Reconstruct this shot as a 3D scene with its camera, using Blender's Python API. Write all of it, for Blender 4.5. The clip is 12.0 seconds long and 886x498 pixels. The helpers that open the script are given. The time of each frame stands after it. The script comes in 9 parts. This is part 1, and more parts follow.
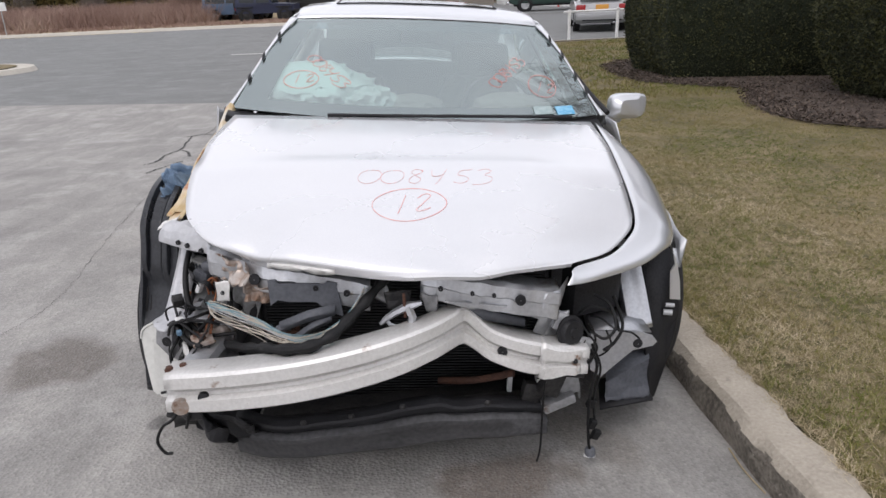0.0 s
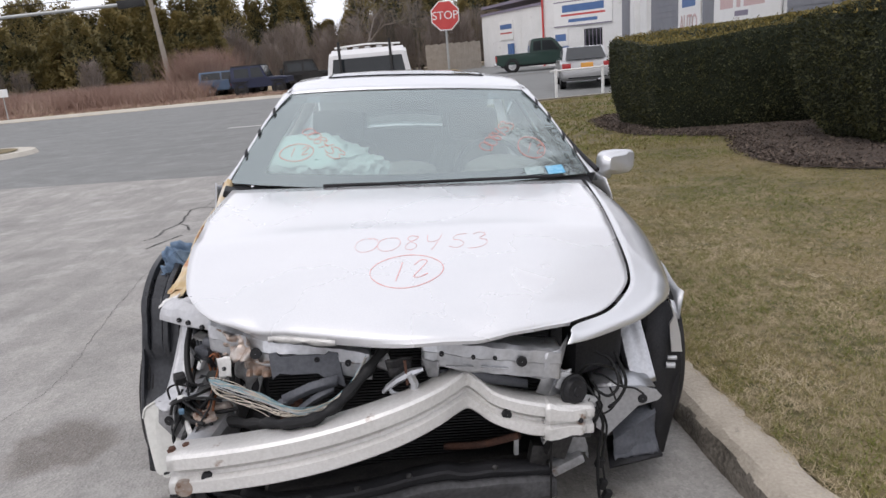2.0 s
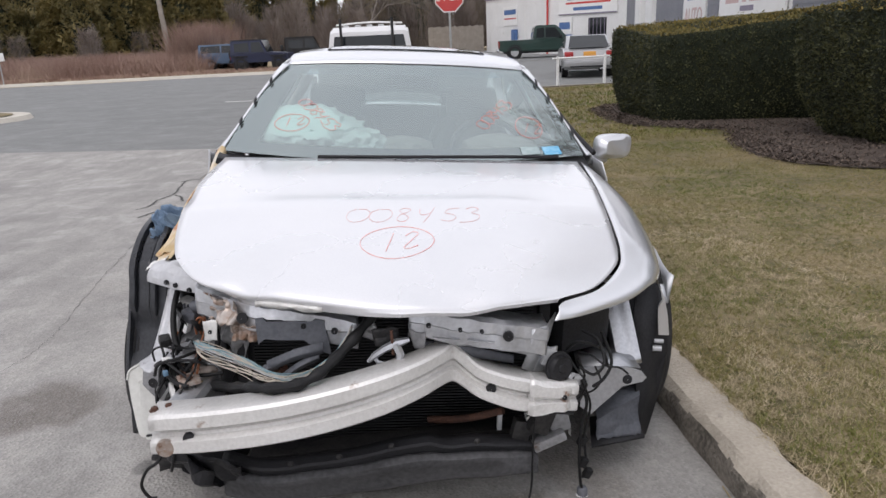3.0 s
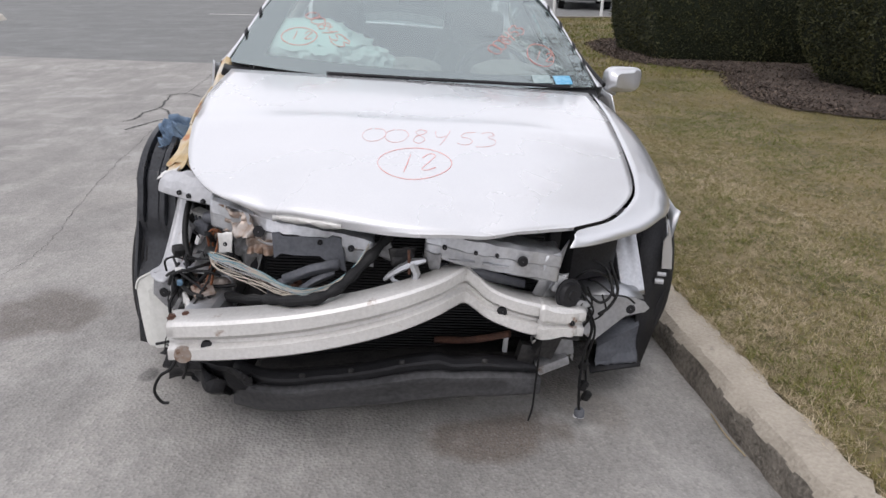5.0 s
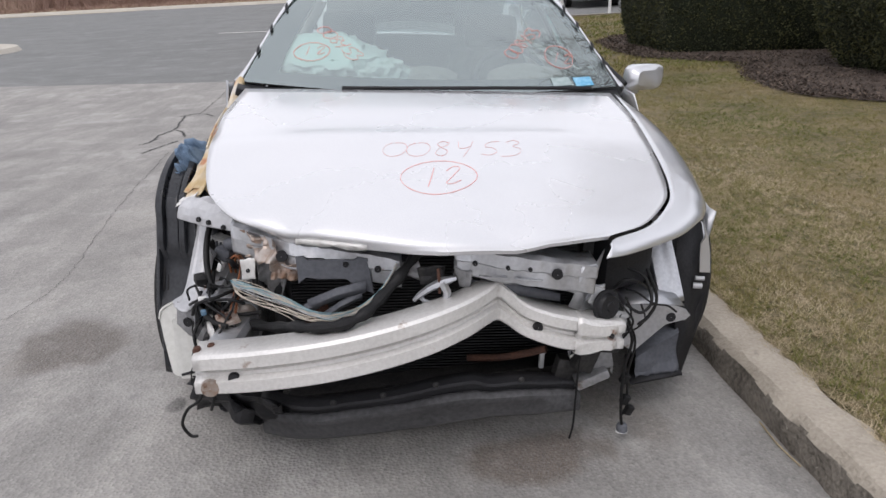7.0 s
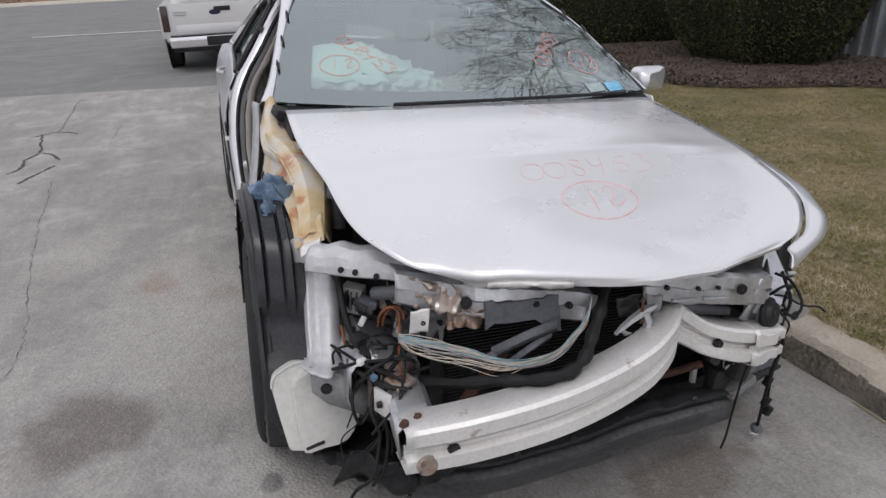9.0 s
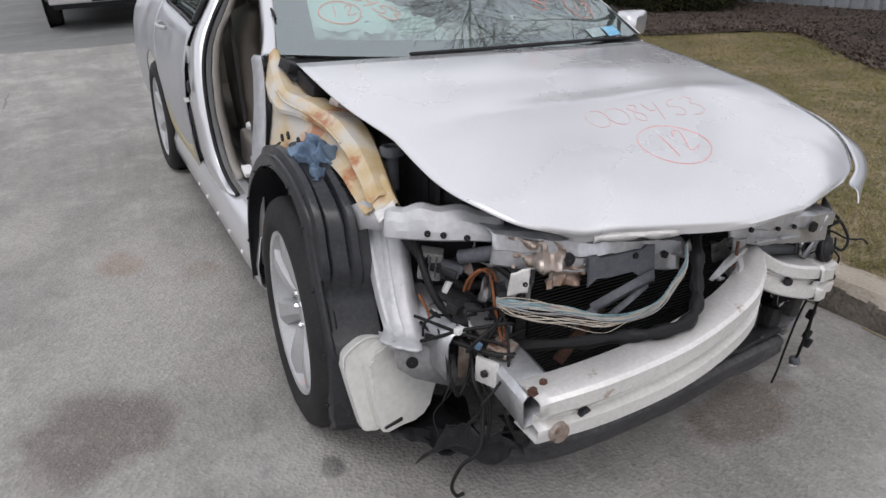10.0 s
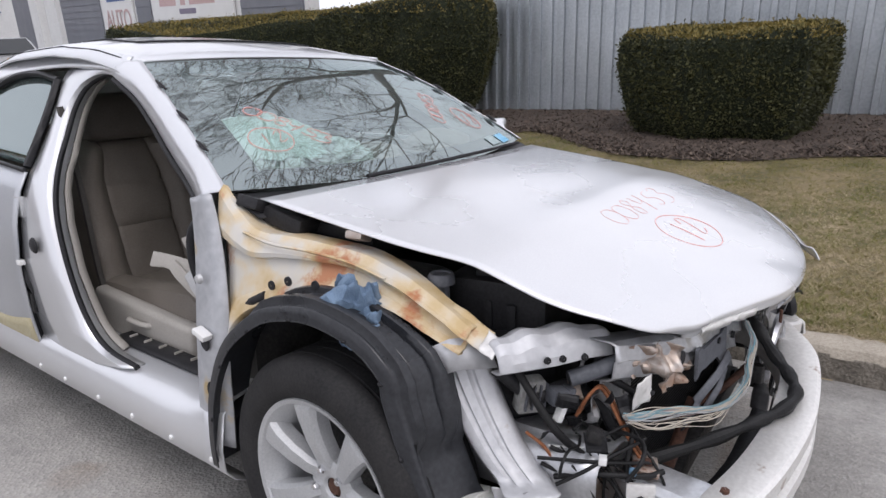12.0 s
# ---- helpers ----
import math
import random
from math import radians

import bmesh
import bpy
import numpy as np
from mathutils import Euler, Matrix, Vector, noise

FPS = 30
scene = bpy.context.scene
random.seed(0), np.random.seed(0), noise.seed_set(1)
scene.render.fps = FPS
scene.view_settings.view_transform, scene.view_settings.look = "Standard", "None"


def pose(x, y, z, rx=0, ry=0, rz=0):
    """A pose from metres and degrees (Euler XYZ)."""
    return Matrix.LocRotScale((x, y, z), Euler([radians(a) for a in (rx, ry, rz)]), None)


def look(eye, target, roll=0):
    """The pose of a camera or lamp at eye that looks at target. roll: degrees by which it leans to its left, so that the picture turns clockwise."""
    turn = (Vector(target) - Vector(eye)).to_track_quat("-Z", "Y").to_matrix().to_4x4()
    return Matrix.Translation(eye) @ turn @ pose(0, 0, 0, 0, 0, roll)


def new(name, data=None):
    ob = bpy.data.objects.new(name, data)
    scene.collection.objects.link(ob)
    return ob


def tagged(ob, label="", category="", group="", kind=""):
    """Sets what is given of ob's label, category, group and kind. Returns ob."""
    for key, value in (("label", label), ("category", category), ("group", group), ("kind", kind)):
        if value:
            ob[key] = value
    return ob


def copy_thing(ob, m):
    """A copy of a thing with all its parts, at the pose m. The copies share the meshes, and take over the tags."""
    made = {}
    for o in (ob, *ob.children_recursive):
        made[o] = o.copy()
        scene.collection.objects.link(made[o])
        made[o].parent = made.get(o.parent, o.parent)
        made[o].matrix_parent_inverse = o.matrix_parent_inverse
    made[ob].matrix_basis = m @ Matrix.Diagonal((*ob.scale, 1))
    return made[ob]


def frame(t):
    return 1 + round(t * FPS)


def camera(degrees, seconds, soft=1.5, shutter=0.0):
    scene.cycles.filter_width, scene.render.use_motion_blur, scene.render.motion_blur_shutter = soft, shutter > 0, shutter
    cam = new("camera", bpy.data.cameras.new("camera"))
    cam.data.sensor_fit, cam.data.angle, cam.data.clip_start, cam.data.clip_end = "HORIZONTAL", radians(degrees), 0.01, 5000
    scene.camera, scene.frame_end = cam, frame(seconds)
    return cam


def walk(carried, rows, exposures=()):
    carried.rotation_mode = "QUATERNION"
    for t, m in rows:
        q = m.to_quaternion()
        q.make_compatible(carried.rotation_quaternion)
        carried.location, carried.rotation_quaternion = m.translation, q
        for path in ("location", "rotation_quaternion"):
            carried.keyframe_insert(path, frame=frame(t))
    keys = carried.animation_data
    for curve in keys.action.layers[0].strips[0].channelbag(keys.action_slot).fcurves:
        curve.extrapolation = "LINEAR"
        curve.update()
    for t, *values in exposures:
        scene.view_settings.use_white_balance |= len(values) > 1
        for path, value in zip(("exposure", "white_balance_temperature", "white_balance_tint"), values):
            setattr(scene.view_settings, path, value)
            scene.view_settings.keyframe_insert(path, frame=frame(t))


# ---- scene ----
# ---- camera ----
cam = camera(67.6, 12.0)
PATH = [
    (0, -0.014, -1.261, 1.376, 68.22, 2.24, -4.38),
    (0.5, 0.011, -1.252, 1.396, 70.90, 5.49, -4.28),
    (1, 0.013, -1.265, 1.401, 72.46, 6.44, -4.90),
    (1.5, -0.001, -1.267, 1.406, 72.82, 5.78, -4.49),
    (2, -0.006, -1.276, 1.398, 73.24, 4.96, -5.31),
    (2.5, -0.010, -1.269, 1.378, 72.14, 3.12, -5.30),
    (2.7, 0.001, -1.277, 1.370, 72.01, 2.74, -5.12),
    (4.3, -0.059, -1.282, 1.348, 68.39, 1.70, -5.41),
    (4.5, -0.092, -1.295, 1.332, 66.13, -0.29, -8.00),
    (5, -0.098, -1.286, 1.347, 65.99, -0.62, -5.69),
    (5.5, -0.029, -1.285, 1.344, 68.67, 1.62, -3.43),
    (6, 0.003, -1.280, 1.337, 67.73, 2.05, -4.52),
    (6.5, 0.007, -1.269, 1.339, 67.86, 3.20, -4.06),
    (6.7, -0.027, -1.249, 1.342, 67.02, 2.92, -4.20),
    (8.3, -0.604, -0.935, 1.379, 65.55, 3.08, -14.26),
    (8.5, -0.663, -0.888, 1.388, 66.14, 6.12, -12.22),
    (9, -0.880, -0.866, 1.408, 65.54, 2.12, -20.07),
    (9.1, -0.936, -0.840, 1.419, 65.96, 0.44, -23.77),
    (9.5, -1.093, -0.815, 1.421, 61.82, -0.73, -24.33),
    (10, -1.232, -0.599, 1.377, 61.67, 1.62, -29.52),
    (10.5, -1.408, -0.494, 1.384, 64.28, -0.16, -39.80),
    (10.7, -1.508, -0.460, 1.368, 62.70, -2.00, -43.02),
    (10.8, -1.592, -0.431, 1.414, 61.20, -0.57, -42.86),
    (11, -1.620, -0.389, 1.398, 61.00, -3.09, -45.55),
    (11.5, -1.631, -0.146, 1.368, 62.65, 2.42, -50.94),
    (12, -1.673, 0.008, 1.371, 70.37, 1.88, -53.77),
]
walk(cam, [(t, pose(x, y, z, rx, ry, rz)) for t, x, y, z, rx, ry, rz in PATH], [(0, 0.0, 6500, 15), (6.5, 0.0, 6500, 15), (9, -0.29, 6500, 15), (10, -0.20, 6500, 14), (10.8, -0.06, 6480, 14), (11.5, 0.0, 6430, 15), (12, 0.03, 6400, 16)])

# ---- light: an overcast spring day ----
world = bpy.data.worlds.new("overcast_sky")
scene.world = world
world.use_nodes = True
wn, wl = world.node_tree.nodes, world.node_tree.links
wn.clear()
sky = wn.new("ShaderNodeTexSky")
sky.sky_type = "NISHITA"
sky.sun_disc = False
sky.sun_elevation = radians(48)
sky.sun_rotation = radians(200)
sky.dust_density = 6.0
cloud = wn.new("ShaderNodeTexNoise")
cloud.inputs["Scale"].default_value = 2.2
cloud.inputs["Detail"].default_value = 6
cloud_ramp = wn.new("ShaderNodeValToRGB")
cloud_ramp.color_ramp.elements[0].position = 0.3
cloud_ramp.color_ramp.elements[0].color = (0.80, 0.84, 0.90, 1)
cloud_ramp.color_ramp.elements[1].position = 0.7
cloud_ramp.color_ramp.elements[1].color = (0.98, 1.0, 1.04, 1)
cloud_gain = wn.new("ShaderNodeVectorMath")
cloud_gain.operation = "SCALE"
cloud_gain.inputs["Scale"].default_value = 12.9
mix_sky = wn.new("ShaderNodeMix")
mix_sky.data_type = "RGBA"
mix_sky.inputs["Factor"].default_value = 0.9
back = wn.new("ShaderNodeBackground")
back.inputs["Strength"].default_value = 0.1
sky_out = wn.new("ShaderNodeOutputWorld")
wl.new(cloud.outputs["Fac"], cloud_ramp.inputs["Fac"])
wl.new(cloud_ramp.outputs["Color"], cloud_gain.inputs[0])
wl.new(sky.outputs["Color"], mix_sky.inputs["A"])
wl.new(cloud_gain.outputs["Vector"], mix_sky.inputs["B"])
wl.new(mix_sky.outputs["Result"], back.inputs["Color"])
wl.new(back.outputs["Background"], sky_out.inputs["Surface"])

sun = new("sun", bpy.data.lights.new("sun", "SUN"))
sun.data.energy = 0.9
sun.data.angle = radians(25)
sun.data.color = (1.0, 0.98, 0.95)
sun.matrix_world = look((0, 0, 30), (8, 13, 0))
scene.view_settings.exposure = 0.0

# ---- materials ----
def mat(name, a, b=None, rough=0.5, metal=0.0, scale=6.0, fine=60.0, bump=0.0, coat=0.0, spots=None, trans=0.0, ior=1.45, alpha=1.0, contrast=0.5, per=0.0, rough2=None):
    """A surface whose colour wanders between a and b at two scales, with relief and, where given, worn spots of a third colour."""
    m = bpy.data.materials.new(name)
    m.use_nodes = True
    n, l = m.node_tree.nodes, m.node_tree.links
    p = n["Principled BSDF"]
    b = b or a
    tc = n.new("ShaderNodeTexCoord")
    n1, n2 = n.new("ShaderNodeTexNoise"), n.new("ShaderNodeTexNoise")
    n1.inputs["Scale"].default_value, n2.inputs["Scale"].default_value = scale, fine
    n1.inputs["Detail"].default_value, n2.inputs["Detail"].default_value = 5, 4
    for q in (n1, n2):
        l.new(tc.outputs["Object"], q.inputs["Vector"])
    add = n.new("ShaderNodeMath")
    add.operation = "MULTIPLY_ADD"
    add.inputs[1].default_value = 0.5
    l.new(n2.outputs["Fac"], add.inputs[0])
    half = n.new("ShaderNodeMath")
    half.operation = "MULTIPLY"
    half.inputs[1].default_value = 0.5
    l.new(n1.outputs["Fac"], half.inputs[0])
    l.new(half.outputs[0], add.inputs[2])
    ramp = n.new("ShaderNodeValToRGB")
    ramp.color_ramp.elements[0].position = 0.5 - contrast * 0.3
    ramp.color_ramp.elements[1].position = 0.5 + contrast * 0.3
    ramp.color_ramp.elements[0].color, ramp.color_ramp.elements[1].color = (*a, 1), (*b, 1)
    l.new(add.outputs[0], ramp.inputs["Fac"])
    colour = ramp.outputs["Color"]
    if per:
        info = n.new("ShaderNodeObjectInfo")
        hsv = n.new("ShaderNodeHueSaturation")
        mr = n.new("ShaderNodeMapRange")
        mr.inputs["To Min"].default_value, mr.inputs["To Max"].default_value = 1 - per, 1 + per
        l.new(info.outputs["Random"], mr.inputs["Value"])
        l.new(mr.outputs["Result"], hsv.inputs["Value"])
        l.new(colour, hsv.inputs["Color"])
        colour = hsv.outputs["Color"]
    if spots:
        sp_colour, sp_scale, sp_cut = spots
        n3 = n.new("ShaderNodeTexNoise")
        n3.inputs["Scale"].default_value = sp_scale
        n3.inputs["Detail"].default_value = 7
        n3.inputs["Roughness"].default_value = 0.65
        l.new(tc.outputs["Object"], n3.inputs["Vector"])
        r3 = n.new("ShaderNodeValToRGB")
        r3.color_ramp.elements[0].position, r3.color_ramp.elements[1].position = sp_cut, sp_cut + 0.08
        l.new(n3.outputs["Fac"], r3.inputs["Fac"])
        mx = n.new("ShaderNodeMix")
        mx.data_type = "RGBA"
        l.new(r3.outputs["Color"], mx.inputs["Factor"])
        l.new(colour, mx.inputs["A"])
        mx.inputs["B"].default_value = (*sp_colour, 1)
        colour = mx.outputs["Result"]
    l.new(colour, p.inputs["Base Color"])
    p.inputs["Metallic"].default_value = metal
    p.inputs["Roughness"].default_value = rough
    p.inputs["IOR"].default_value = ior
    p.inputs["Coat Weight"].default_value = coat
    p.inputs["Coat Roughness"].default_value = 0.04
    p.inputs["Transmission Weight"].default_value = trans
    p.inputs["Alpha"].default_value = alpha
    if rough2 is not None:
        rr = n.new("ShaderNodeMapRange")
        rr.inputs["From Min"].default_value, rr.inputs["From Max"].default_value = 0.35, 0.65
        rr.inputs["To Min"].default_value, rr.inputs["To Max"].default_value = rough, rough2
        l.new(n1.outputs["Fac"], rr.inputs["Value"])
        l.new(rr.outputs["Result"], p.inputs["Roughness"])
    if bump:
        bp = n.new("ShaderNodeBump")
        bp.inputs["Strength"].default_value = min(1.0, bump)
        bp.inputs["Distance"].default_value = 0.01
        l.new(n2.outputs["Fac"], bp.inputs["Height"])
        l.new(bp.outputs["Normal"], p.inputs["Normal"])
    return m


def glow(name, colour, strength):
    m = mat(name, colour)
    p = m.node_tree.nodes["Principled BSDF"]
    p.inputs["Emission Color"].default_value, p.inputs["Emission Strength"].default_value = (*colour, 1), strength
    return m


PAINT = mat("silver_paint", (0.64, 0.65, 0.67), (0.70, 0.71, 0.73), rough=0.28, metal=0.6, coat=0.9, scale=1.5, fine=900, rough2=0.36)
HOODP = mat("dusty_silver_paint", (0.645, 0.65, 0.667), (0.71, 0.715, 0.727), rough=0.23, metal=0.42, coat=0.8, scale=3, fine=300, rough2=0.34)
HOODP.node_tree.nodes["Principled BSDF"].inputs["Coat Roughness"].default_value = 0.14
# darker, duller copy of the body silver, for some side panels
PAINT_DULL = mat("dull_silver_paint", (0.44, 0.46, 0.49), (0.54, 0.55, 0.57), rough=0.34, metal=0.7, coat=0.4, scale=4, fine=200, rough2=0.55)
RAWSILVER = mat("inner_silver_paint", (0.38, 0.39, 0.41), (0.64, 0.65, 0.67), rough=0.28, metal=0.8, scale=9, fine=90, bump=0.06, rough2=0.5, contrast=0.8, spots=((0.20, 0.13, 0.09), 13, 0.63))
SCRAPED = mat("scraped_pale_silver", (0.40, 0.405, 0.42), (0.60, 0.605, 0.62), rough=0.42, metal=0.3, scale=7, fine=60, bump=0.05, rough2=0.55, contrast=0.8, spots=((0.30, 0.24, 0.19), 12, 0.66))
PILLARP = mat("primed_grey_pillar", (0.33, 0.34, 0.36), (0.52, 0.53, 0.55), rough=0.42, metal=0.3, scale=5, fine=40, rough2=0.6, contrast=0.8, spots=((0.47, 0.36, 0.19), 5, 0.57))
RUSTED = mat("rusty_torn_steel", (0.50, 0.47, 0.44), (0.30, 0.19, 0.13), rough=0.35, metal=0.7, scale=9, fine=60, bump=0.15, contrast=0.6, rough2=0.6, spots=((0.17, 0.075, 0.035), 14, 0.57))
# inner silver toned down: part of the bay's shade sits in this colour
DARKSIL = mat("darkened_spotted_silver", (0.20, 0.20, 0.205), (0.38, 0.38, 0.385), rough=0.5, metal=0.45, scale=11, fine=70, bump=0.15, contrast=0.6, rough2=0.7, spots=((0.10, 0.065, 0.045), 10, 0.60))
RUST = mat("rust", (0.045, 0.022, 0.016), (0.11, 0.05, 0.032), rough=0.85, scale=20, fine=160, bump=0.4)
RUSTPIPE = mat("orange_rust", (0.16, 0.055, 0.022), (0.30, 0.115, 0.05), rough=0.8, scale=20, fine=160, bump=0.3)
BEAM = mat("white_primer_beam", (0.60, 0.59, 0.57), (0.74, 0.73, 0.71), rough=0.35, metal=0.25, scale=5, fine=110, bump=0.06, contrast=0.45, rough2=0.55, spots=((0.26, 0.17, 0.12), 11, 0.62))
FILLER = mat("sanded_body_filler", (0.50, 0.34, 0.15), (0.62, 0.55, 0.42), rough=0.34, scale=4.6, fine=11, bump=0.0, contrast=0.7, rough2=0.62, spots=((0.42, 0.18, 0.085), 5.6, 0.565))
filler_ramp = [q for q in FILLER.node_tree.nodes if q.type == "VALTORGB"][0].color_ramp
filler_ramp.elements[0].color, filler_ramp.elements[1].color = (0.50, 0.50, 0.51, 1), (0.40, 0.27, 0.13, 1)
for f_pos, f_col in ((0.42, (0.57, 0.54, 0.48, 1)), (0.48, (0.59, 0.49, 0.34, 1)), (0.56, (0.51, 0.38, 0.20, 1))):
    filler_ramp.elements.new(f_pos).color = f_col
TANPRIMER = mat("tan_primer", (0.36, 0.31, 0.19), (0.45, 0.41, 0.28), rough=0.6, scale=6, fine=80)
BLACKPL = mat("black_plastic", (0.011, 0.011, 0.012), (0.027, 0.027, 0.030), rough=0.42, scale=8, fine=140, bump=0.08, rough2=0.6)
LINERPL = mat("dusty_black_liner", (0.013, 0.014, 0.017), (0.034, 0.036, 0.041), rough=0.18, scale=5, fine=90, bump=0.03, rough2=0.46, spots=((0.075, 0.073, 0.07), 6, 0.66))
VALANCE = mat("scuffed_grey_plastic", (0.042, 0.042, 0.044), (0.109, 0.109, 0.113), rough=0.6, scale=4, fine=70, bump=0.12, spots=((0.209, 0.209, 0.209), 7, 0.68))
GREYPL = mat("grey_plastic", (0.075, 0.08, 0.092), (0.125, 0.13, 0.145), rough=0.5, scale=7, fine=100, bump=0.06)
DARKMETAL = mat("dark_engine_metal", (0.016, 0.016, 0.018), (0.05, 0.048, 0.046), rough=0.5, metal=0.5, scale=12, fine=100, bump=0.2)
FINS = mat("radiator_fins", (0.017, 0.017, 0.018), (0.039, 0.039, 0.042), rough=0.55, metal=0.6, scale=6, fine=90)
RUBBER = mat("tyre_rubber", (0.014, 0.014, 0.015), (0.032, 0.031, 0.031), rough=0.75, scale=10, fine=150, bump=0.15)
ALLOY = mat("grey_alloy", (0.42, 0.43, 0.44), (0.54, 0.545, 0.55), rough=0.40, metal=0.4, scale=6, fine=200, rough2=0.5)
CHROME = mat("chrome", (0.8, 0.8, 0.82), rough=0.12, metal=1.0)
TANKPL = mat("milky_tank_plastic", (0.52, 0.52, 0.49), (0.64, 0.64, 0.61), rough=0.45, scale=6, fine=70, bump=0.05)
LEATHER = mat("beige_grey_leather", (0.115, 0.100, 0.084), (0.19, 0.168, 0.145), rough=0.48, scale=5, fine=220, bump=0.25, contrast=0.7, rough2=0.62)
HEADREST = mat("dark_brown_leather", (0.065, 0.055, 0.047), (0.10, 0.088, 0.076), rough=0.5, scale=6, fine=200, bump=0.2)
LEATHERD = mat("dark_grey_fabric", (0.06, 0.055, 0.05), (0.09, 0.085, 0.08), rough=0.8, scale=6, fine=200, bump=0.2)
TRIM = mat("beige_interior_trim", (0.33, 0.31, 0.28), (0.40, 0.38, 0.35), rough=0.6, scale=4, fine=180, bump=0.1)
AIRBAG = mat("airbag_nylon", (0.66, 0.78, 0.75), (0.82, 0.88, 0.86), rough=0.8, scale=9, fine=300, bump=0.2)
MARKER = mat("red_paint_marker", (0.74, 0.30, 0.28), (0.78, 0.58, 0.57), rough=0.6, scale=22, fine=120)
MARKERW = mat("pink_window_marker", (0.72, 0.30, 0.26), (0.80, 0.42, 0.38), rough=0.7, scale=30, fine=200)
RAG = mat("blue_denim_rag", (0.095, 0.15, 0.23), (0.22, 0.31, 0.42), rough=0.9, scale=14, fine=500, bump=0.3)
STICKER = mat("blue_sticker", (0.05, 0.32, 0.55), (0.3, 0.55, 0.7), rough=0.5, scale=30, fine=100)
WHITEPL = mat("white_plastic", (0.7, 0.7, 0.69), (0.78, 0.78, 0.77), rough=0.5, fine=80)
WIRES = [mat("beige_wire", (0.46, 0.40, 0.33), (0.60, 0.55, 0.47), rough=0.6), mat("teal_wire", (0.14, 0.28, 0.34), (0.28, 0.42, 0.46), rough=0.6),
         mat("pinkish_wire", (0.36, 0.24, 0.22), (0.48, 0.36, 0.33), rough=0.6), mat("grey_wire", (0.38, 0.39, 0.40), (0.56, 0.57, 0.57), rough=0.6)]
CABLE = mat("black_cable", (0.006, 0.006, 0.007), (0.016, 0.016, 0.016), rough=0.5, fine=200, bump=0.1)


def glass(name, tint, rough=0.0, dirt_haze=0.04, ior=1.75):
    """A thin pane: see-through with a tint, mirror-like at a slant, and a pale film: a little dust, and milky sky sheen
    painted in.
    """
    m = bpy.data.materials.new(name)
    m.use_nodes = True
    n, l = m.node_tree.nodes, m.node_tree.links
    n.clear()
    out = n.new("ShaderNodeOutputMaterial")
    tr, gl, di = n.new("ShaderNodeBsdfTransparent"), n.new("ShaderNodeBsdfGlossy"), n.new("ShaderNodeBsdfDiffuse")
    tr.inputs["Color"].default_value = (*tint, 1)
    gl.inputs["Roughness"].default_value = rough
    di.inputs["Color"].default_value = (0.55, 0.68, 0.67, 1)
    gl.inputs["Color"].default_value = (0.90, 1.0, 1.0, 1)
    fr = n.new("ShaderNodeFresnel")
    fr.inputs["IOR"].default_value = ior
    m1, m2 = n.new("ShaderNodeMixShader"), n.new("ShaderNodeMixShader")
    m1.inputs["Fac"].default_value = dirt_haze
    l.new(tr.outputs[0], m1.inputs[1])
    l.new(di.outputs[0], m1.inputs[2])
    l.new(fr.outputs[0], m2.inputs["Fac"])
    l.new(m1.outputs[0], m2.inputs[1])
    l.new(gl.outputs[0], m2.inputs[2])
    l.new(m2.outputs[0], out.inputs["Surface"])
    return m


GLASS = glass("windshield_glass", (0.70, 0.86, 0.83), dirt_haze=0.06, ior=3.4)
SIDEGLASS = glass("side_glass", (0.66, 0.78, 0.76), dirt_haze=0.10, ior=3.3)
for dull in (BLACKPL, CABLE, RUBBER, VALANCE, GREYPL):
    dull.node_tree.nodes["Principled BSDF"].inputs["Specular IOR Level"].default_value = 0.3
ROOFGLASS = mat("sunroof_glass", (0.30, 0.31, 0.33), (0.36, 0.37, 0.39), rough=0.08, metal=0.6, scale=2)
DARKGLASS = mat("dark_car_glass", (0.012, 0.015, 0.017), (0.02, 0.023, 0.025), rough=0.06, scale=3)

# ---- building blocks ----
def thing(name, m, label, category, group="", kind=""):
    ob = new(name)
    ob.matrix_world = m
    ob.empty_display_size = 0.2
    return tagged(ob, label, category, group, kind)


def put(name, me, material, parent=None, label="", smooth=True):
    ob = new(name, me)
    me.materials.append(material)
    if smooth:
        me.polygons.foreach_set("use_smooth", [True] * len(me.polygons))
    if parent is not None:
        ob.parent = parent
    if label:
        ob["label"] = label
    return ob


def part(name, bm, material, parent=None, label="", smooth=True, angle=35):
    me = bpy.data.meshes.new(name)
    bmesh.ops.recalc_face_normals(bm, faces=bm.faces)
    if smooth:
        for e in bm.edges:
            if len(e.link_faces) == 2 and e.calc_face_angle(0) > radians(angle):
                e.smooth = False
    bm.to_mesh(me)
    bm.free()
    return put(name, me, material, parent, label, smooth)


def spline(pts, k=6):
    """Catmull-Rom through the points, k steps for each span."""
    p = [Vector(q) for q in pts]
    p = [p[0] * 2 - p[1]] + p + [p[-1] * 2 - p[-2]]
    out = []
    for i in range(1, len(p) - 2):
        a, b, c, d = p[i - 1:i + 3]
        for j in range(k):
            t = j / k
            out.append(0.5 * ((2 * b) + (c - a) * t + (2 * a - 5 * b + 4 * c - d) * t * t + (3 * b - a - 3 * c + d) * t ** 3))
    out.append(p[-2])
    return out


def grid_bm(rows, wrap=False, bm=None):
    bm = bm or bmesh.new()
    vs = [[bm.verts.new(q) for q in r] for r in rows]
    for a, b in zip(vs, vs[1:]):
        n = len(a)
        for i in range(n if wrap else n - 1):
            j = (i + 1) % n
            try:
                bm.faces.new((a[i], a[j], b[j], b[i]))
            except ValueError:
                pass
    return bm


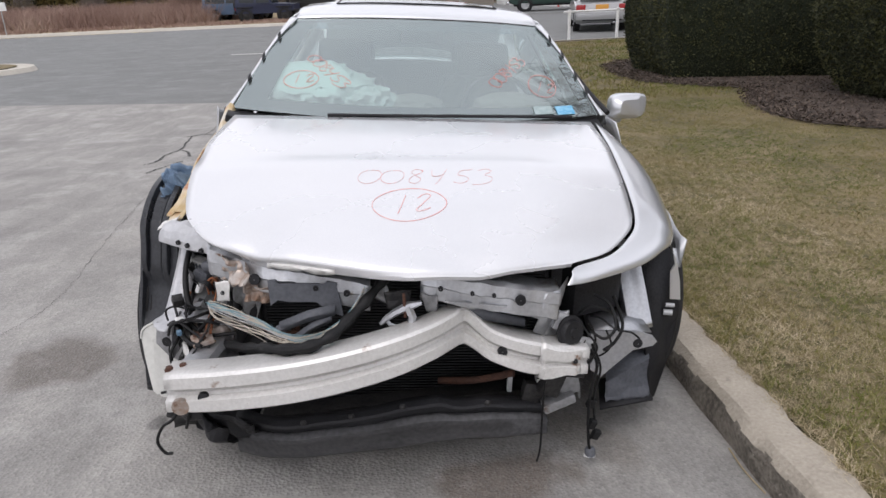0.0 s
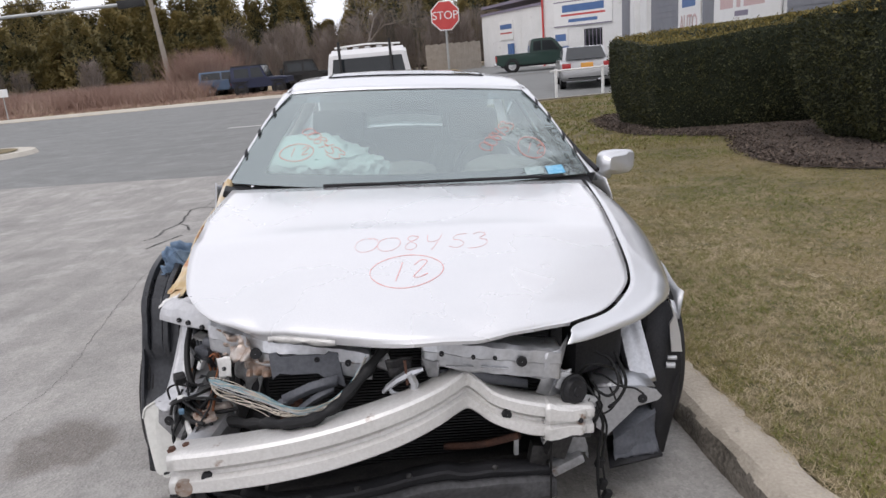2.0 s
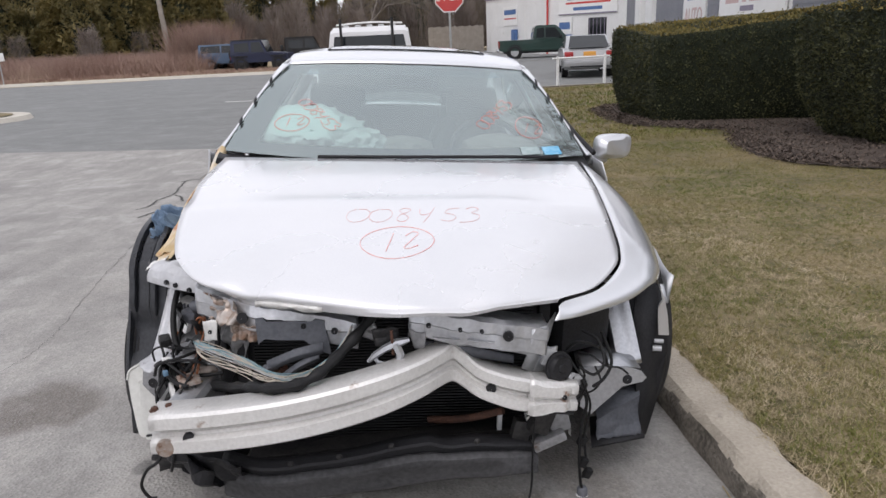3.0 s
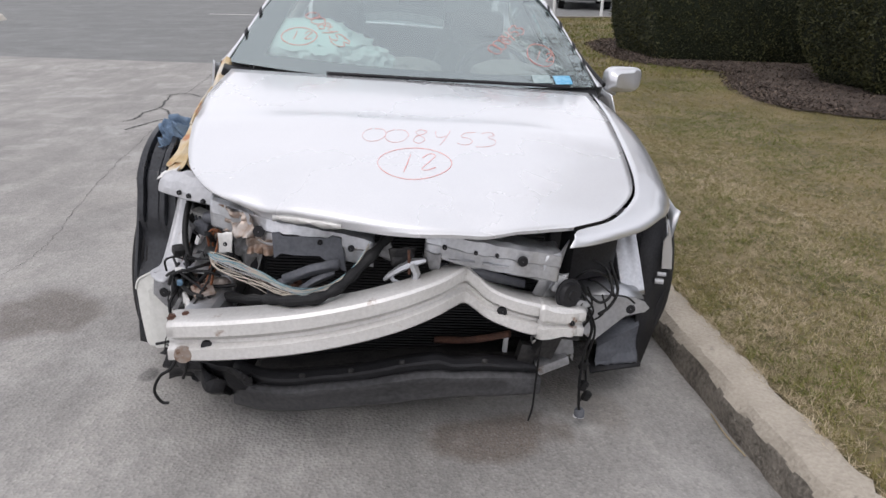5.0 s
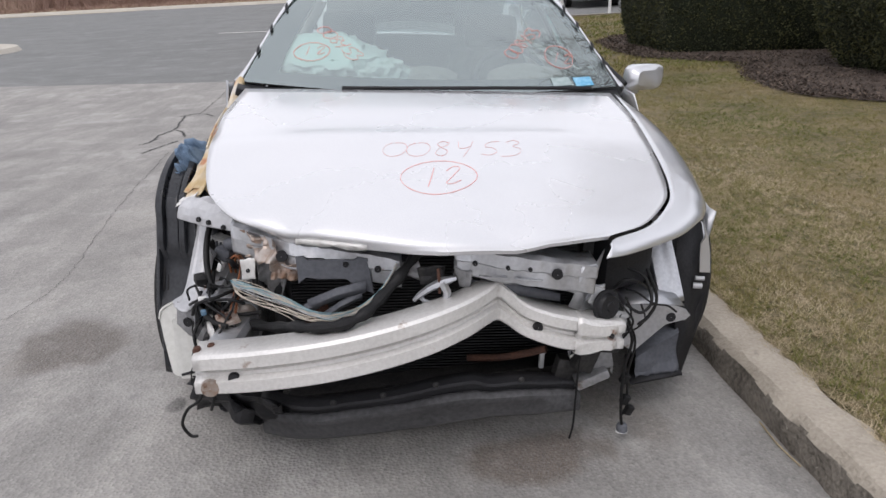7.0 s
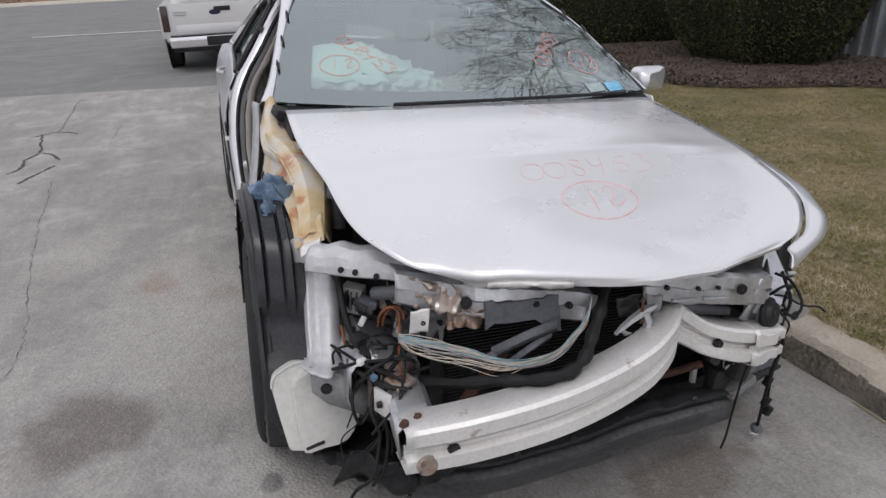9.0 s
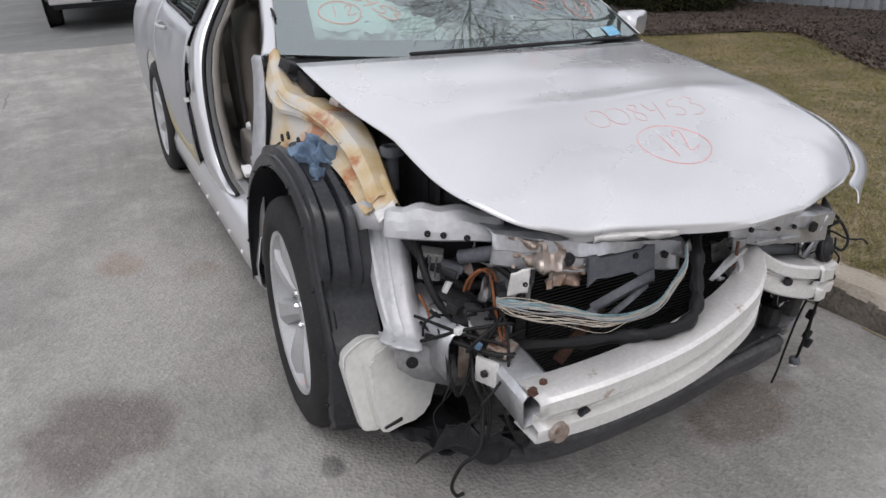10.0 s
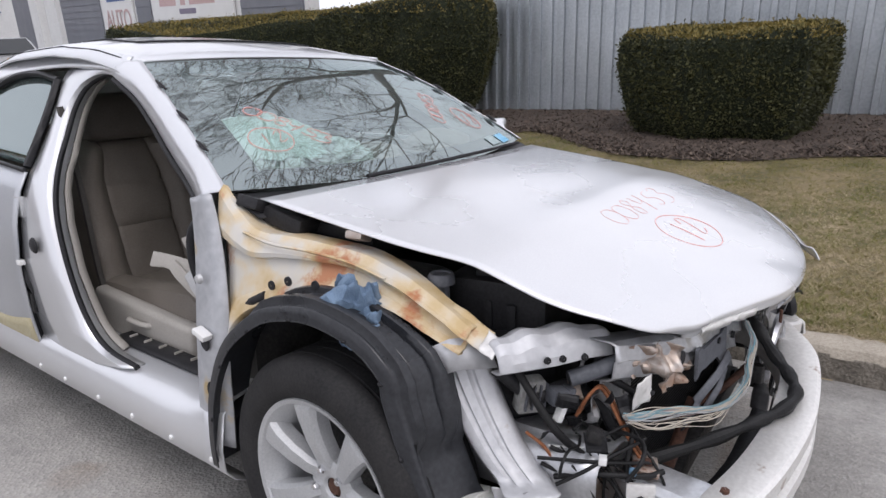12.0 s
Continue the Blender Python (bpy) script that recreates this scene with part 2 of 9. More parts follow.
def sheet(name, rows, material, parent=None, thick=0.004, label="", wrap=False):
    """A curved plate through rows of points, with real thickness."""
    ob = part(name, grid_bm(rows, wrap), material, parent, label, angle=50)
    mod = ob.modifiers.new("thickness", "SOLIDIFY")
    mod.thickness, mod.offset = thick, 0
    return ob


def tube_bm(bm, pts, r, sides=8, caps=True):
    pts = [Vector(p) for p in pts]
    n = len(pts)
    rad = r if isinstance(r, (list, tuple)) else [r] * n
    side, rings = None, []
    for i, p in enumerate(pts):
        d = (pts[min(i + 1, n - 1)] - pts[max(i - 1, 0)]).normalized()
        if side is None:
            side = d.orthogonal().normalized()
        side = (side - d * side.dot(d))
        side = side.normalized() if side.length > 1e-6 else d.orthogonal().normalized()
        up = d.cross(side)
        rings.append([bm.verts.new(p + (side * math.cos(a) + up * math.sin(a)) * rad[i]) for a in (2 * math.pi * j / sides for j in range(sides))])
    for a, b in zip(rings, rings[1:]):
        for j in range(sides):
            bm.faces.new((a[j], a[(j + 1) % sides], b[(j + 1) % sides], b[j]))
    if caps and sides > 2:
        bm.faces.new(rings[0][::-1])
        bm.faces.new(rings[-1])
    return bm


def tube(name, pts, r, material, parent=None, sides=8, smooth_k=6, label=""):
    pts = spline(pts, smooth_k) if smooth_k and len(pts) > 2 else pts
    return part(name, tube_bm(bmesh.new(), pts, r, sides), material, parent, label, angle=60)


def box_bm(bm, c, s, rot=(0, 0, 0), bevel=0.0, seg=2):
    m = Matrix.Translation(c) @ Euler([radians(a) for a in rot]).to_matrix().to_4x4() @ Matrix.Diagonal((*s, 1))
    r = bmesh.ops.create_cube(bm, size=1, matrix=m)
    if bevel:
        edges = list({e for v in r["verts"] for e in v.link_edges})
        bmesh.ops.bevel(bm, geom=edges, offset=bevel, segments=seg, affect="EDGES", profile=0.6)
    return bm


def box(name, c, s, material, parent=None, rot=(0, 0, 0), bevel=0.006, label="", seg=2):
    return part(name, box_bm(bmesh.new(), c, s, rot, bevel, seg), material, parent, label)


def lathe_bm(bm, profile, m, n=32, wrap=True):
    """Turns (radius, height) pairs about the z axis of m."""
    rings = [[m @ Vector((r * math.cos(2 * math.pi * j / n), r * math.sin(2 * math.pi * j / n), h)) for j in range(n)] for r, h in profile]
    return grid_bm(rings, True, bm)


def lathe(name, profile, m, material, parent=None, n=32, label=""):
    return part(name, lathe_bm(bmesh.new(), profile, m, n), material, parent, label)


def prism_bm(bm, outline, depth, m, bevel=0.0):
    """A flat outline (x, y) with depth along the z axis of m."""
    a = [bm.verts.new(m @ Vector((x, y, 0))) for x, y in outline]
    b = [bm.verts.new(m @ Vector((x, y, depth))) for x, y in outline]
    f0, f1 = bm.faces.new(a[::-1]), bm.faces.new(b)
    sides = [bm.faces.new((a[i], a[(i + 1) % len(a)], b[(i + 1) % len(a)], b[i])) for i in range(len(a))]
    if bevel:
        bmesh.ops.bevel(bm, geom=list(set(f0.edges) | set(f1.edges)), offset=bevel, segments=2, affect="EDGES")
    return bm


def smoothstep(a, b, v):
    t = max(0.0, min(1.0, (v - a) / (b - a)))
    return t * t * (3 - 2 * t)


def lerp(a, b, t):
    return a + (b - a) * t

# ---- the ground ----
CAR = pose(0, 0, 0, -2.78, 4.16, -0.2)   # the car stands on the cambered, falling edge of the street


def h_road(x, y):
    """Height of the street: it falls towards the kerb and towards the main road, which is level."""
    xe = x if x > -2.6 else -2.6 - 0.6 * (1 - math.exp((x + 2.6) / 0.6))
    plane = 0.038 - 0.03 * xe - 0.048 * max(y, -6)
    return lerp(plane, -0.33, smoothstep(4.0, 11.0, y))


KERB_X = 0.965


def kerb_line():
    pts = [(KERB_X, y) for y in (-14, -8, -4, -2, -1, 0, 0.5, 1, 1.5, 2, 3, 4, 5, 6, 8, 12, 15.0)]
    pts += [(KERB_X + 3 * (1 - math.cos(a)), 15.0 + 3.0 * math.sin(a)) for a in (math.pi / 2 * i / 9 for i in range(1, 10))]
    return pts + [(12, 18.0), (40, 18.0), (90, 18.0)]


def h_lawn(x, y):
    k = h_road(KERB_X, y) + 0.118
    rise = min(0.06, max(-0.24, -0.02 - 0.028 * y))
    n = noise.noise(Vector((x * 0.6, y * 0.6, 0))) * 0.02
    return lerp(k, rise + n, smoothstep(1.12, 4.0, x))


def road_material(name, a, b, stone, dirt_haze, stains=(), streak=(1.0, 0.28, 1.0), mottle=1.0):
    """Worn asphalt: aggregate of single stones, patches at a larger scale, and oil stains of their own shape, with the
    shade under the car painted in likewise.
    """
    m = bpy.data.materials.new(name)
    m.use_nodes = True
    n, l = m.node_tree.nodes, m.node_tree.links
    p = n["Principled BSDF"]
    tc = n.new("ShaderNodeTexCoord")
    pos = tc.outputs["Object"]

    def noise_at(scale, detail=4, rough=0.55):
        q = n.new("ShaderNodeTexNoise")
        q.inputs["Scale"].default_value, q.inputs["Detail"].default_value, q.inputs["Roughness"].default_value = scale, detail, rough
        l.new(pos, q.inputs["Vector"])
        return q.outputs["Fac"]

    def ramp(fac, p0, c0, p1, c1):
        r = n.new("ShaderNodeValToRGB")
        r.color_ramp.elements[0].position, r.color_ramp.elements[0].color = p0, (*c0, 1)
        r.color_ramp.elements[1].position, r.color_ramp.elements[1].color = p1, (*c1, 1)
        l.new(fac, r.inputs["Fac"])
        return r.outputs["Color"]

    def blend(fac, c1, c2, mode="MIX"):
        q = n.new("ShaderNodeMix")
        q.data_type, q.blend_type = "RGBA", mode
        for key, v in (("Factor", fac), ("A", c1), ("B", c2)):
            if isinstance(v, (float, int)):
                q.inputs[key].default_value = v
            elif isinstance(v, tuple):
                q.inputs[key].default_value = (*v, 1)
            else:
                l.new(v, q.inputs[key])
        return q.outputs["Result"]

    base = ramp(noise_at(1.1, 8, 0.68), 0.36, a, 0.64, b)
    stretch = n.new("ShaderNodeMapping")
    stretch.inputs["Scale"].default_value = streak
    l.new(pos, stretch.inputs["Vector"])
    for sc, amount in ((2.6, 0.62), (7.5, 0.5)):
        blot = n.new("ShaderNodeTexNoise")
        blot.inputs["Scale"].default_value, blot.inputs["Detail"].default_value, blot.inputs["Roughness"].default_value = sc, 6, 0.62
        l.new(stretch.outputs["Vector"], blot.inputs["Vector"])
        base = blend(amount * mottle, base, ramp(blot.outputs["Fac"], 0.36, (0.62, 0.62, 0.62), 0.64, (1.36, 1.35, 1.33)), "MULTIPLY")
    vor = n.new("ShaderNodeTexVoronoi")
    vor.inputs["Scale"].default_value = 90
    l.new(pos, vor.inputs["Vector"])
    grey = n.new("ShaderNodeRGBToBW")
    l.new(vor.outputs["Color"], grey.inputs["Color"])
    wob = n.new("ShaderNodeTexNoise")
    wob.inputs["Scale"].default_value, wob.inputs["Detail"].default_value = 6, 6
    l.new(pos, wob.inputs["Vector"])
    for (cx, cy, rx, ry, turn, colour, power) in stains:
        mp = n.new("ShaderNodeMapping")
        mp.vector_type = "TEXTURE"
        mp.inputs["Location"].default_value = (cx, cy, 0)
        mp.inputs["Rotation"].default_value = (0, 0, radians(turn))
        mp.inputs["Scale"].default_value = (rx, ry, 50)
        l.new(pos, mp.inputs["Vector"])
        ln = n.new("ShaderNodeVectorMath")
        ln.operation = "LENGTH"
        l.new(mp.outputs["Vector"], ln.inputs[0])
        ad = n.new("ShaderNodeMath")
        ad.operation = "MULTIPLY_ADD"
        ad.inputs[1].default_value = 1.3
        l.new(wob.outputs["Fac"], ad.inputs[0])
        l.new(ln.outputs["Value"], ad.inputs[2])
        sc = n.new("ShaderNodeMath")
        sc.operation = "MULTIPLY"
        sc.inputs[1].default_value = 0.4
        l.new(ad.outputs[0], sc.inputs[0])
        base = blend(ramp(sc.outputs[0], 0.54, (power,) * 3, 0.68, (0, 0, 0)), base, colour)
    stones = ramp(grey.outputs["Val"], 0.1, (0.5, 0.5, 0.5), 0.9, (1.55, 1.52, 1.48))
    base = blend(stone, base, stones, "MULTIPLY")
    chip = n.new("ShaderNodeTexVoronoi")
    chip.inputs["Scale"].default_value = 95
    l.new(pos, chip.inputs["Vector"])
    chip_grey = n.new("ShaderNodeSeparateColor")
    l.new(chip.outputs["Color"], chip_grey.inputs["Color"])
    pick = ramp(chip_grey.outputs["Red"], 0.66, (0, 0, 0), 0.95, (1, 1, 1))
    core = ramp(chip.outputs["Distance"], 0.30, (1, 1, 1), 0.48, (0, 0, 0))
    both = blend(1.0, pick, core, "MULTIPLY")
    both = blend(1.0, both, (stone * 0.5,) * 3, "MULTIPLY")
    base = blend(both, base, tuple(min(1, c * 1.75) for c in dirt_haze))
    base = blend(ramp(noise_at(260, 3), 0.3, (0, 0, 0), 0.7, (0.55, 0.55, 0.55)), base, dirt_haze)
    base = blend(ramp(noise_at(2.2, 9, 0.75), 0.52, (0, 0, 0), 0.68, (0.6, 0.6, 0.6)), base, tuple(min(1, c * 1.4) for c in b))
    l.new(base, p.inputs["Base Color"])
    p.inputs["Roughness"].default_value = 0.85
    bp = n.new("ShaderNodeBump")
    bp.inputs["Strength"].default_value, bp.inputs["Distance"].default_value = 0.5, 0.006
    l.new(vor.outputs["Distance"], bp.inputs["Height"])
    l.new(bp.outputs["Normal"], p.inputs["Normal"])
    return m


OIL = (0.055, 0.052, 0.048)
STAINS_AND_SHADE = [(-1.44, 1.16, 0.22, 0.26, 20, (0.09, 0.074, 0.062), 0.9), (-0.95, 2.10, 0.09, 0.10, 0, (0.17, 0.12, 0.075), 0.75), (0.22, 0.28, 0.24, 0.12, 10, (0.095, 0.07, 0.052), 0.9),
          (-1.6, 0.55, 0.16, 0.12, 0, (0.12, 0.11, 0.10), 0.4), (-0.89, 0.68, 0.035, 0.05, 0, (0.03, 0.03, 0.03), 0.9), (0.55, 0.45, 0.10, 0.2, 30, (0.14, 0.12, 0.10), 0.5),
          # first here: a broad grey ellipse painting in the shade under the car
          (0.1, 2.6, 0.9, 1.6, 0, (0.10, 0.10, 0.10), 0.45), (-1.15, 2.0, 0.35, 0.85, 10, (0.33, 0.315, 0.295), 0.55), (-1.7, 2.9, 0.22, 0.5, -15, (0.34, 0.325, 0.30), 0.5),
          (-1.75, 0.9, 0.25, 0.3, 0, (0.32, 0.305, 0.28), 0.4), (-1.05, 1.25, 0.12, 0.25, 30, (0.34, 0.325, 0.305), 0.5), (-1.05, 0.75, 0.03, 0.025, 0, (0.05, 0.05, 0.05), 0.8),
          (-1.30, 1.75, 0.42, 0.45, 25, (0.37, 0.36, 0.34), 0.5), (-1.25, 2.35, 0.10, 0.14, 0, (0.24, 0.16, 0.10), 0.6)]
STREET = road_material("old_light_asphalt", (0.205, 0.199, 0.190), (0.30, 0.292, 0.278), 0.42, (0.33, 0.318, 0.30), STAINS_AND_SHADE, mottle=0.75)
ASPHALT = road_material("grey_asphalt", (0.140, 0.145, 0.143), (0.172, 0.177, 0.174), 0.45, (0.20, 0.203, 0.20), streak=(0.12, 0.8, 1.0), mottle=0.45)
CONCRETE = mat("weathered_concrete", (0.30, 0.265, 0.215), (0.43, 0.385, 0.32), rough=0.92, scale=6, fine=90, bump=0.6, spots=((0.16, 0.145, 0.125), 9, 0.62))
KERBFACE = mat("dark_kerb_face", (0.085, 0.075, 0.062), (0.24, 0.215, 0.18), rough=0.95, scale=9, fine=75, bump=1.0, contrast=0.45, spots=((0.40, 0.37, 0.32), 38, 0.64))
PALECONC = mat("pale_concrete_edge", (0.42, 0.39, 0.34), (0.52, 0.49, 0.43), rough=0.9, scale=1.5, fine=20, bump=0.2)
SOIL = mat("lawn_soil", (0.082, 0.073, 0.031), (0.219, 0.170, 0.097), rough=0.95, scale=2.2, fine=28, bump=0.7, contrast=0.35)
DRY = mat("dry_verge", (0.22, 0.17, 0.10), (0.33, 0.26, 0.16), rough=0.95, scale=0.5, fine=8, bump=0.5)
MULCH = mat("dark_mulch", (0.035, 0.026, 0.02), (0.10, 0.075, 0.06), rough=0.95, scale=5, fine=60, bump=0.8)
LINEP = mat("road_paint", (0.62, 0.61, 0.58), (0.74, 0.73, 0.70), rough=0.8, scale=4, fine=60, spots=((0.2, 0.2, 0.2), 9, 0.6))
YELLOWP = mat("yellow_road_paint", (0.50, 0.40, 0.22), (0.58, 0.48, 0.28), rough=0.8, scale=4, fine=60)


def axis(*spans):
    out = []
    for a, b, n in spans:
        out += [a + (b - a) * i / n for i in range(n)]
    return out + [spans[-1][1]]


def field(name, xs, ys, h, material, lift=0.0, label="", category="ground"):
    ob = part(name, grid_bm([[(x, y, h(x, y) + lift) for x in xs] for y in ys]), material)
    return tagged(ob, label, category, kind="structure")


field("ground", axis((-900, -60, 6), (-60, 60, 30), (60, 900, 6)), axis((-400, -20, 5), (-20, 40, 30), (40, 1500, 10)),
      lambda x, y: -0.62, DRY, label="dry earth reaching to the horizon")


def seam_y(x):
    """Where the old street surface meets the newer one of the main road: a line slanting away."""
    return 9.75 + 0.24 * max(0.0, -0.8 - x)


road_xs, road_vs = axis((-14, -4, 20), (-4, KERB_X + 0.015, 26)), axis((-14, -3, 10), (-3, 4, 28), (4, 9.75, 14))
street_rows = [[(x, v if v < 4 else lerp(4, seam_y(x), (v - 4) / 5.75)) for x in road_xs] for v in road_vs]
tagged(part("road", grid_bm([[(x, y, h_road(x, y)) for x, y in r] for r in street_rows]), STREET), "old light grey asphalt street with oil stains", "road", kind="structure")
field("main_road", axis((-160, -14, 14), (-14, KERB_X + 0.015, 12), (KERB_X + 0.015, 18, 10), (18, 160, 12)), axis((9.6, 13, 6), (13, 37, 12)),
      lambda x, y: h_road(min(x, KERB_X), y) - 0.004, ASPHALT, label="darker grey asphalt main road", category="road")

# kerb: a row of cast concrete lengths with narrow joints
kerb = thing("kerb", Matrix(), "weathered concrete kerb along the street", "kerb", kind="structure")


def kerb_length(p, q, seed):
    rnd = random.Random(seed)
    d = (Vector(q) - Vector(p))
    steps = max(2, min(80, int(d.length / 0.04)))
    nrm = Vector((d.y, -d.x)).normalized()
    rows = []
    for i in range(steps + 1):
        s = lerp(0.006 / d.length, 1 - 0.006 / d.length, i / steps)
        c = Vector(p) + d * s
        z = h_road(KERB_X, c.y)
        w = [rnd.uniform(-0.006, 0.006) for _ in range(8)]
        chip = rnd.random()
        e = 0.018 + (0.02 if chip > 0.82 else 0)
        bite = lambda h: 0.016 * noise.noise(Vector((c.x * 9, c.y * 9, h * 30))) + 0.009 * noise.noise(Vector((c.x * 26, c.y * 26, h * 60 + 3)))
        e = 0.016 + 0.022 * max(0.0, noise.noise(Vector((c.x * 4, c.y * 4, 8)))) + 0.008 * rnd.random()
        prof = [(0.0, -0.08), (bite(0) * 0.5, 0.01), (bite(0.03), 0.035), (0.003 + bite(0.06), 0.065), (0.005 + bite(0.09), 0.09), (0.008 + bite(0.11) * 0.6 + e * 0.2, 0.118 - e), (0.014 + e, 0.120 + w[3] * 0.4), (0.09, 0.126 + w[4] * 0.3), (0.155 + w[5] * 2, 0.122 + w[6] * 0.4), (0.165, 0.05), (0.165, -0.08)]
        rows.append([(c.x + nrm.x * a, c.y + nrm.y * a, z + b) for a, b in prof])
    bm = grid_bm(rows)
    bm.verts.ensure_lookup_table()
    bm.normal_update()
    # steep faces, told by their normal, take the darker, rougher concrete
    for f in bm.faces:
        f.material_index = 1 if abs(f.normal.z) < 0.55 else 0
    n = len(rows[0])
    bm.faces.new([bm.verts[i] for i in range(n)])
    bm.faces.new([bm.verts[len(bm.verts) - n + i] for i in range(n)])
    return bm


line = [(KERB_X, y) for y in (-13.6, -10.6, -7.6, -4.6, -1.55, 1.5, 4.55, 7.6, 10.6, 12.9, 15.0)] + kerb_line()[17:]
for i, (p, q) in enumerate(zip(line, line[1:])):
    if p[0] < 41:
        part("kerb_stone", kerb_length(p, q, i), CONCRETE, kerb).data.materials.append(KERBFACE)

# lawn with its own edge at the kerb's back
kl = kerb_line()


def lawn_edge_y(x):
    """How far the lawn reaches towards the main road."""
    if x >= 3.97:
        return 17.85
    t = max(-1.0, min(1.0, 1 - (x - 1.12) / 2.85))
    return 15.0 + 2.85 * math.sin(math.acos(t))


xs = axis((1.12, 2.4, 12), (2.4, 12, 24), (12, 60, 8))
rows = []
for j in range(61):
    v = j / 60
    rows.append([(x, lerp(-14, lawn_edge_y(x), v), h_lawn(x, lerp(-14, lawn_edge_y(x), v))) for x in xs])
tagged(part("lawn", grid_bm(rows), SOIL), "patchy spring lawn, green and straw-coloured", "lawn", kind="structure")


def mulch_edge(y):
    """The near, wavy edge of the mulch bed."""
    pts = [(-3, 6.6), (0.35, 5.6), (0.85, 5.45), (1.4, 5.02), (2.0, 4.86), (2.7, 4.95), (3.15, 5.25), (3.65, 5.68), (4.2, 6.02), (4.6, 5.6), (5.1, 4.85), (5.6, 4.44), (6.2, 4.36), (7.0, 4.56), (8.0, 5.0), (8.4, 5.15), (9.0, 4.5), (9.5, 4.0), (10.5, 3.93), (11.8, 4.1), (13.0, 5.2)]
    for (a, xa), (b, xb) in zip(pts, pts[1:]):
        if a <= y <= b:
            return lerp(xa, xb, (y - a) / (b - a)) + 0.05 * noise.noise(Vector((y * 3, 0, 5))) + 0.025 * noise.noise(Vector((y * 11, 0, 5)))
    return pts[0][1] if y < pts[0][0] else pts[-1][1]


rows = []
for j in range(161):
    y = lerp(-3, 13, j / 160)
    x0 = mulch_edge(y)
    x1 = max(x0 + 0.3, 9.0)
    rows.append([(lerp(x0, x1, i / 24), y, h_lawn(lerp(x0, x1, i / 24), y) + 0.03 * smoothstep(0, 0.12, i / 24) + 0.012 + 0.014 * noise.noise(Vector((i * 1.3, y * 9, 2)))) for i in range(25)])
tagged(part("mulch_bed", grid_bm(rows), MULCH), "bed of dark shredded bark mulch under the hedges", "mulch", kind="structure")


def scatter_bm(count, place, size, tall, seed, lean=0.6, blades=3):
    """Many thin blades or chips in one mesh."""
    rnd = random.Random(seed)
    vs, fs = [], []
    for _ in range(count):
        spot = place(rnd)
        if spot is None:
            continue
        x, y, z = spot
        for _ in range(blades):
            a = rnd.uniform(0, 2 * math.pi)
            hgt, w = tall * rnd.uniform(0.5, 1.3), size * rnd.uniform(0.6, 1.4)
            ox, oy = rnd.uniform(-2, 2) * size * 3, rnd.uniform(-2, 2) * size * 3
            dx, dy = math.cos(a) * w, math.sin(a) * w
            lx, ly = rnd.uniform(-lean, lean) * hgt, rnd.uniform(-lean, lean) * hgt
            i = len(vs)
            vs += [(x + ox - dx, y + oy - dy, z), (x + ox + dx, y + oy + dy, z), (x + ox + lx, y + oy + ly, z + hgt)]
            fs.append((i, i + 1, i + 2))
    me = bpy.data.meshes.new("blades")
    me.from_pydata(vs, [], fs)
    return me


def leafy(name, cols, rough=0.7, patch=None):
    """Foliage colours that differ from leaf to leaf, and drift over the patch."""
    m = bpy.data.materials.new(name)
    m.use_nodes = True
    n, l = m.node_tree.nodes, m.node_tree.links
    p = n["Principled BSDF"]
    geo = n.new("ShaderNodeNewGeometry")
    ramp = n.new("ShaderNodeValToRGB")
    els = ramp.color_ramp.elements
    for i, c in enumerate(cols):
        e = els[i] if i < 2 else els.new(i / (len(cols) - 1))
        e.position = i / (len(cols) - 1)
        e.color = (*c, 1)
    fac = geo.outputs["Random Per Island"]
    if patch:
        tc = n.new("ShaderNodeTexCoord")
        nz = n.new("ShaderNodeTexNoise")
        nz.inputs["Scale"].default_value = patch
        nz.inputs["Detail"].default_value = 4
        l.new(tc.outputs["Object"], nz.inputs["Vector"])
        mr = n.new("ShaderNodeMapRange")
        mr.inputs["From Min"].default_value, mr.inputs["From Max"].default_value = 0.3, 0.7
        l.new(nz.outputs["Fac"], mr.inputs["Value"])
        av = n.new("ShaderNodeMath")
        av.operation = "MULTIPLY_ADD"
        av.inputs[1].default_value = 0.4
        l.new(fac, av.inputs[0])
        sc = n.new("ShaderNodeMath")
        sc.operation = "MULTIPLY"
        sc.inputs[1].default_value = 0.6
        l.new(mr.outputs["Result"], sc.inputs[0])
        l.new(sc.outputs[0], av.inputs[2])
        fac = av.outputs[0]
    l.new(fac, ramp.inputs["Fac"])
    l.new(ramp.outputs["Color"], p.inputs["Base Color"])
    p.inputs["Roughness"].default_value = rough
    return m


GRASS = leafy("patchy_grass", [(0.074, 0.106, 0.015), (0.138, 0.151, 0.025), (0.218, 0.180, 0.063), (0.392, 0.308, 0.175)], patch=0.75)
STRAW = leafy("straw_grass", [(0.197, 0.168, 0.087), (0.325, 0.267, 0.157), (0.476, 0.389, 0.255), (0.626, 0.534, 0.383)], patch=1.6)


def clump(x, y):
    """How thickly grass grows: tufts a hand across, thin patches between."""
    return 0.6 * noise.noise(Vector((x * 11, y * 11, 1))) + 0.5 * noise.noise(Vector((x * 27, y * 27, 6))) + 0.35 * noise.noise(Vector((x * 2.2, y * 2.2, 9)))


def grass_spot(rnd):
    x = 1.14 + 5.5 * rnd.random() ** 1.5
    y = rnd.uniform(-1.6, 9)
    if x > mulch_edge(y) - 0.02 or clump(x, y) < rnd.uniform(-0.35, 0.12):
        return None
    return x, y, h_lawn(x, y) - 0.004


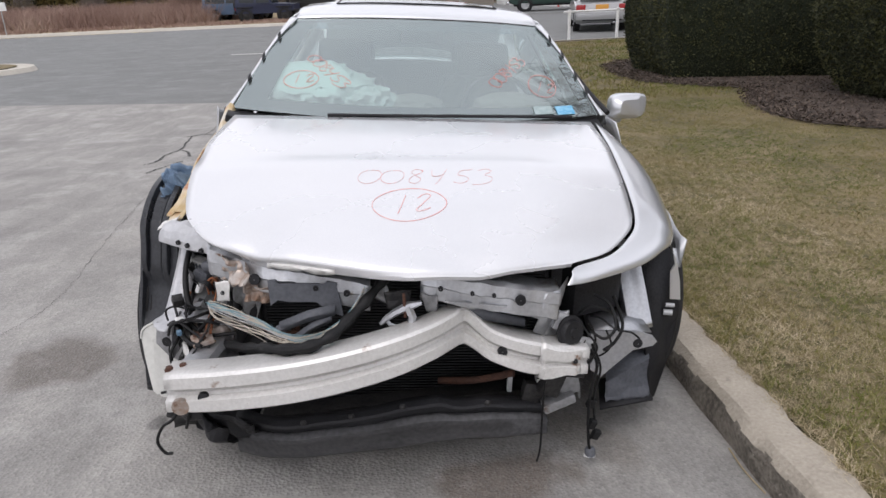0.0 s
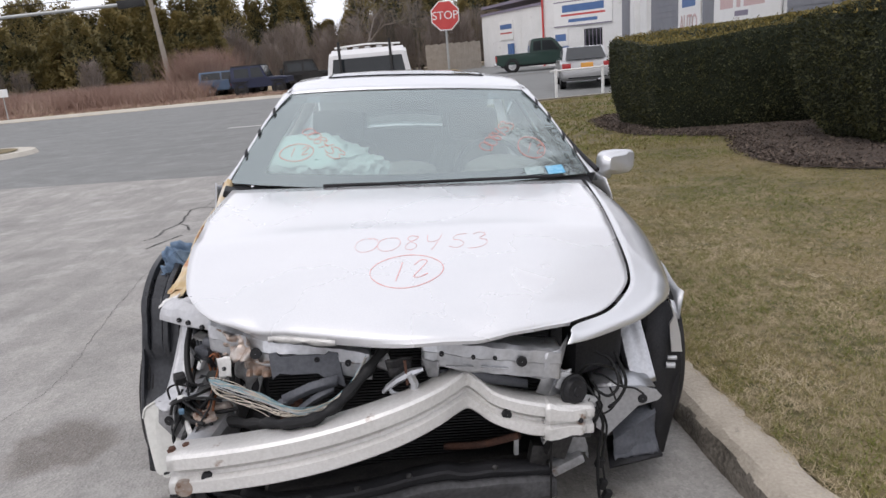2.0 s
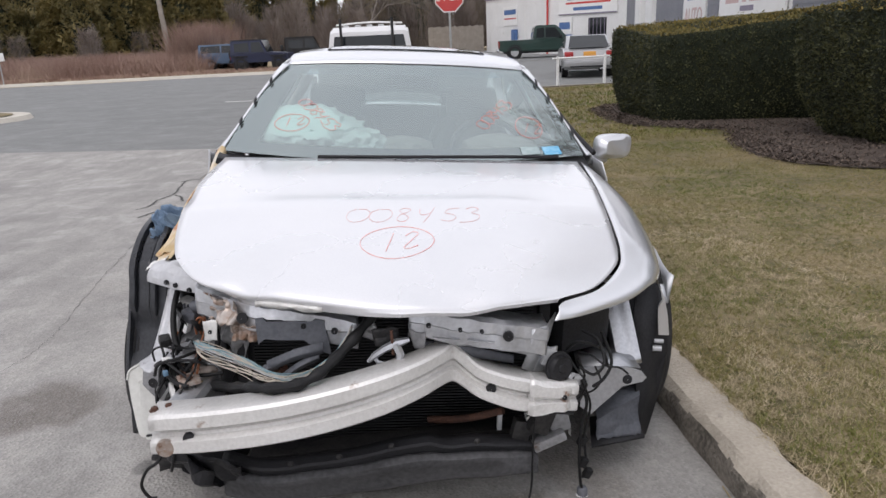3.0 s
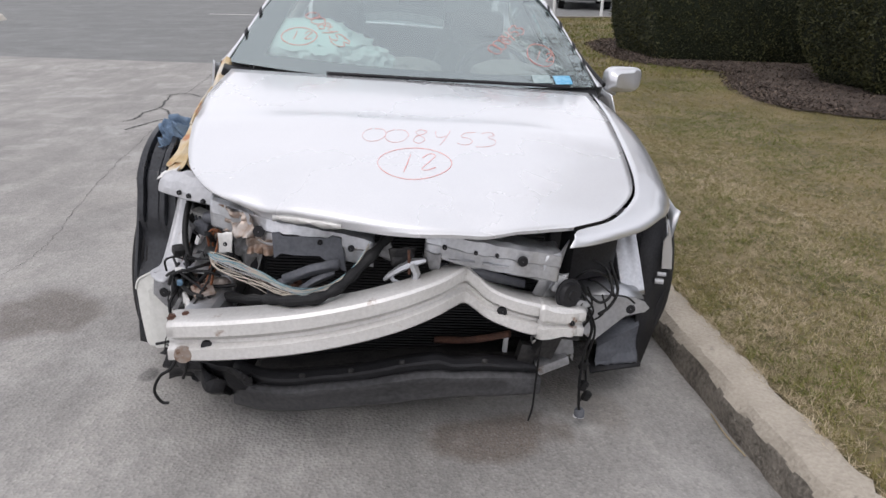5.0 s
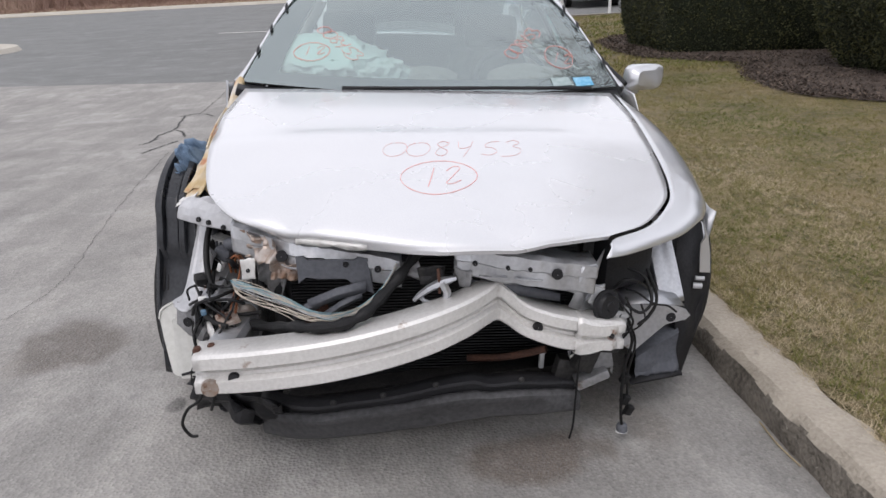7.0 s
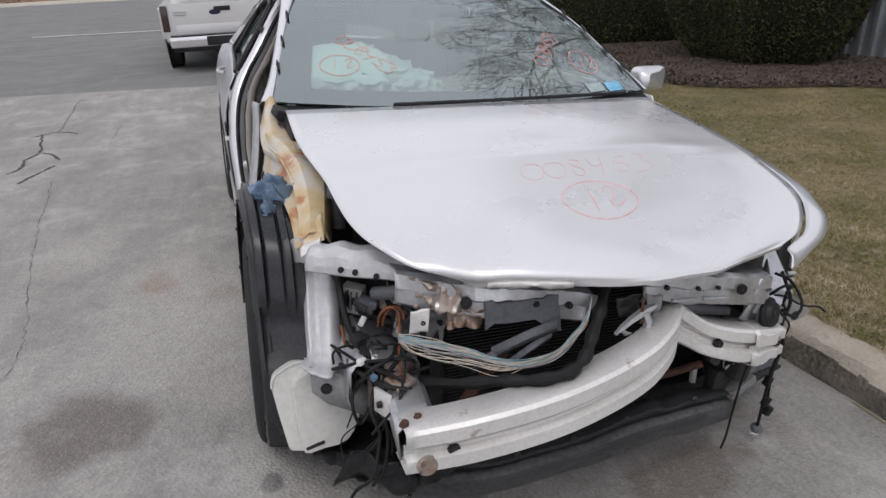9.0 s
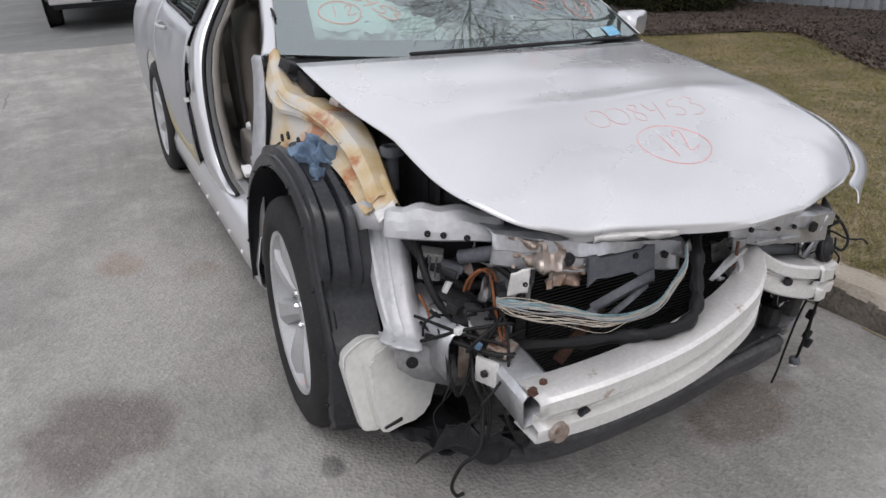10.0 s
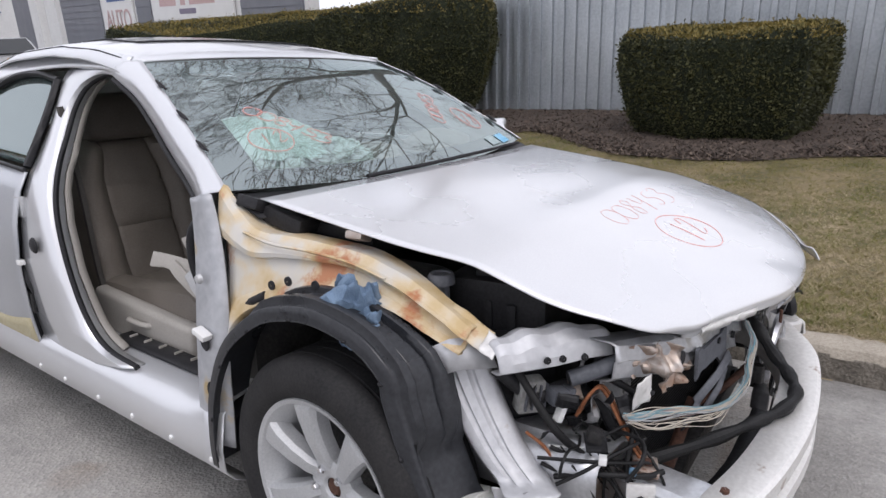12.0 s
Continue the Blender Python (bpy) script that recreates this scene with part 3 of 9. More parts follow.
def far_grass_spot(rnd):
    x, y = rnd.uniform(1.3, 12), rnd.uniform(8, 17.6)
    if y > lawn_edge_y(x) - 0.1 or (x > mulch_edge(y) and y < 13):
        return None
    return x, y, h_lawn(x, y) - 0.004


def straw_spot(rnd):
    x = 1.10 + 3.4 * rnd.random() ** 1.3
    y = rnd.uniform(-1.8, 7)
    edge = 0.02 * noise.noise(Vector((y * 7, 0, 2))) + 0.015 * noise.noise(Vector((y * 23, 0, 2)))
    if x < 1.11 + edge or x > mulch_edge(y) - 0.02 or -clump(x + 3, y) < rnd.uniform(-0.3, 0.25) or rnd.random() < smoothstep(2.0, 4.8, x + 0.35 * y - 0.3 + 1.2 * noise.noise(Vector((x * 0.9, y * 0.9, 3)))):
        return None
    return x, y, h_lawn(x, y) - 0.003


tagged(put("straw", scatter_bm(185000, straw_spot, 0.0014, 0.021, 13, lean=1.9), STRAW, smooth=False), "dry straw-coloured grass near the kerb", "grass", kind="stuff")
tagged(put("grass", scatter_bm(190000, grass_spot, 0.0017, 0.024, 3, lean=1.4), GRASS, smooth=False), "short green and straw-coloured grass blades", "grass", kind="stuff")
tagged(put("grass", scatter_bm(14000, far_grass_spot, 0.01, 0.05, 4, lean=1.0), GRASS, smooth=False), "short grass further along the lawn", "grass", kind="stuff")
CHIPS = leafy("mulch_chips", [(0.02, 0.015, 0.012), (0.055, 0.04, 0.032), (0.10, 0.075, 0.06), (0.17, 0.13, 0.10)], rough=0.95)


def chip_spot(rnd):
    y = rnd.uniform(-2, 12.5)
    x = mulch_edge(y) + 4.0 * rnd.random() ** 1.6 - 0.05
    return x, y, h_lawn(x, y) + 0.035


tagged(put("mulch_chips", scatter_bm(16000, chip_spot, 0.016, 0.025, 5, lean=2.0, blades=2), CHIPS, smooth=False), "loose bark chips lying on the bed", "mulch", kind="stuff")

# paint on the main road, and the old crack in the street
paint_line = thing("road_marking", Matrix(), "worn white line painted on the main road", "road marking", kind="structure")
part("line", grid_bm([[(-4.85 + 0.05 * i, 19.75 - 0.17 * 0.05 * i + s, -0.322) for s in (-0.07, 0.07)] for i in range(80)]), LINEP, paint_line)
part("line", grid_bm([[(-40 + 0.5 * i, 35.2 + 0.02 * i + s, -0.324) for s in (-0.1, 0.1)] for i in range(56)]), YELLOWP, paint_line)
CRACK = mat("open_crack", (0.05, 0.05, 0.05), (0.10, 0.098, 0.095), rough=0.95, scale=10, fine=80, bump=0.5)
rc = random.Random(8)


def crack(pts, w):
    rows = []
    for q in spline([(*a, 0) for a in pts], 14):
        x, y = q.x + rc.uniform(-0.012, 0.012), q.y + rc.uniform(-0.01, 0.01)
        ww = w * rc.uniform(0.3, 1.5)
        rows.append([(x - ww, y, h_road(x - ww, y) + 0.004), (x + ww, y, h_road(x + ww, y) + 0.004)])
    return grid_bm(rows)


cracks = thing("road_crack", Matrix(), "open crack running through the old street asphalt", "crack", kind="structure")
part("crack", crack([(-2.52, 9.5), (-2.50, 8.6), (-2.45, 7.3)], 0.004), CRACK, cracks)
part("crack", crack([(-2.66, 9.48), (-2.52, 9.52), (-2.40, 9.46)], 0.016), CRACK, cracks)
part("crack", crack([(-2.66, 7.16), (-2.52, 7.32), (-2.38, 7.30), (-2.24, 7.10)], 0.016), CRACK, cracks)
part("crack", crack([(-2.60, 7.22), (-2.52, 6.7), (-2.44, 6.2), (-2.50, 5.85), (-2.46, 5.5), (-2.52, 5.3)], 0.012), CRACK, cracks)
part("crack", crack([(-2.42, 6.16), (-2.30, 6.0), (-2.20, 5.72)], 0.014), CRACK, cracks)
part("crack", crack([(-2.20, 5.45), (-2.30, 5.1), (-2.36, 4.85)], 0.010), CRACK, cracks)
part("crack", crack([(-2.12, 4.9), (-2.02, 3.9), (-1.92, 3.0), (-1.78, 2.1), (-1.76, 1.6), (-1.95, 1.2)], 0.0012), CRACK, cracks)
part("crack", crack([(-1.82, 7.4), (-1.86, 6.4)], 0.003), CRACK, cracks)
twig = thing("twig", Matrix(), "thin dry twig lying along the foot of the kerb", "twig")
tube("stem", [(0.955, 0.15, h_road(0.955, 0.15) + 0.004), (0.945, 0.25, h_road(0.945, 0.25) + 0.006), (0.953, 0.36, h_road(0.953, 0.36) + 0.004)], 0.0022, STRAW, twig, 6)

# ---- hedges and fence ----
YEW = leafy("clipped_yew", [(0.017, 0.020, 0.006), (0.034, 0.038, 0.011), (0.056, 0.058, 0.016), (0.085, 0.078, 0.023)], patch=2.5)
# bronze is the tips' own; their extra lightness paints in a sunlit top
YEWTOP = leafy("bronzed_sunlit_yew_tips", [(0.06, 0.058, 0.014), (0.13, 0.105, 0.024), (0.20, 0.15, 0.035), (0.26, 0.19, 0.055)], patch=3)
# near-black: the shade inside hedges and evergreens is put into this colour
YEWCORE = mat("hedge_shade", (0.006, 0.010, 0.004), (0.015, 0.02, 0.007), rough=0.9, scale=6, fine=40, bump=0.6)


def hedge(label, outline, z0, z1, base_in, n, seed, leaf=0.035):
    """A clipped hedge: a near-black core, its inner shade painted in, under a shell of small sprays. outline: its plan,
    corner by corner, z1: heights of the top at the corners.
    """
    ob = thing("hedge", Matrix(), label, "hedge", "clipped hedges")
    rnd = random.Random(seed)
    c = sum((Vector((*p, 0)) for p in outline), Vector()) / len(outline)
    m = len(outline)
    ring = []
    for i in range(m):
        a, b = Vector((*outline[i], 0)), Vector((*outline[(i + 1) % m], 0))
        k = max(3, int((b - a).length / 0.25))
        for j in range(k):
            t = j / k
            ring.append((a.lerp(b, t), lerp(z1[i], z1[(i + 1) % m], t)))
    lev = []
    for s, inset in ((0.0, base_in), (0.15, base_in * 0.6), (0.35, base_in * 0.3), (0.65, 0.02), (0.92, 0.03), (1.0, 0.10), (1.01, 0.4), (1.01, 0.95)):
        row = []
        for q, top in ring:
            p = q.lerp(c, min(0.98, inset))
            if s < 1.005:
                p = q + (c - q).normalized() * (inset * 0.8)
            d = 0.05 * noise.noise(Vector((q.x * 2.2, q.y * 2.2, s * 3 + seed)))
            row.append(p + (q - c).normalized() * d + Vector((0, 0, lerp(z0, top, min(s, 1.0)) + (0.03 * noise.noise(Vector((p.x * 2, p.y * 2, seed))) if s >= 1 else 0))))
        lev.append(row)
    bm = grid_bm(lev, True)
    bm.faces.new([bm.verts[len(bm.verts) - len(ring) + i] for i in range(len(ring))]) if bm.verts.ensure_lookup_table() is None else None
    faces = [(f.calc_area(), [v.co.copy() for v in f.verts], None) for f in bm.faces]
    bm.normal_update()
    norms = [f.normal.copy() for f in bm.faces]
    total = sum(f[0] for f in faces)
    sets = {"foliage": ([], []), "outer_foliage": ([], [])}
    for (area, vs, _), nm in zip(faces, norms):
        mid = sum(vs, Vector()) / len(vs)
        if nm.dot(mid - Vector((c.x, c.y, (z0 + max(z1)) / 2))) < 0:
            nm = -nm
        want = n * area / total
        for _ in range(int(want) + (rnd.random() < want % 1)):
            if len(vs) == 4:
                u, v = rnd.random(), rnd.random()
                p = vs[0].lerp(vs[1], u).lerp(vs[3].lerp(vs[2], u), v)
            else:
                p = mid.lerp(vs[rnd.randrange(len(vs))], rnd.random() ** 0.5)
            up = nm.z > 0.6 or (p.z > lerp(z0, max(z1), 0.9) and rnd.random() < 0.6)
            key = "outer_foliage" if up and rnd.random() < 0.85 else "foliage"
            p = p + nm * rnd.uniform(-0.04, 0.035 + (0.05 if rnd.random() < 0.03 else 0))
            d = (nm * rnd.uniform(0.2, 1) + Vector((rnd.uniform(-1, 1), rnd.uniform(-1, 1), rnd.uniform(-0.5, 1)))).normalized()
            s = d.orthogonal().normalized()
            s.rotate(Matrix.Rotation(rnd.uniform(0, 6.28), 3, d))
            k = leaf * rnd.uniform(0.6, 1.5)
            vv, ff = sets[key]
            i = len(vv)
            vv += [p - s * k * 0.32, p + s * k * 0.32, p + d * k + s * k * 0.2, p + d * k - s * k * 0.2]
            ff.append((i, i + 1, i + 2, i + 3))
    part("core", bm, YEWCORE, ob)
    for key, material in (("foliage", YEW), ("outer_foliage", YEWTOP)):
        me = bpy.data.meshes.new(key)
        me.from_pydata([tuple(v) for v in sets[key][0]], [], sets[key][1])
        put(key, me, material, ob, "bronze-tinged clipped top, lightened as sunlit" if key == "outer_foliage" else "", smooth=False)
    return ob


hedge("long dark green clipped yew hedge with a bronze top", [(4.22, 11.2), (4.35, 9.55), (6.3, 9.0), (9.3, 8.2), (9.8, 10.2), (6.3, 11.3)], -0.2, [1.32, 1.15, 1.33, 1.45, 1.45, 1.4], 0.30, 84000, 1, 0.026)
hedge("tall dark green yew hedge ending beside the metal fence", [(5.62, 7.7), (5.55, 6.0), (6.65, 5.3), (7.5, 5.7), (7.4, 7.4), (6.5, 8.0)], -0.15, [1.42, 1.56, 1.56, 1.5, 1.5, 1.45], 0.62, 64000, 2, 0.025)
hedge("boxy clipped yew bush in front of the metal fence", [(6.05, 3.15), (5.62, 2.25), (5.95, 1.1), (7.0, 0.95), (7.35, 1.5), (7.1, 2.9)], -0.03, [1.08, 1.03, 1.1, 1.12, 1.1, 1.1], 0.30, 50000, 3, 0.024)

FENCEM = mat("galvanised_sheet", (0.36, 0.39, 0.42), (0.50, 0.535, 0.565), rough=0.34, metal=0.6, scale=1.2, fine=30, bump=0.05, per=0.07)
fence = thing("metal_fence", Matrix(), "tall grey ribbed sheet-metal fence behind the bushes", "fence", kind="structure")
FP = [Vector((8.35, -3.5)), Vector((8.16, 0.75)), Vector((7.9, 4.1)), Vector((7.62, 6.3))]
ribs = [0.0, 0.06, 0.075, 0.10, 0.115, 0.21]
for a, b in zip(FP, FP[1:]):
    d = b - a
    n_sheets = max(1, round(d.length / 0.85))
    nm = Vector((d.y, -d.x)).normalized()
    for k in range(n_sheets):
        s0, s1 = k / n_sheets, (k + 1) / n_sheets
        prof = []
        for r in range(4):
            for u, off in ((0.0, 0.0), (0.30, 0.0), (0.35, 0.06), (0.64, 0.06), (0.69, 0.0)):
                prof.append((lerp(s0, s1, (r + u) / 4), off))
        prof.append((s1, 0.004))
        rows = []
        for z in (0.0, 1.3, 2.55):
            rows.append([(a.x + d.x * s + nm.x * -off, a.y + d.y * s + nm.y * -off, h_lawn(8, a.y + d.y * s) + 0.02 + z) for s, off in prof])
        ob = part("panel", grid_bm(rows), FENCEM, fence, smooth=False)
        mod = ob.modifiers.new("thickness", "SOLIDIFY")
        mod.thickness = 0.003
    for z in (0.5, 2.1):
        tube("rail", [(*(a - nm * -0.05), h_lawn(8, a.y) + z), (*(b - nm * -0.05), h_lawn(8, b.y) + z)], 0.03, FENCEM, fence, 6, 0)

# ---- the wrecked car: body ----
car = thing("wrecked_car", CAR, "silver four-door car with a stripped, smashed front end", "car")
rk = random.Random(11)


def interp(table, v):
    for (a, x), (b, y) in zip(table, table[1:]):
        if v <= b:
            return lerp(x, y, max(0.0, (v - a) / (b - a)))
    return table[-1][1]


SIDE = [(0.18, 0.82), (0.25, 0.855), (0.45, 0.885), (0.65, 0.897), (0.8, 0.885), (0.9, 0.86), (0.97, 0.825), (1.0, 0.80), (1.1, 0.735), (1.2, 0.675), (1.3, 0.615), (1.36, 0.56), (1.45, 0.5)]


def body_x(z, side, y):
    return side * interp(SIDE, z) + 0.02 * (y - 0.95)


def resample(pts, n):
    pts = [Vector(p) for p in pts]
    cum = [0.0]
    for a, b in zip(pts, pts[1:]):
        cum.append(cum[-1] + (b - a).length)
    out = []
    for i in range(n):
        s = cum[-1] * i / (n - 1)
        j = max(0, min(len(pts) - 2, next((q - 1 for q in range(1, len(cum)) if cum[q] >= s - 1e-9), len(pts) - 2)))
        out.append(pts[j].lerp(pts[j + 1], (s - cum[j]) / max(1e-9, cum[j + 1] - cum[j])))
    return out


def side_panel(name, side, low, top, material, off=0.0, nv=7, nu=0, thick=0.006, label="", parent=None):
    low3, top3 = [(y, z, 0) for y, z in low], [(y, z, 0) for y, z in top]
    if nu:
        low3, top3 = resample(spline(low3, 6), nu), resample(spline(top3, 6), nu)
    rows = []
    for i in range(nv):
        v = i / (nv - 1)
        rows.append([(body_x(lerp(a[1], b[1], v), side, lerp(a[0], b[0], v)) + side * off, lerp(a[0], b[0], v), lerp(a[1], b[1], v)) for a, b in zip(low3, top3)])
    return sheet(name, rows, material, parent or car, thick, label)


# hood, buckled along its middle and lifted at the nose
HOOD_ROWS = [
    [(-0.710, 1.315, 0.955), (-0.360, 1.262, 0.962), (0.000, 1.245, 0.965), (0.360, 1.262, 0.962), (0.695, 1.315, 0.955)],
    [(-0.721, 1.000, 0.915), (-0.360, 0.965, 0.934), (0.000, 0.950, 0.939), (0.345, 0.960, 0.936), (0.664, 0.980, 0.918)],
    [(-0.708, 0.805, 0.884), (-0.359, 0.794, 0.906), (-0.009, 0.784, 0.910), (0.311, 0.774, 0.910), (0.626, 0.754, 0.885)],
    [(-0.700, 0.685, 0.866), (-0.363, 0.673, 0.892), (-0.012, 0.654, 0.894), (0.310, 0.646, 0.896), (0.601, 0.612, 0.866)],
    [(-0.689, 0.574, 0.834), (-0.362, 0.535, 0.859), (-0.040, 0.514, 0.862), (0.293, 0.518, 0.868), (0.586, 0.520, 0.846)],
    [(-0.672, 0.490, 0.807), (-0.347, 0.408, 0.823), (-0.054, 0.372, 0.824), (0.268, 0.386, 0.831), (0.568, 0.423, 0.819)],
    [(-0.644, 0.419, 0.787), (-0.331, 0.304, 0.782), (-0.067, 0.257, 0.784), (0.247, 0.272, 0.790), (0.544, 0.363, 0.791)],
    [(-0.576, 0.344, 0.754), (-0.312, 0.242, 0.747), (-0.089, 0.191, 0.746), (0.193, 0.202, 0.752), (0.462, 0.283, 0.754)],
    [(-0.469, 0.312, 0.727), (-0.277, 0.234, 0.724), (-0.083, 0.176, 0.725), (0.139, 0.182, 0.735), (0.355, 0.233, 0.740)],
]


hood_across = [spline(r, 12) for r in HOOD_ROWS]
hood_grid = [spline([row[j] for row in hood_across], 6) for j in range(49)]
rows = []
for i in range(len(hood_grid[0])):
    row = []
    for j in range(49):
        p = hood_grid[j][i].copy()
        v = i / (len(hood_grid[0]) - 1)
        dent = smoothstep(0.35, 0.8, v) * (0.0035 * noise.noise(Vector((p.x * 5, p.y * 6, 1))) + 0.0012 * noise.noise(Vector((p.x * 14, p.y * 14, 4))))
        ridge = 0.008 * max(0.0, 1 - abs(p.y - 0.685 - 0.03 * p.x) / (0.20 if p.y > 0.685 + 0.03 * p.x else 0.13))
        fold = -0.011 * max(0.0, 1 - abs(-0.64 * (p.x + 0.40) + 0.77 * (p.y - 0.33)) / 0.075) * smoothstep(0.55, 0.85, v) - 0.008 * max(0.0, 1 - abs(0.5 * (p.x + 0.2) + 0.86 * (p.y - 0.36)) / 0.05) * smoothstep(0.6, 0.9, v)
        p.z += dent + ridge + fold
        row.append(p)
    rows.append(row)
lip = [Vector((p.x * 0.995, p.y + 0.004, p.z - 0.009)) for p in rows[-1]]
lip2 = [Vector((p.x * 0.97, p.y + 0.04, p.z - 0.012)) for p in rows[-1]]
hood_rows = rows
hood = sheet("hood", rows + [lip, lip2], HOODP, car, 0.003, "buckled silver hood with red marker writing")
# torn and scraped lip at the nose
lipc = [rows[-1][j] for j in range(3, 15)]
sheet("torn_lip", [[p + Vector((0, -0.004, 0.004)) for p in lipc],
                   [p + Vector((0, -0.007 + 0.003 * math.sin(i * 1.9), -0.002 + 0.002 * math.sin(i * 0.9))) for i, p in enumerate(lipc)],
                   [p + Vector((0, -0.004 + 0.003 * math.sin(i * 2.3), -0.012 + 0.003 * math.sin(i * 1.3))) for i, p in enumerate(lipc)]], BEAM, hood, 0.002, "scraped, peeled front lip")


def on_hood(x, y, lift=0.0022):
    """A place on the hood, just above its paint."""
    i, j = min(((i, j) for i in range(1, len(hood_rows) - 1) for j in range(1, len(hood_rows[0]) - 1)), key=lambda k: (hood_rows[k[0]][k[1]].x - x) ** 2 + (hood_rows[k[0]][k[1]].y - y) ** 2)
    o = hood_rows[i][j]
    for di, dj in ((-1, -1), (-1, 1), (1, -1), (1, 1)):
        a, b = hood_rows[i + di][j] - o, hood_rows[i][j + dj] - o
        det = a.x * b.y - a.y * b.x
        u, v = ((x - o.x) * b.y - (y - o.y) * b.x) / det, (a.x * (y - o.y) - a.y * (x - o.x)) / det
        if u >= -1e-6 and v >= -1e-6:
            return Vector((x, y, o.z + u * a.z + v * b.z + lift))
    return Vector((x, y, o.z + lift))


STROKES = {
    "0": [[(0.35, 1.0), (0.05, 0.75), (0.0, 0.3), (0.3, 0.0), (0.75, 0.1), (1.0, 0.55), (0.85, 0.95), (0.45, 1.0)]],
    "8": [[(0.85, 0.9), (0.5, 1.0), (0.25, 0.8), (0.5, 0.55), (0.8, 0.3), (0.55, 0.0), (0.2, 0.15), (0.35, 0.5), (0.75, 0.72), (0.85, 0.9)]],
    "4": [[(0.1, 1.0), (0.15, 0.55), (0.45, 0.5), (0.75, 0.65)], [(0.85, 1.0), (0.65, 0.45), (0.35, -0.1)]],
    "5": [[(1.0, 0.98), (0.45, 0.9), (0.25, 0.6), (0.65, 0.5), (0.85, 0.25), (0.5, 0.0), (0.05, 0.1)]],
    "3": [[(0.1, 0.85), (0.5, 1.0), (0.8, 0.8), (0.45, 0.55), (0.85, 0.35), (0.7, 0.0), (0.2, -0.15), (-0.2, -0.15)]],
    "1": [[(0.45, 1.0), (0.35, 0.5), (0.2, 0.0)]],
    "2": [[(0.1, 0.75), (0.5, 1.0), (0.9, 0.9), (0.5, 0.45), (0.15, 0.1), (0.5, 0.05), (1.0, 0.2)]],
}


def write(bm, text, surface, x0, y0, w, h, gap, r, slant=0.0, jitter=0.04):
    """Handwriting laid on a surface, stroke by stroke."""
    for i, ch in enumerate(text):
        for s in STROKES[ch]:
            jx, jy = rk.uniform(-jitter, jitter), rk.uniform(-jitter, jitter)
            pts = [(x0 + i * (w + gap) + (px + jx) * w + slant * py * h, y0 + (py + jy) * h) for px, py in s]
            pts = [surface(p.x, p.y) for p in spline([(*p, 0) for p in pts], 5)]
            tube_bm(bm, pts, r, 5)


bm = bmesh.new()
write(bm, "00", on_hood, -0.205, 0.548, 0.066, 0.075, -0.002, 0.0006, 0.1)
write(bm, "8453", on_hood, -0.068, 0.548, 0.056, 0.082, 0.014, 0.0006, 0.12)
write(bm, "12", on_hood, -0.098, 0.385, 0.044, 0.095, 0.006, 0.0013, 0.12)
ring_pts = [(-0.056 + 0.098 * math.cos(a) * (1 + 0.05 * math.cos(2 * a + 1)) - 0.012 * math.sin(a), 0.432 + 0.083 * math.sin(a) + 0.02 * math.cos(a)) for a in (2 * math.pi * i / 40 + 1.2 for i in range(43))]
tube_bm(bm, [on_hood(*p) for p in ring_pts], 0.0012, 5)
part("marker_writing", bm, MARKER, hood, "number and a circled 12 in red paint marker")

# left fender, running forward into a bare tongue
fr = [
    [(0.722, 1.34, 0.950), (0.80, 1.37, 0.90), (0.845, 1.40, 0.82), (0.875, 1.42, 0.66)],
    [(0.694, 1.15, 0.932), (0.785, 1.16, 0.89), (0.845, 1.18, 0.80), (0.868, 1.18, 0.69)],
    [(0.672, 0.97, 0.909), (0.768, 0.975, 0.872), (0.835, 0.98, 0.80), (0.866, 0.97, 0.70)],
    [(0.636, 0.752, 0.880), (0.735, 0.735, 0.838), (0.80, 0.75, 0.765), (0.84, 0.77, 0.67)],
    [(0.596, 0.52, 0.842), (0.685, 0.51, 0.806), (0.735, 0.52, 0.75), (0.755, 0.55, 0.70)],
    [(0.578, 0.425, 0.815), (0.655, 0.42, 0.782), (0.692, 0.425, 0.737), (0.695, 0.46, 0.712)],
    [(0.553, 0.362, 0.787), (0.61, 0.345, 0.763), (0.642, 0.355, 0.738), (0.645, 0.385, 0.728)],
    [(0.472, 0.277, 0.752), (0.52, 0.272, 0.735), (0.553, 0.285, 0.719), (0.557, 0.30, 0.712)],
    [(0.37, 0.228, 0.737), (0.385, 0.215, 0.728), (0.40, 0.21, 0.715), (0.41, 0.212, 0.703)],
    [(0.345, 0.195, 0.735), (0.345, 0.188, 0.727), (0.338, 0.18, 0.717), (0.33, 0.172, 0.705)],
]
cols = [spline([spline(r, 4)[j] for r in fr], 5) for j in range(13)]
left_fender = sheet("left_fender", [[c[i] for c in cols] for i in range(len(cols[0]))], PAINT, car, 0.003, "silver left fender with its front corner torn off")
arch = [(0.850, 0.95 + 0.37 * math.cos(a), 0.335 + 0.37 * math.sin(a)) for a in (radians(d) for d in range(10, 150, 10))]
# the fender's shaded side is painted in with the duller silver
sheet("fender_side", [[(0.855, max(0.60, min(1.42, p[1] * 1.02 - 0.02)), max(0.67, p[2] + 0.03)) for p in arch], arch, [(p[0] - 0.025, p[1], p[2] + 0.004) for p in arch]], PAINT_DULL, left_fender, 0.004)
# gap between hood and fender, its dark painted in as a black tube
tube("fender_gap", [(0.708, 1.33, 0.938), (0.668, 0.98, 0.903), (0.631, 0.752, 0.870), (0.603, 0.60, 0.850), (0.591, 0.52, 0.832), (0.573, 0.425, 0.805)], 0.008, BLACKPL, left_fender, 6)

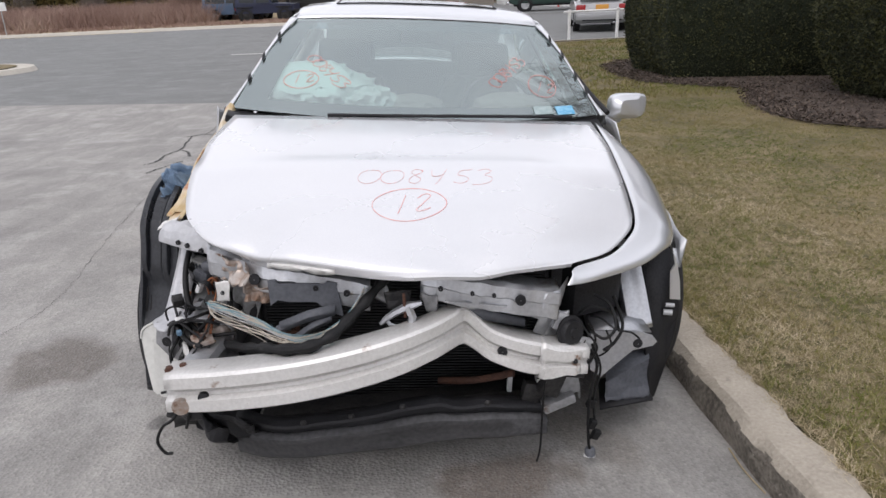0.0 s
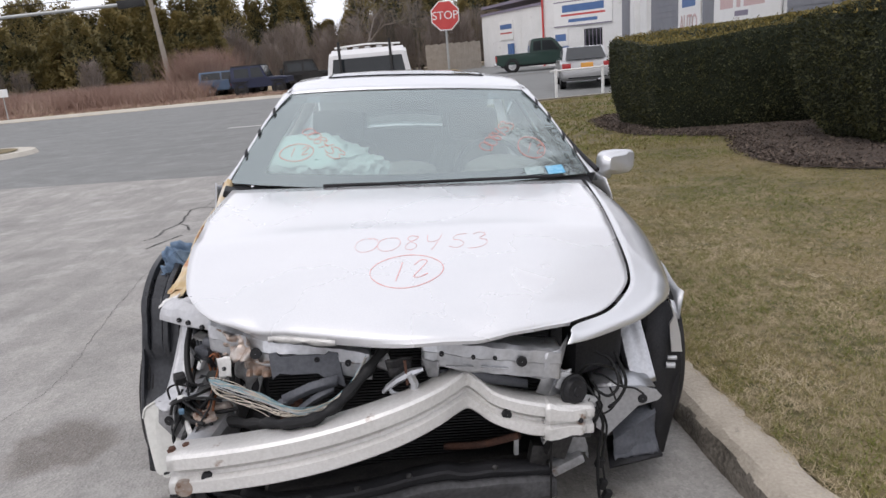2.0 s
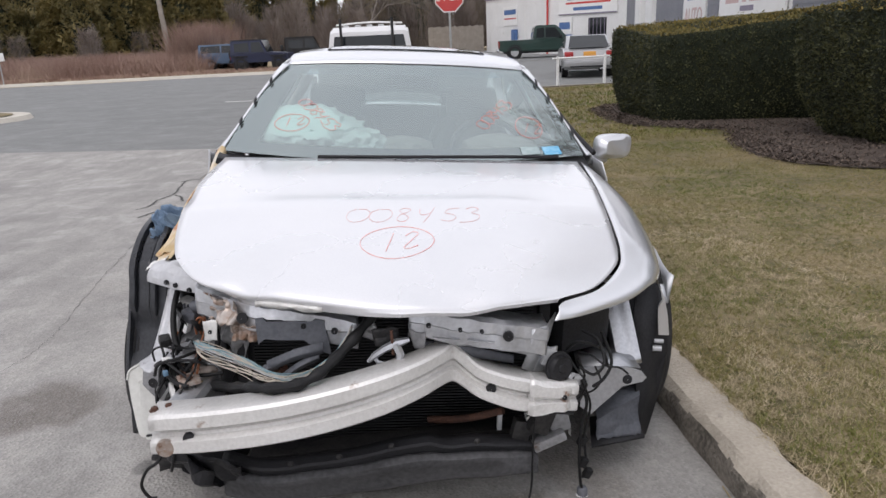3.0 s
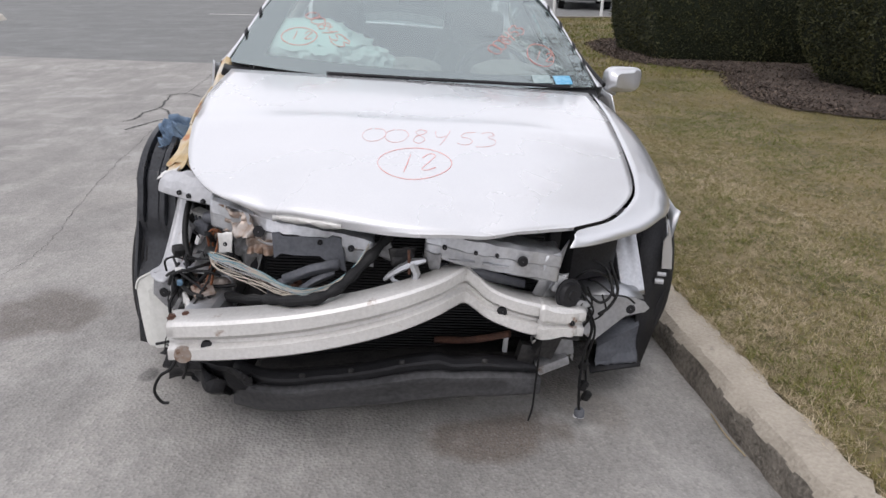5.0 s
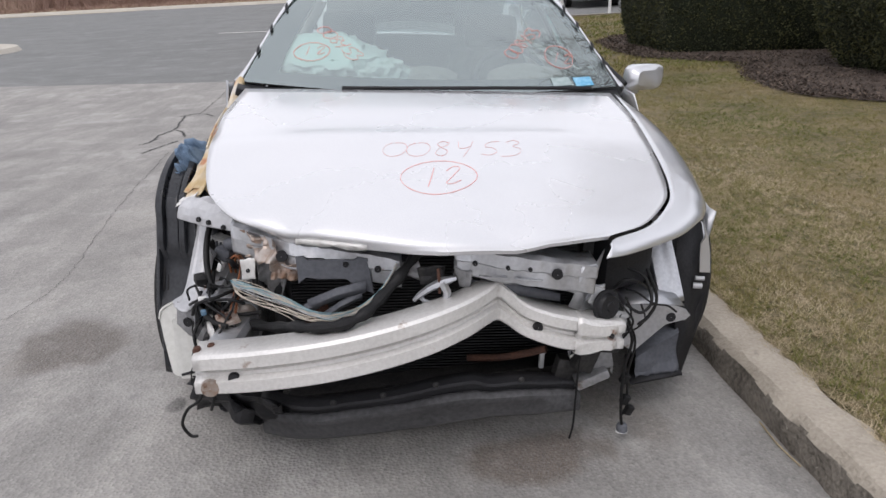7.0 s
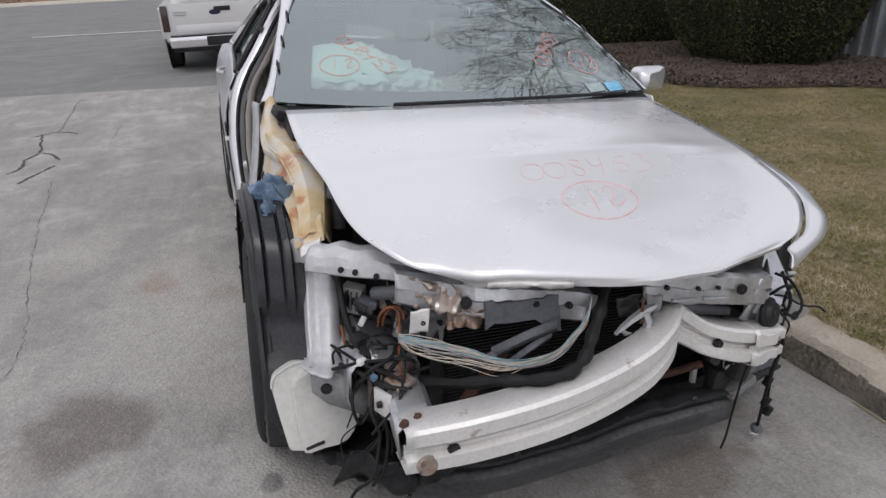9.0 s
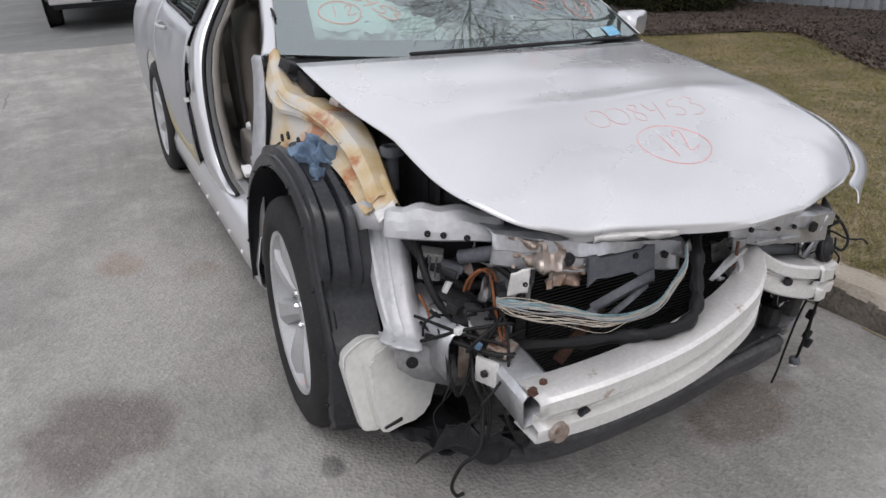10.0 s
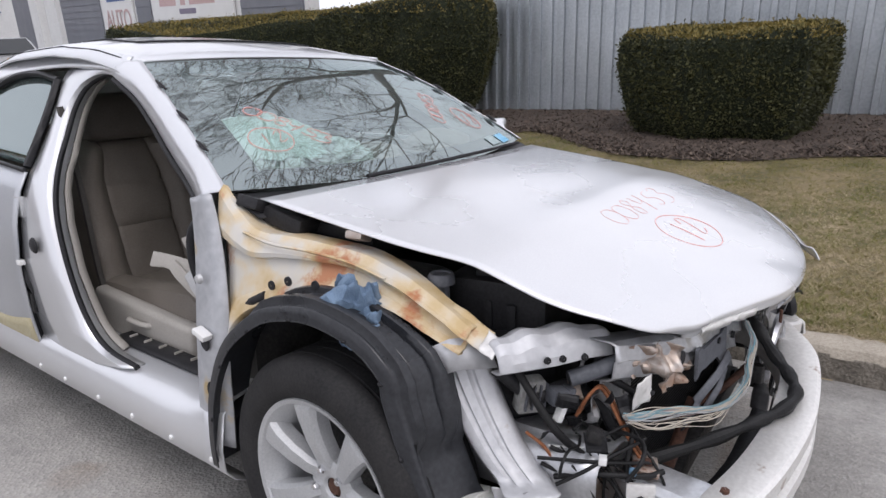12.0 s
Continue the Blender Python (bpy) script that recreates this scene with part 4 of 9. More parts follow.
# windshield and its bands
def ws_point(u, v, off=0.0):
    """u: -1 to 1 across, v: 0 at the cowl, 1 at the roof."""
    w = lerp(0.745, 0.578, v)
    x = u * w + 0.02 * lerp(0.4, 1.1, v)
    y = lerp(1.295, 2.015, v) + 0.105 * u * u * lerp(1.1, 0.6, v)
    z = lerp(0.950, 1.328, v) + 0.028 * math.sin(math.pi * v) + (0.022 * (1 - v) - 0.012 * v) * u * u
    return Vector((x, y, z)) + Vector((0.12 * u, -0.42, 0.9)).normalized() * off


ws_rows = [[ws_point(-1 + 2 * i / 32, j / 18) for i in range(33)] for j in range(19)]
windshield = part("windshield", grid_bm(ws_rows), GLASS, car, "bluish windshield with pink marker writing")
windshield.visible_shadow = False


def frit(v0, v1, u0, u1, n=24):
    return grid_bm([[ws_point(lerp(u0, u1, i / n), lerp(v0, v1, j / 4), -0.004) for i in range(n + 1)] for j in range(5)])


for name_b, args in (("lower_band", (0.0, 0.10, -1, 1)), ("upper_band", (0.955, 1.0, -1, 1)), ("side_band", (0.0, 1.0, -1, -0.84, 5)), ("side_band", (0.0, 1.0, 0.93, 1, 4))):
    part(name_b, frit(*args), BLACKPL, windshield, "black ceramic edge of the windshield")
TINTBAND = glass("windshield_shade_band", (0.28, 0.34, 0.40))
shade_band = part("shade_band", grid_bm([[ws_point(lerp(-0.93, 0.93, i / 24), lerp(0.84, 0.955, j / 3), -0.003) for i in range(25)] for j in range(4)]), TINTBAND, windshield, "blue tinted band")
shade_band.visible_shadow = False


# slanted handwriting on both lower sides of the glass
def glass_write(bm, text, u0, v0, turn, size, tall, step, r=0.0011):
    """Digits along a slanting line from (u0, v0), in metres on the glass."""
    c, d = math.cos(radians(turn)), math.sin(radians(turn))
    for i, ch in enumerate(text):
        for s in STROKES[ch]:
            pts = []
            for px, py in s:
                x, y = i * step + px * size, py * tall
                pts.append((u0 + (x * c - y * d) / 0.70, v0 + (x * d + y * c) / 0.81))
            tube_bm(bm, spline([ws_point(*p, 0.002) for p in pts], 4), r, 5)


for start, ring, mark in (((-0.73, 0.46, -46, 0.055, 0.055, 0.047), (-0.70, 0.265, 0.100, 0.075), (-0.735, 0.235, 8, 0.035, 0.055, 0.045)),
                          ((0.47, 0.24, 50, 0.05, 0.06, 0.044), (0.745, 0.255, 0.085, 0.095), (0.70, 0.215, -20, 0.03, 0.07, 0.04))):
    bm = bmesh.new()
    glass_write(bm, "008453", *start)
    part("window_number", bm, MARKERW, windshield, "long number in pink marker")
    bm = bmesh.new()
    cu, cv, ru, rv = ring
    tube_bm(bm, [ws_point(cu + ru * math.cos(a) * (1 + 0.06 * math.sin(2 * a)), cv + rv * math.sin(a), 0.002) for a in (2 * math.pi * i / 28 for i in range(30))], 0.0013, 5)
    glass_write(bm, "12", *mark)
    part("window_mark", bm, MARKERW, windshield, "circled 12 in pink marker")
part("sticker", grid_bm([[ws_point(lerp(0.765, 0.87, i / 3), lerp(0.02, 0.085, j / 3), 0.003) for i in range(4)] for j in range(4)]), STICKER, windshield, "blue inspection sticker")
part("sticker", grid_bm([[ws_point(lerp(0.635, 0.745, i / 3), lerp(0.03, 0.09, j / 3), 0.003) for i in range(4)] for j in range(4)]), mat("pale_sticker", (0.25, 0.33, 0.33), (0.4, 0.48, 0.48), rough=0.6, scale=40), windshield, "faded pale sticker")

# cowl under the glass
sheet("cowl", [[ws_point(-1 + 2 * i / 24, 0.0) + Vector((0, -0.03 * k, -0.012 - 0.012 * k)) for i in range(25)] for k in range(5)], BLACKPL, car, 0.004)
tube("wiper", [(0.62, 1.335, 0.972), (0.30, 1.28, 0.975), (-0.05, 1.262, 0.972), (-0.35, 1.275, 0.968)], 0.007, BLACKPL, car, 6, label="black wiper blade")

# pillars, roof and glass
def pillar(side):
    inner = [(-0.752, 1.40, 0.972), (-0.725, 1.50, 1.035), (-0.69, 1.63, 1.11), (-0.655, 1.77, 1.19), (-0.615, 1.92, 1.262), (-0.572, 2.06, 1.322)]
    outer = [(-0.785, 1.48, 0.925), (-0.735, 1.60, 0.975), (-0.70, 1.74, 1.055), (-0.665, 1.88, 1.14), (-0.64, 2.01, 1.215), (-0.625, 2.16, 1.28)]
    inn, out = spline(inner, 8), spline(outer, 8)
    rows = []
    for a, b in zip(inn, out):
        row = []
        for t in (0, 0.15, 0.4, 0.7, 0.92, 1.0):
            p = a.lerp(b, t) + Vector((-0.018 * math.sin(math.pi * t), 0, 0.018 * math.sin(math.pi * t)))
            row.append((side * -p.x + 0.02 * (p.y - 0.95), p.y, p.z))
        q = b + Vector((0.03, 0.03, -0.02))
        row.append((side * -q.x + 0.02 * (q.y - 0.95), q.y, q.z))
        rows.append(row)
    name = "right_pillar" if side < 0 else "left_pillar"
    ob = sheet(name, rows, PAINT, car, 0.004)
    for k in ((0.30, 0.52, 0.74) if side < 0 else (0.25, 0.42, 0.60, 0.78)):
        p = inn[int(k * (len(inn) - 1))]
        d = (inn[-1] - inn[0]).normalized()
        b2 = bmesh.new()
        x = side * -p.x + 0.02 * (p.y - 0.95)
        tube_bm(b2, [Vector((x, p.y, p.z + 0.008)) - Vector((side * 0.1 * 0.25, d.y, d.z)) * 0.03, Vector((x, p.y, p.z + 0.008)), Vector((x, p.y, p.z + 0.008)) + Vector((side * -0.1 * 0.25, d.y, d.z)) * 0.03], [0.003, 0.007, 0.003], 6)
        part("moulding_clip", b2, BLACKPL, ob, "black clip left from the stripped moulding")
    return ob


pillar(-1)
pillar(1)
ROOF = [(2.03, 0.58, 1.318, 1.334, 0.045), (2.12, 0.585, 1.338, 1.362, 0.03), (2.3, 0.585, 1.372, 1.402, 0.02), (2.6, 0.58, 1.394, 1.434, 0.02), (3.0, 0.57, 1.388, 1.43, 0.02), (3.35, 0.55, 1.345, 1.392, 0.03), (3.56, 0.53, 1.30, 1.345, 0.05)]


def roof_at(u, y, lift=0.0):
    for a, b in zip(ROOF, ROOF[1:]):
        if y <= b[0]:
            break
    t = max(0.0, min(1.0, (y - a[0]) / (b[0] - a[0])))
    w, ze, zc, bow = (lerp(a[i], b[i], t) for i in (1, 2, 3, 4))
    return Vector((u * w + 0.02 * (y - 0.95), y + bow * u * u * (1 if y < 2.5 else -1), lerp(zc, ze, abs(u) ** 2.4) + lift))


roof_y = [2.03 + (3.56 - 2.03) * i / 20 for i in range(21)]
rows = []
for y in roof_y:
    row = [roof_at(-1 + 2 * i / 20, y) for i in range(21)]
    row = [row[0] + Vector((-0.045, 0.01, -0.035))] + row + [row[-1] + Vector((0.045, 0.01, -0.035))]
    rows.append(row)
roof = sheet("roof", rows, PAINT, car, 0.006)
part("sunroof", grid_bm([[roof_at(lerp(-0.70, 0.70, i / 14), lerp(2.34, 2.80, j / 8) - 0.03 * (1 - (2 * i / 14 - 1) ** 2) * (1 - j / 8), 0.006) for i in range(15)] for j in range(9)]), ROOFGLASS, roof, "tinted sunroof panel")
tube("sunroof_seal", [roof_at(lerp(-0.71, 0.71, i / 14), 2.335 - 0.03 * (1 - (2 * i / 14 - 1) ** 2), 0.006) for i in range(15)], 0.003, BLACKPL, roof, 6, 0)
for s in (-1, 1):
    tube("sunroof_seal", [roof_at(0.71 * s, 2.34 + 0.46 * i / 6, 0.006) for i in range(7)], 0.003, BLACKPL, roof, 6, 0)
    tube("roof_rail_strip", [roof_at(s, 2.07 + 1.45 * i / 14, 0.0) + Vector((s * 0.008, 0, -0.003)) for i in range(15)], 0.003, BLACKPL, roof, 6, 0)

rear_rows = [[(lerp(0.60, 0.66, j / 8) * (-1 + 2 * i / 16) + 0.055, lerp(3.56, 4.16, j / 8) - 0.09 * (-1 + 2 * i / 16) ** 2, lerp(1.343, 1.055, j / 8) + 0.03 * math.sin(math.pi * j / 8) - 0.03 * (-1 + 2 * i / 16) ** 2) for i in range(17)] for j in range(9)]
rear_window = part("rear_window", grid_bm(rear_rows), SIDEGLASS, car)
rear_window.visible_shadow = False
trunk_rows = [[(0.70 * (-1 + 2 * i / 16) + 0.06, lerp(4.14, 4.74, j / 6) - 0.07 * (-1 + 2 * i / 16) ** 2 * (j / 6), lerp(1.045, 1.035, j / 6) - 0.05 * (-1 + 2 * i / 16) ** 2) for i in range(17)] for j in range(7)]
trunk_rows += [[(0.72 * (-1 + 2 * i / 16) + 0.065, 4.76 + 0.04 * k - 0.10 * (-1 + 2 * i / 16) ** 2, 1.0 - 0.17 * k) for i in range(17)] for k in range(1, 5)]
sheet("trunk_lid", trunk_rows, PAINT, car, 0.005)
sheet("rear_bumper", [[(0.80 * (-1 + 2 * i / 16) + 0.065, 4.86 - 0.22 * abs(-1 + 2 * i / 16) ** 3 - 0.03 * abs(k - 2), 0.55 - 0.09 * k) for i in range(17)] for k in range(4)], PAINT, car, 0.006)

# sides
REAR_LOW = [(2.50, 0.31), (2.75, 0.295), (3.0, 0.285), (3.2, 0.29), (3.32, 0.40), (3.38, 0.56), (3.47, 0.68)]
REAR_TOP = [(2.455, 0.965), (2.65, 0.975), (2.85, 0.985), (3.05, 0.993), (3.25, 1.0), (3.42, 1.008), (3.55, 1.015)]
Q_LOW = [(3.47, 0.68), (3.58, 0.705), (3.725, 0.715), (3.87, 0.70), (4.0, 0.62), (4.09, 0.45), (4.2, 0.34), (4.45, 0.33), (4.68, 0.36)]
Q_TOP = [(3.555, 1.015), (3.68, 1.02), (3.8, 1.02), (3.95, 1.015), (4.1, 1.01), (4.25, 1.0), (4.4, 0.99), (4.55, 0.98), (4.72, 0.96)]
FRONT_LOW = [(1.44, 0.31), (1.8, 0.295), (2.15, 0.295), (2.49, 0.305)]
FRONT_TOP = [(1.47, 0.935), (1.8, 0.95), (2.1, 0.958), (2.44, 0.965)]
for side, word in ((-1, "right"), (1, "left")):
    # right rear door and both quarter panels take the duller silver
    rd = side_panel(word + "_rear_door", side, REAR_LOW, REAR_TOP, PAINT_DULL if side < 0 else PAINT, nv=12, nu=26, label="silver rear door with a tan primed lower edge" if side < 0 else "")
    if side < 0:
        side_panel("primer_patch", side, [(2.51, 0.318), (2.75, 0.303), (3.0, 0.293), (3.2, 0.298), (3.3, 0.40)], [(2.505, 0.44), (2.75, 0.40), (3.0, 0.41), (3.2, 0.47), (3.31, 0.52)], TANPRIMER, 0.0045, 4, 14, 0.002, "bare tan primer", rd)
    glass_low, glass_top = [(2.50, 0.985), (2.75, 0.995), (3.0, 1.003), (3.22, 1.01)], [(2.56, 1.265), (2.75, 1.288), (2.95, 1.28), (3.10, 1.235)]
    wg = side_panel("window", side, glass_low, glass_top, SIDEGLASS, -0.012, 8, 16, 0.004, "", rd)
    wg.visible_shadow = False
    qg = side_panel("window", side, [(3.27, 1.012), (3.36, 1.016), (3.5, 1.02)], [(3.14, 1.225), (3.2, 1.20), (3.26, 1.17)], SIDEGLASS, -0.012, 5, 8, 0.004, "", rd)
    qg.visible_shadow = False

    def strip(name, pts, r, material, off=0.0, parent=rd):
        return tube(name, [(body_x(z, side, y) + side * off, y, z) for y, z in pts], r, material, parent, 6)

    strip("window_frame", [(2.475, 0.98), (2.515, 1.14), (2.55, 1.27)], 0.014, BLACKPL)
    strip("window_frame", [(2.55, 1.272), (2.75, 1.298), (2.95, 1.292), (3.12, 1.245), (3.28, 1.165), (3.5, 1.03)], 0.012, BLACKPL)
    strip("window_frame", [(3.24, 1.012), (3.18, 1.12), (3.12, 1.23)], 0.011, BLACKPL)
    strip("belt_moulding", [(2.47, 0.972), (2.85, 0.992), (3.2, 1.006), (3.5, 1.022)], 0.008, BLACKPL, 0.004)
    tube("door_handle", [(body_x(0.90, side, 3.1) + side * 0.004, 3.10, 0.905), (body_x(0.90, side, 3.15) + side * 0.032, 3.14, 0.91), (body_x(0.9, side, 3.2) + side * 0.032, 3.22, 0.915), (body_x(0.9, side, 3.3) + side * 0.004, 3.27, 0.92)], 0.011, CHROME if side > 0 else ALLOY, rd, 8, label="silver pull handle")
    side_panel(word + "_quarter_panel", side, Q_LOW, Q_TOP, PAINT_DULL, nv=9, nu=28)
    side_panel(word + "_rear_pillar", side, [(3.5, 1.02), (3.75, 1.02), (4.0, 1.02), (4.15, 1.02)], [(3.16, 1.26), (3.3, 1.285), (3.45, 1.27), (3.56, 1.26)], PAINT, nv=8, nu=12)
    side_panel(word + "_roof_side", side, [(2.10, 1.285), (2.3, 1.305), (2.6, 1.315), (2.95, 1.30), (3.2, 1.26)], [(2.08, 1.335), (2.3, 1.36), (2.6, 1.372), (2.95, 1.368), (3.3, 1.33)], PAINT, 0.006, 5, 18)
    if side > 0:
        fd = side_panel("left_front_door", side, FRONT_LOW, FRONT_TOP, PAINT, nv=10, nu=18)
        wf = side_panel("window", side, [(1.62, 0.965), (1.9, 0.97), (2.2, 0.975), (2.44, 0.98)], [(1.72, 1.03), (1.95, 1.17), (2.2, 1.262), (2.47, 1.28)], SIDEGLASS, -0.012, 6, 14, 0.004, "", fd)
        wf.visible_shadow = False
        strip("window_frame", [(1.55, 0.965), (1.72, 1.045), (1.95, 1.185), (2.2, 1.28), (2.48, 1.298)], 0.012, BLACKPL, 0, fd)
        side_panel("left_sill", side, [(1.36, 0.20), (2.2, 0.19), (3.2, 0.20)], [(1.36, 0.30), (2.2, 0.29), (3.2, 0.285)], PAINT, -0.01, 4, 12)
        side_panel("left_pillar_post", side, [(2.43, 0.97), (2.5, 0.97)], [(2.47, 1.31), (2.55, 1.31)], BLACKPL, -0.002, 5)

# wheels: seven broad spokes each
def wheel(cx, y, side, up=0.0, steer=0.0):
    m = Matrix.Translation((cx, y, 0.329 + up)) @ Matrix.Rotation(radians(steer), 4, "Z") @ Matrix.Rotation(radians(90) * side, 4, "Y")
    barrel = lathe("wheel", [(0.222, -0.10), (0.236, -0.095), (0.222, -0.085), (0.195, -0.06), (0.19, 0.05), (0.212, 0.085), (0.2235, 0.10), (0.235, 0.1035), (0.2365, 0.0985), (0.228, 0.09)], m, ALLOY, car, 48, "silver seven-spoke alloy wheel")
    tyre = [(0.226, -0.092), (0.25, -0.108), (0.29, -0.112), (0.318, -0.102), (0.329, -0.085)]
    for g in (-0.06, -0.02, 0.02, 0.06):
        tyre += [(0.331, g - 0.018), (0.331, g - 0.004), (0.323, g - 0.003), (0.323, g + 0.003), (0.331, g + 0.004), (0.331, g + 0.018)]
    tyre += [(0.329, 0.085), (0.318, 0.102), (0.305, 0.108), (0.29, 0.113), (0.262, 0.114), (0.25, 0.110), (0.238, 0.100), (0.228, 0.094)]
    t = lathe("tyre", tyre, m, RUBBER, barrel, 56)
    for i in range(7):
        mm = m @ Matrix.Rotation(2 * math.pi * i / 7 + 0.25, 4, "Z")
        rows = []
        for r, w, h in ((0.045, 0.024, 0.062), (0.08, 0.026, 0.079), (0.13, 0.030, 0.091), (0.18, 0.036, 0.097), (0.208, 0.043, 0.097), (0.227, 0.056, 0.092)):
            rows.append([mm @ Vector((r, s * w, h - d)) for s, d in ((-1.05, 0.045), (-1.02, 0.014), (-0.80, 0.0), (-0.3, -0.001), (0.34, -0.001), (0.44, 0.001), (1.02, 0.016), (1.05, 0.045))])
        part("spoke", grid_bm(rows), ALLOY, barrel, angle=14)
    lathe("hub", [(0.024, 0.056), (0.030, 0.062), (0.060, 0.066), (0.074, 0.060), (0.078, 0.03)], m, ALLOY, barrel, 24)
    lathe("hub_cap", [(0.001, 0.060), (0.016, 0.060), (0.022, 0.054), (0.024, 0.05)], m, ALLOY if side > 0 else RUST, barrel, 20, "rusty bare hub centre")
    for i in range(5):
        mm = m @ Matrix.Rotation(2 * math.pi * i / 5 + 0.5, 4, "Z") @ Matrix.Translation((0.052, 0, 0.05))
        lathe("lug_nut", [(0.001, 0.030), (0.007, 0.029), (0.0105, 0.022), (0.0105, 0.0)], mm, CHROME, barrel, 6)
    lathe("brake_disc", [(0.06, -0.02), (0.15, -0.02), (0.152, -0.035), (0.06, -0.035)], m, DARKMETAL, barrel, 32)
    caliper = m @ Matrix.Rotation(2.6, 4, "Z")
    bm = bmesh.new()
    bmesh.ops.create_cube(bm, size=1, matrix=caliper @ Matrix.Translation((0.135, 0, -0.01)) @ Matrix.Diagonal((0.07, 0.17, 0.075, 1)))
    part("brake_caliper", bm, DARKMETAL, barrel)
    return barrel


wheel(-0.788, 0.970, -1, -0.007, -4)
wheel(0.765, 0.955, 1, 0.068)
wheel(-0.735, 3.725, -1)
wheel(0.845, 3.725, 1, 0.085)
lathe("spray_mark", [(0.001, 0.0), (0.016, 0.0), (0.024, -0.001)], Matrix.Translation((-0.869, 0.922, 0.127)) @ Matrix.Rotation(radians(-42), 4, "Y"), mat("pink_overspray", (0.6, 0.36, 0.34), (0.55, 0.45, 0.44), rough=0.6, scale=40), car, 12)

# left mirror: a rounded box, darker under its lip
def squared(v, k=0.55):
    return math.copysign(abs(v) ** k, v)


rows = []
for k in range(11):
    t = k / 10
    s = (1 - abs(2 * t - 1) ** 5) ** 0.4 * lerp(1.0, 0.9, t) if 0 < k < 10 else 0.55
    rows.append([(0.957 + 0.096 * squared(math.cos(a)) * s, 1.60 + 0.13 * t + 0.03 * math.cos(a), 0.988 + (0.058 * squared(math.sin(a)) + 0.006 * math.cos(a)) * s) for a in (2 * math.pi * i / 20 for i in range(20))])
bm = grid_bm(rows, True)
bm.verts.ensure_lookup_table()
bm.faces.new([bm.verts[i] for i in range(20)])
bm.faces.new([bm.verts[len(bm.verts) - 20 + i] for i in range(20)])
mirror = part("door_mirror", bm, PAINT, car, "silver door mirror on a short arm")
tube("mirror_arm", [(0.80, 1.62, 0.935), (0.85, 1.64, 0.925), (0.93, 1.66, 0.935)], [0.024] * 13, PAINT_DULL, mirror, 8)

# ---- the open right side and its cabin ----
# sill with scuff plate
sill_prof = [(-0.80, 0.17), (-0.855, 0.20), (-0.882, 0.235), (-0.885, 0.30), (-0.868, 0.35), (-0.83, 0.378), (-0.775, 0.388), (-0.725, 0.392), (-0.715, 0.378), (-0.66, 0.36)]
ys = [1.36 + 1.9 * i / 20 for i in range(21)]
right_sill = sheet("right_sill", [[(x + 0.02 * (y - 0.95), y, z + (0.05 * smoothstep(1.55, 1.38, y) if z > 0.3 else 0)) for x, z in sill_prof] for y in ys], PAINT, car, 0.004, "silver door sill")
sheet("scuff_plate", [[(x + 0.02 * (y - 0.95), y, z) for x, z in ((-0.765, 0.396), (-0.755, 0.404), (-0.70, 0.405), (-0.69, 0.396))] for y in (1.5, 1.7, 1.9, 2.15)], BLACKPL, right_sill, 0.004, "dark ribbed scuff plate")
for i in range(7):
    box("scuff_clip", (-0.715 + 0.015, 1.55 + 0.09 * i, 0.41), (0.028, 0.005, 0.008), TRIM, right_sill, bevel=0.001)
for i, y in enumerate((1.42, 1.62, 1.84, 2.06, 2.3, 2.5)):
    lathe("sill_plug", [(0.001, 0.006), (0.007, 0.005), (0.009, 0)], Matrix.Translation((-0.884 + 0.02 * (y - 0.95), y, 0.255)) @ Matrix.Rotation(radians(-90), 4, "Y"), WHITEPL, right_sill, 10)
# centre pillar, flaring into the sill and the roof
pf = [(1.88, 0.386), (2.04, 0.404), (2.13, 0.47), (2.185, 0.59), (2.235, 0.74), (2.285, 0.87), (2.34, 0.98), (2.40, 1.09), (2.425, 1.18), (2.395, 1.25), (2.29, 1.285), (2.16, 1.275)]
pr = [(2.50, 0.30), (2.50, 0.36), (2.50, 0.45), (2.495, 0.56), (2.49, 0.70), (2.475, 0.85), (2.475, 0.98), (2.495, 1.10), (2.52, 1.20), (2.555, 1.29), (2.45, 1.335), (2.2, 1.325)]
pf3, pr3 = resample(spline([(y, z, 0) for y, z in pf], 5), 40), resample(spline([(y, z, 0) for y, z in pr], 5), 40)
rows = []
for a, b in zip(pf3, pr3):
    row = []
    for t, off in ((0, 0.075), (0.0, 0.035), (0.06, 0.02), (0.3, 0.012), (0.7, 0.012), (1.0, 0.02)):
        y, z = lerp(a.x, b.x, t), lerp(a.y, b.y, t)
        row.append((body_x(z, -1, y) + off, y, z))
    rows.append(row)
post = sheet("right_pillar_post", rows, PAINT, car, 0.005, "bare silver centre pillar")
tube("door_seal", [(body_x(z, -1, y) + 0.045, y - 0.006, z) for y, z in pf], 0.010, BLACKPL, post, 6, label="black rubber door seal")
tube("door_seal", [(-0.72, 1.47, 0.40), (-0.725, 1.6, 0.395), (-0.715, 1.85, 0.395), (-0.71, 2.02, 0.392)], 0.009, BLACKPL, post, 6)
tube("door_seal", [(-0.765, 1.50, 0.915), (-0.715, 1.62, 0.965), (-0.68, 1.76, 1.045), (-0.64, 1.90, 1.13), (-0.612, 2.03, 1.205), (-0.595, 2.17, 1.265)], 0.009, BLACKPL, post, 6)
lathe("rubber_plug", [(0.001, 0.008), (0.02, 0.008), (0.026, 0.004), (0.028, 0)], Matrix.Translation((body_x(0.735, -1, 2.335) - 0.001, 2.335, 0.735)) @ Matrix.Rotation(radians(-90), 4, "Y"), BLACKPL, post, 20, "round black plug")
# inner trim of the pillar
rows = []
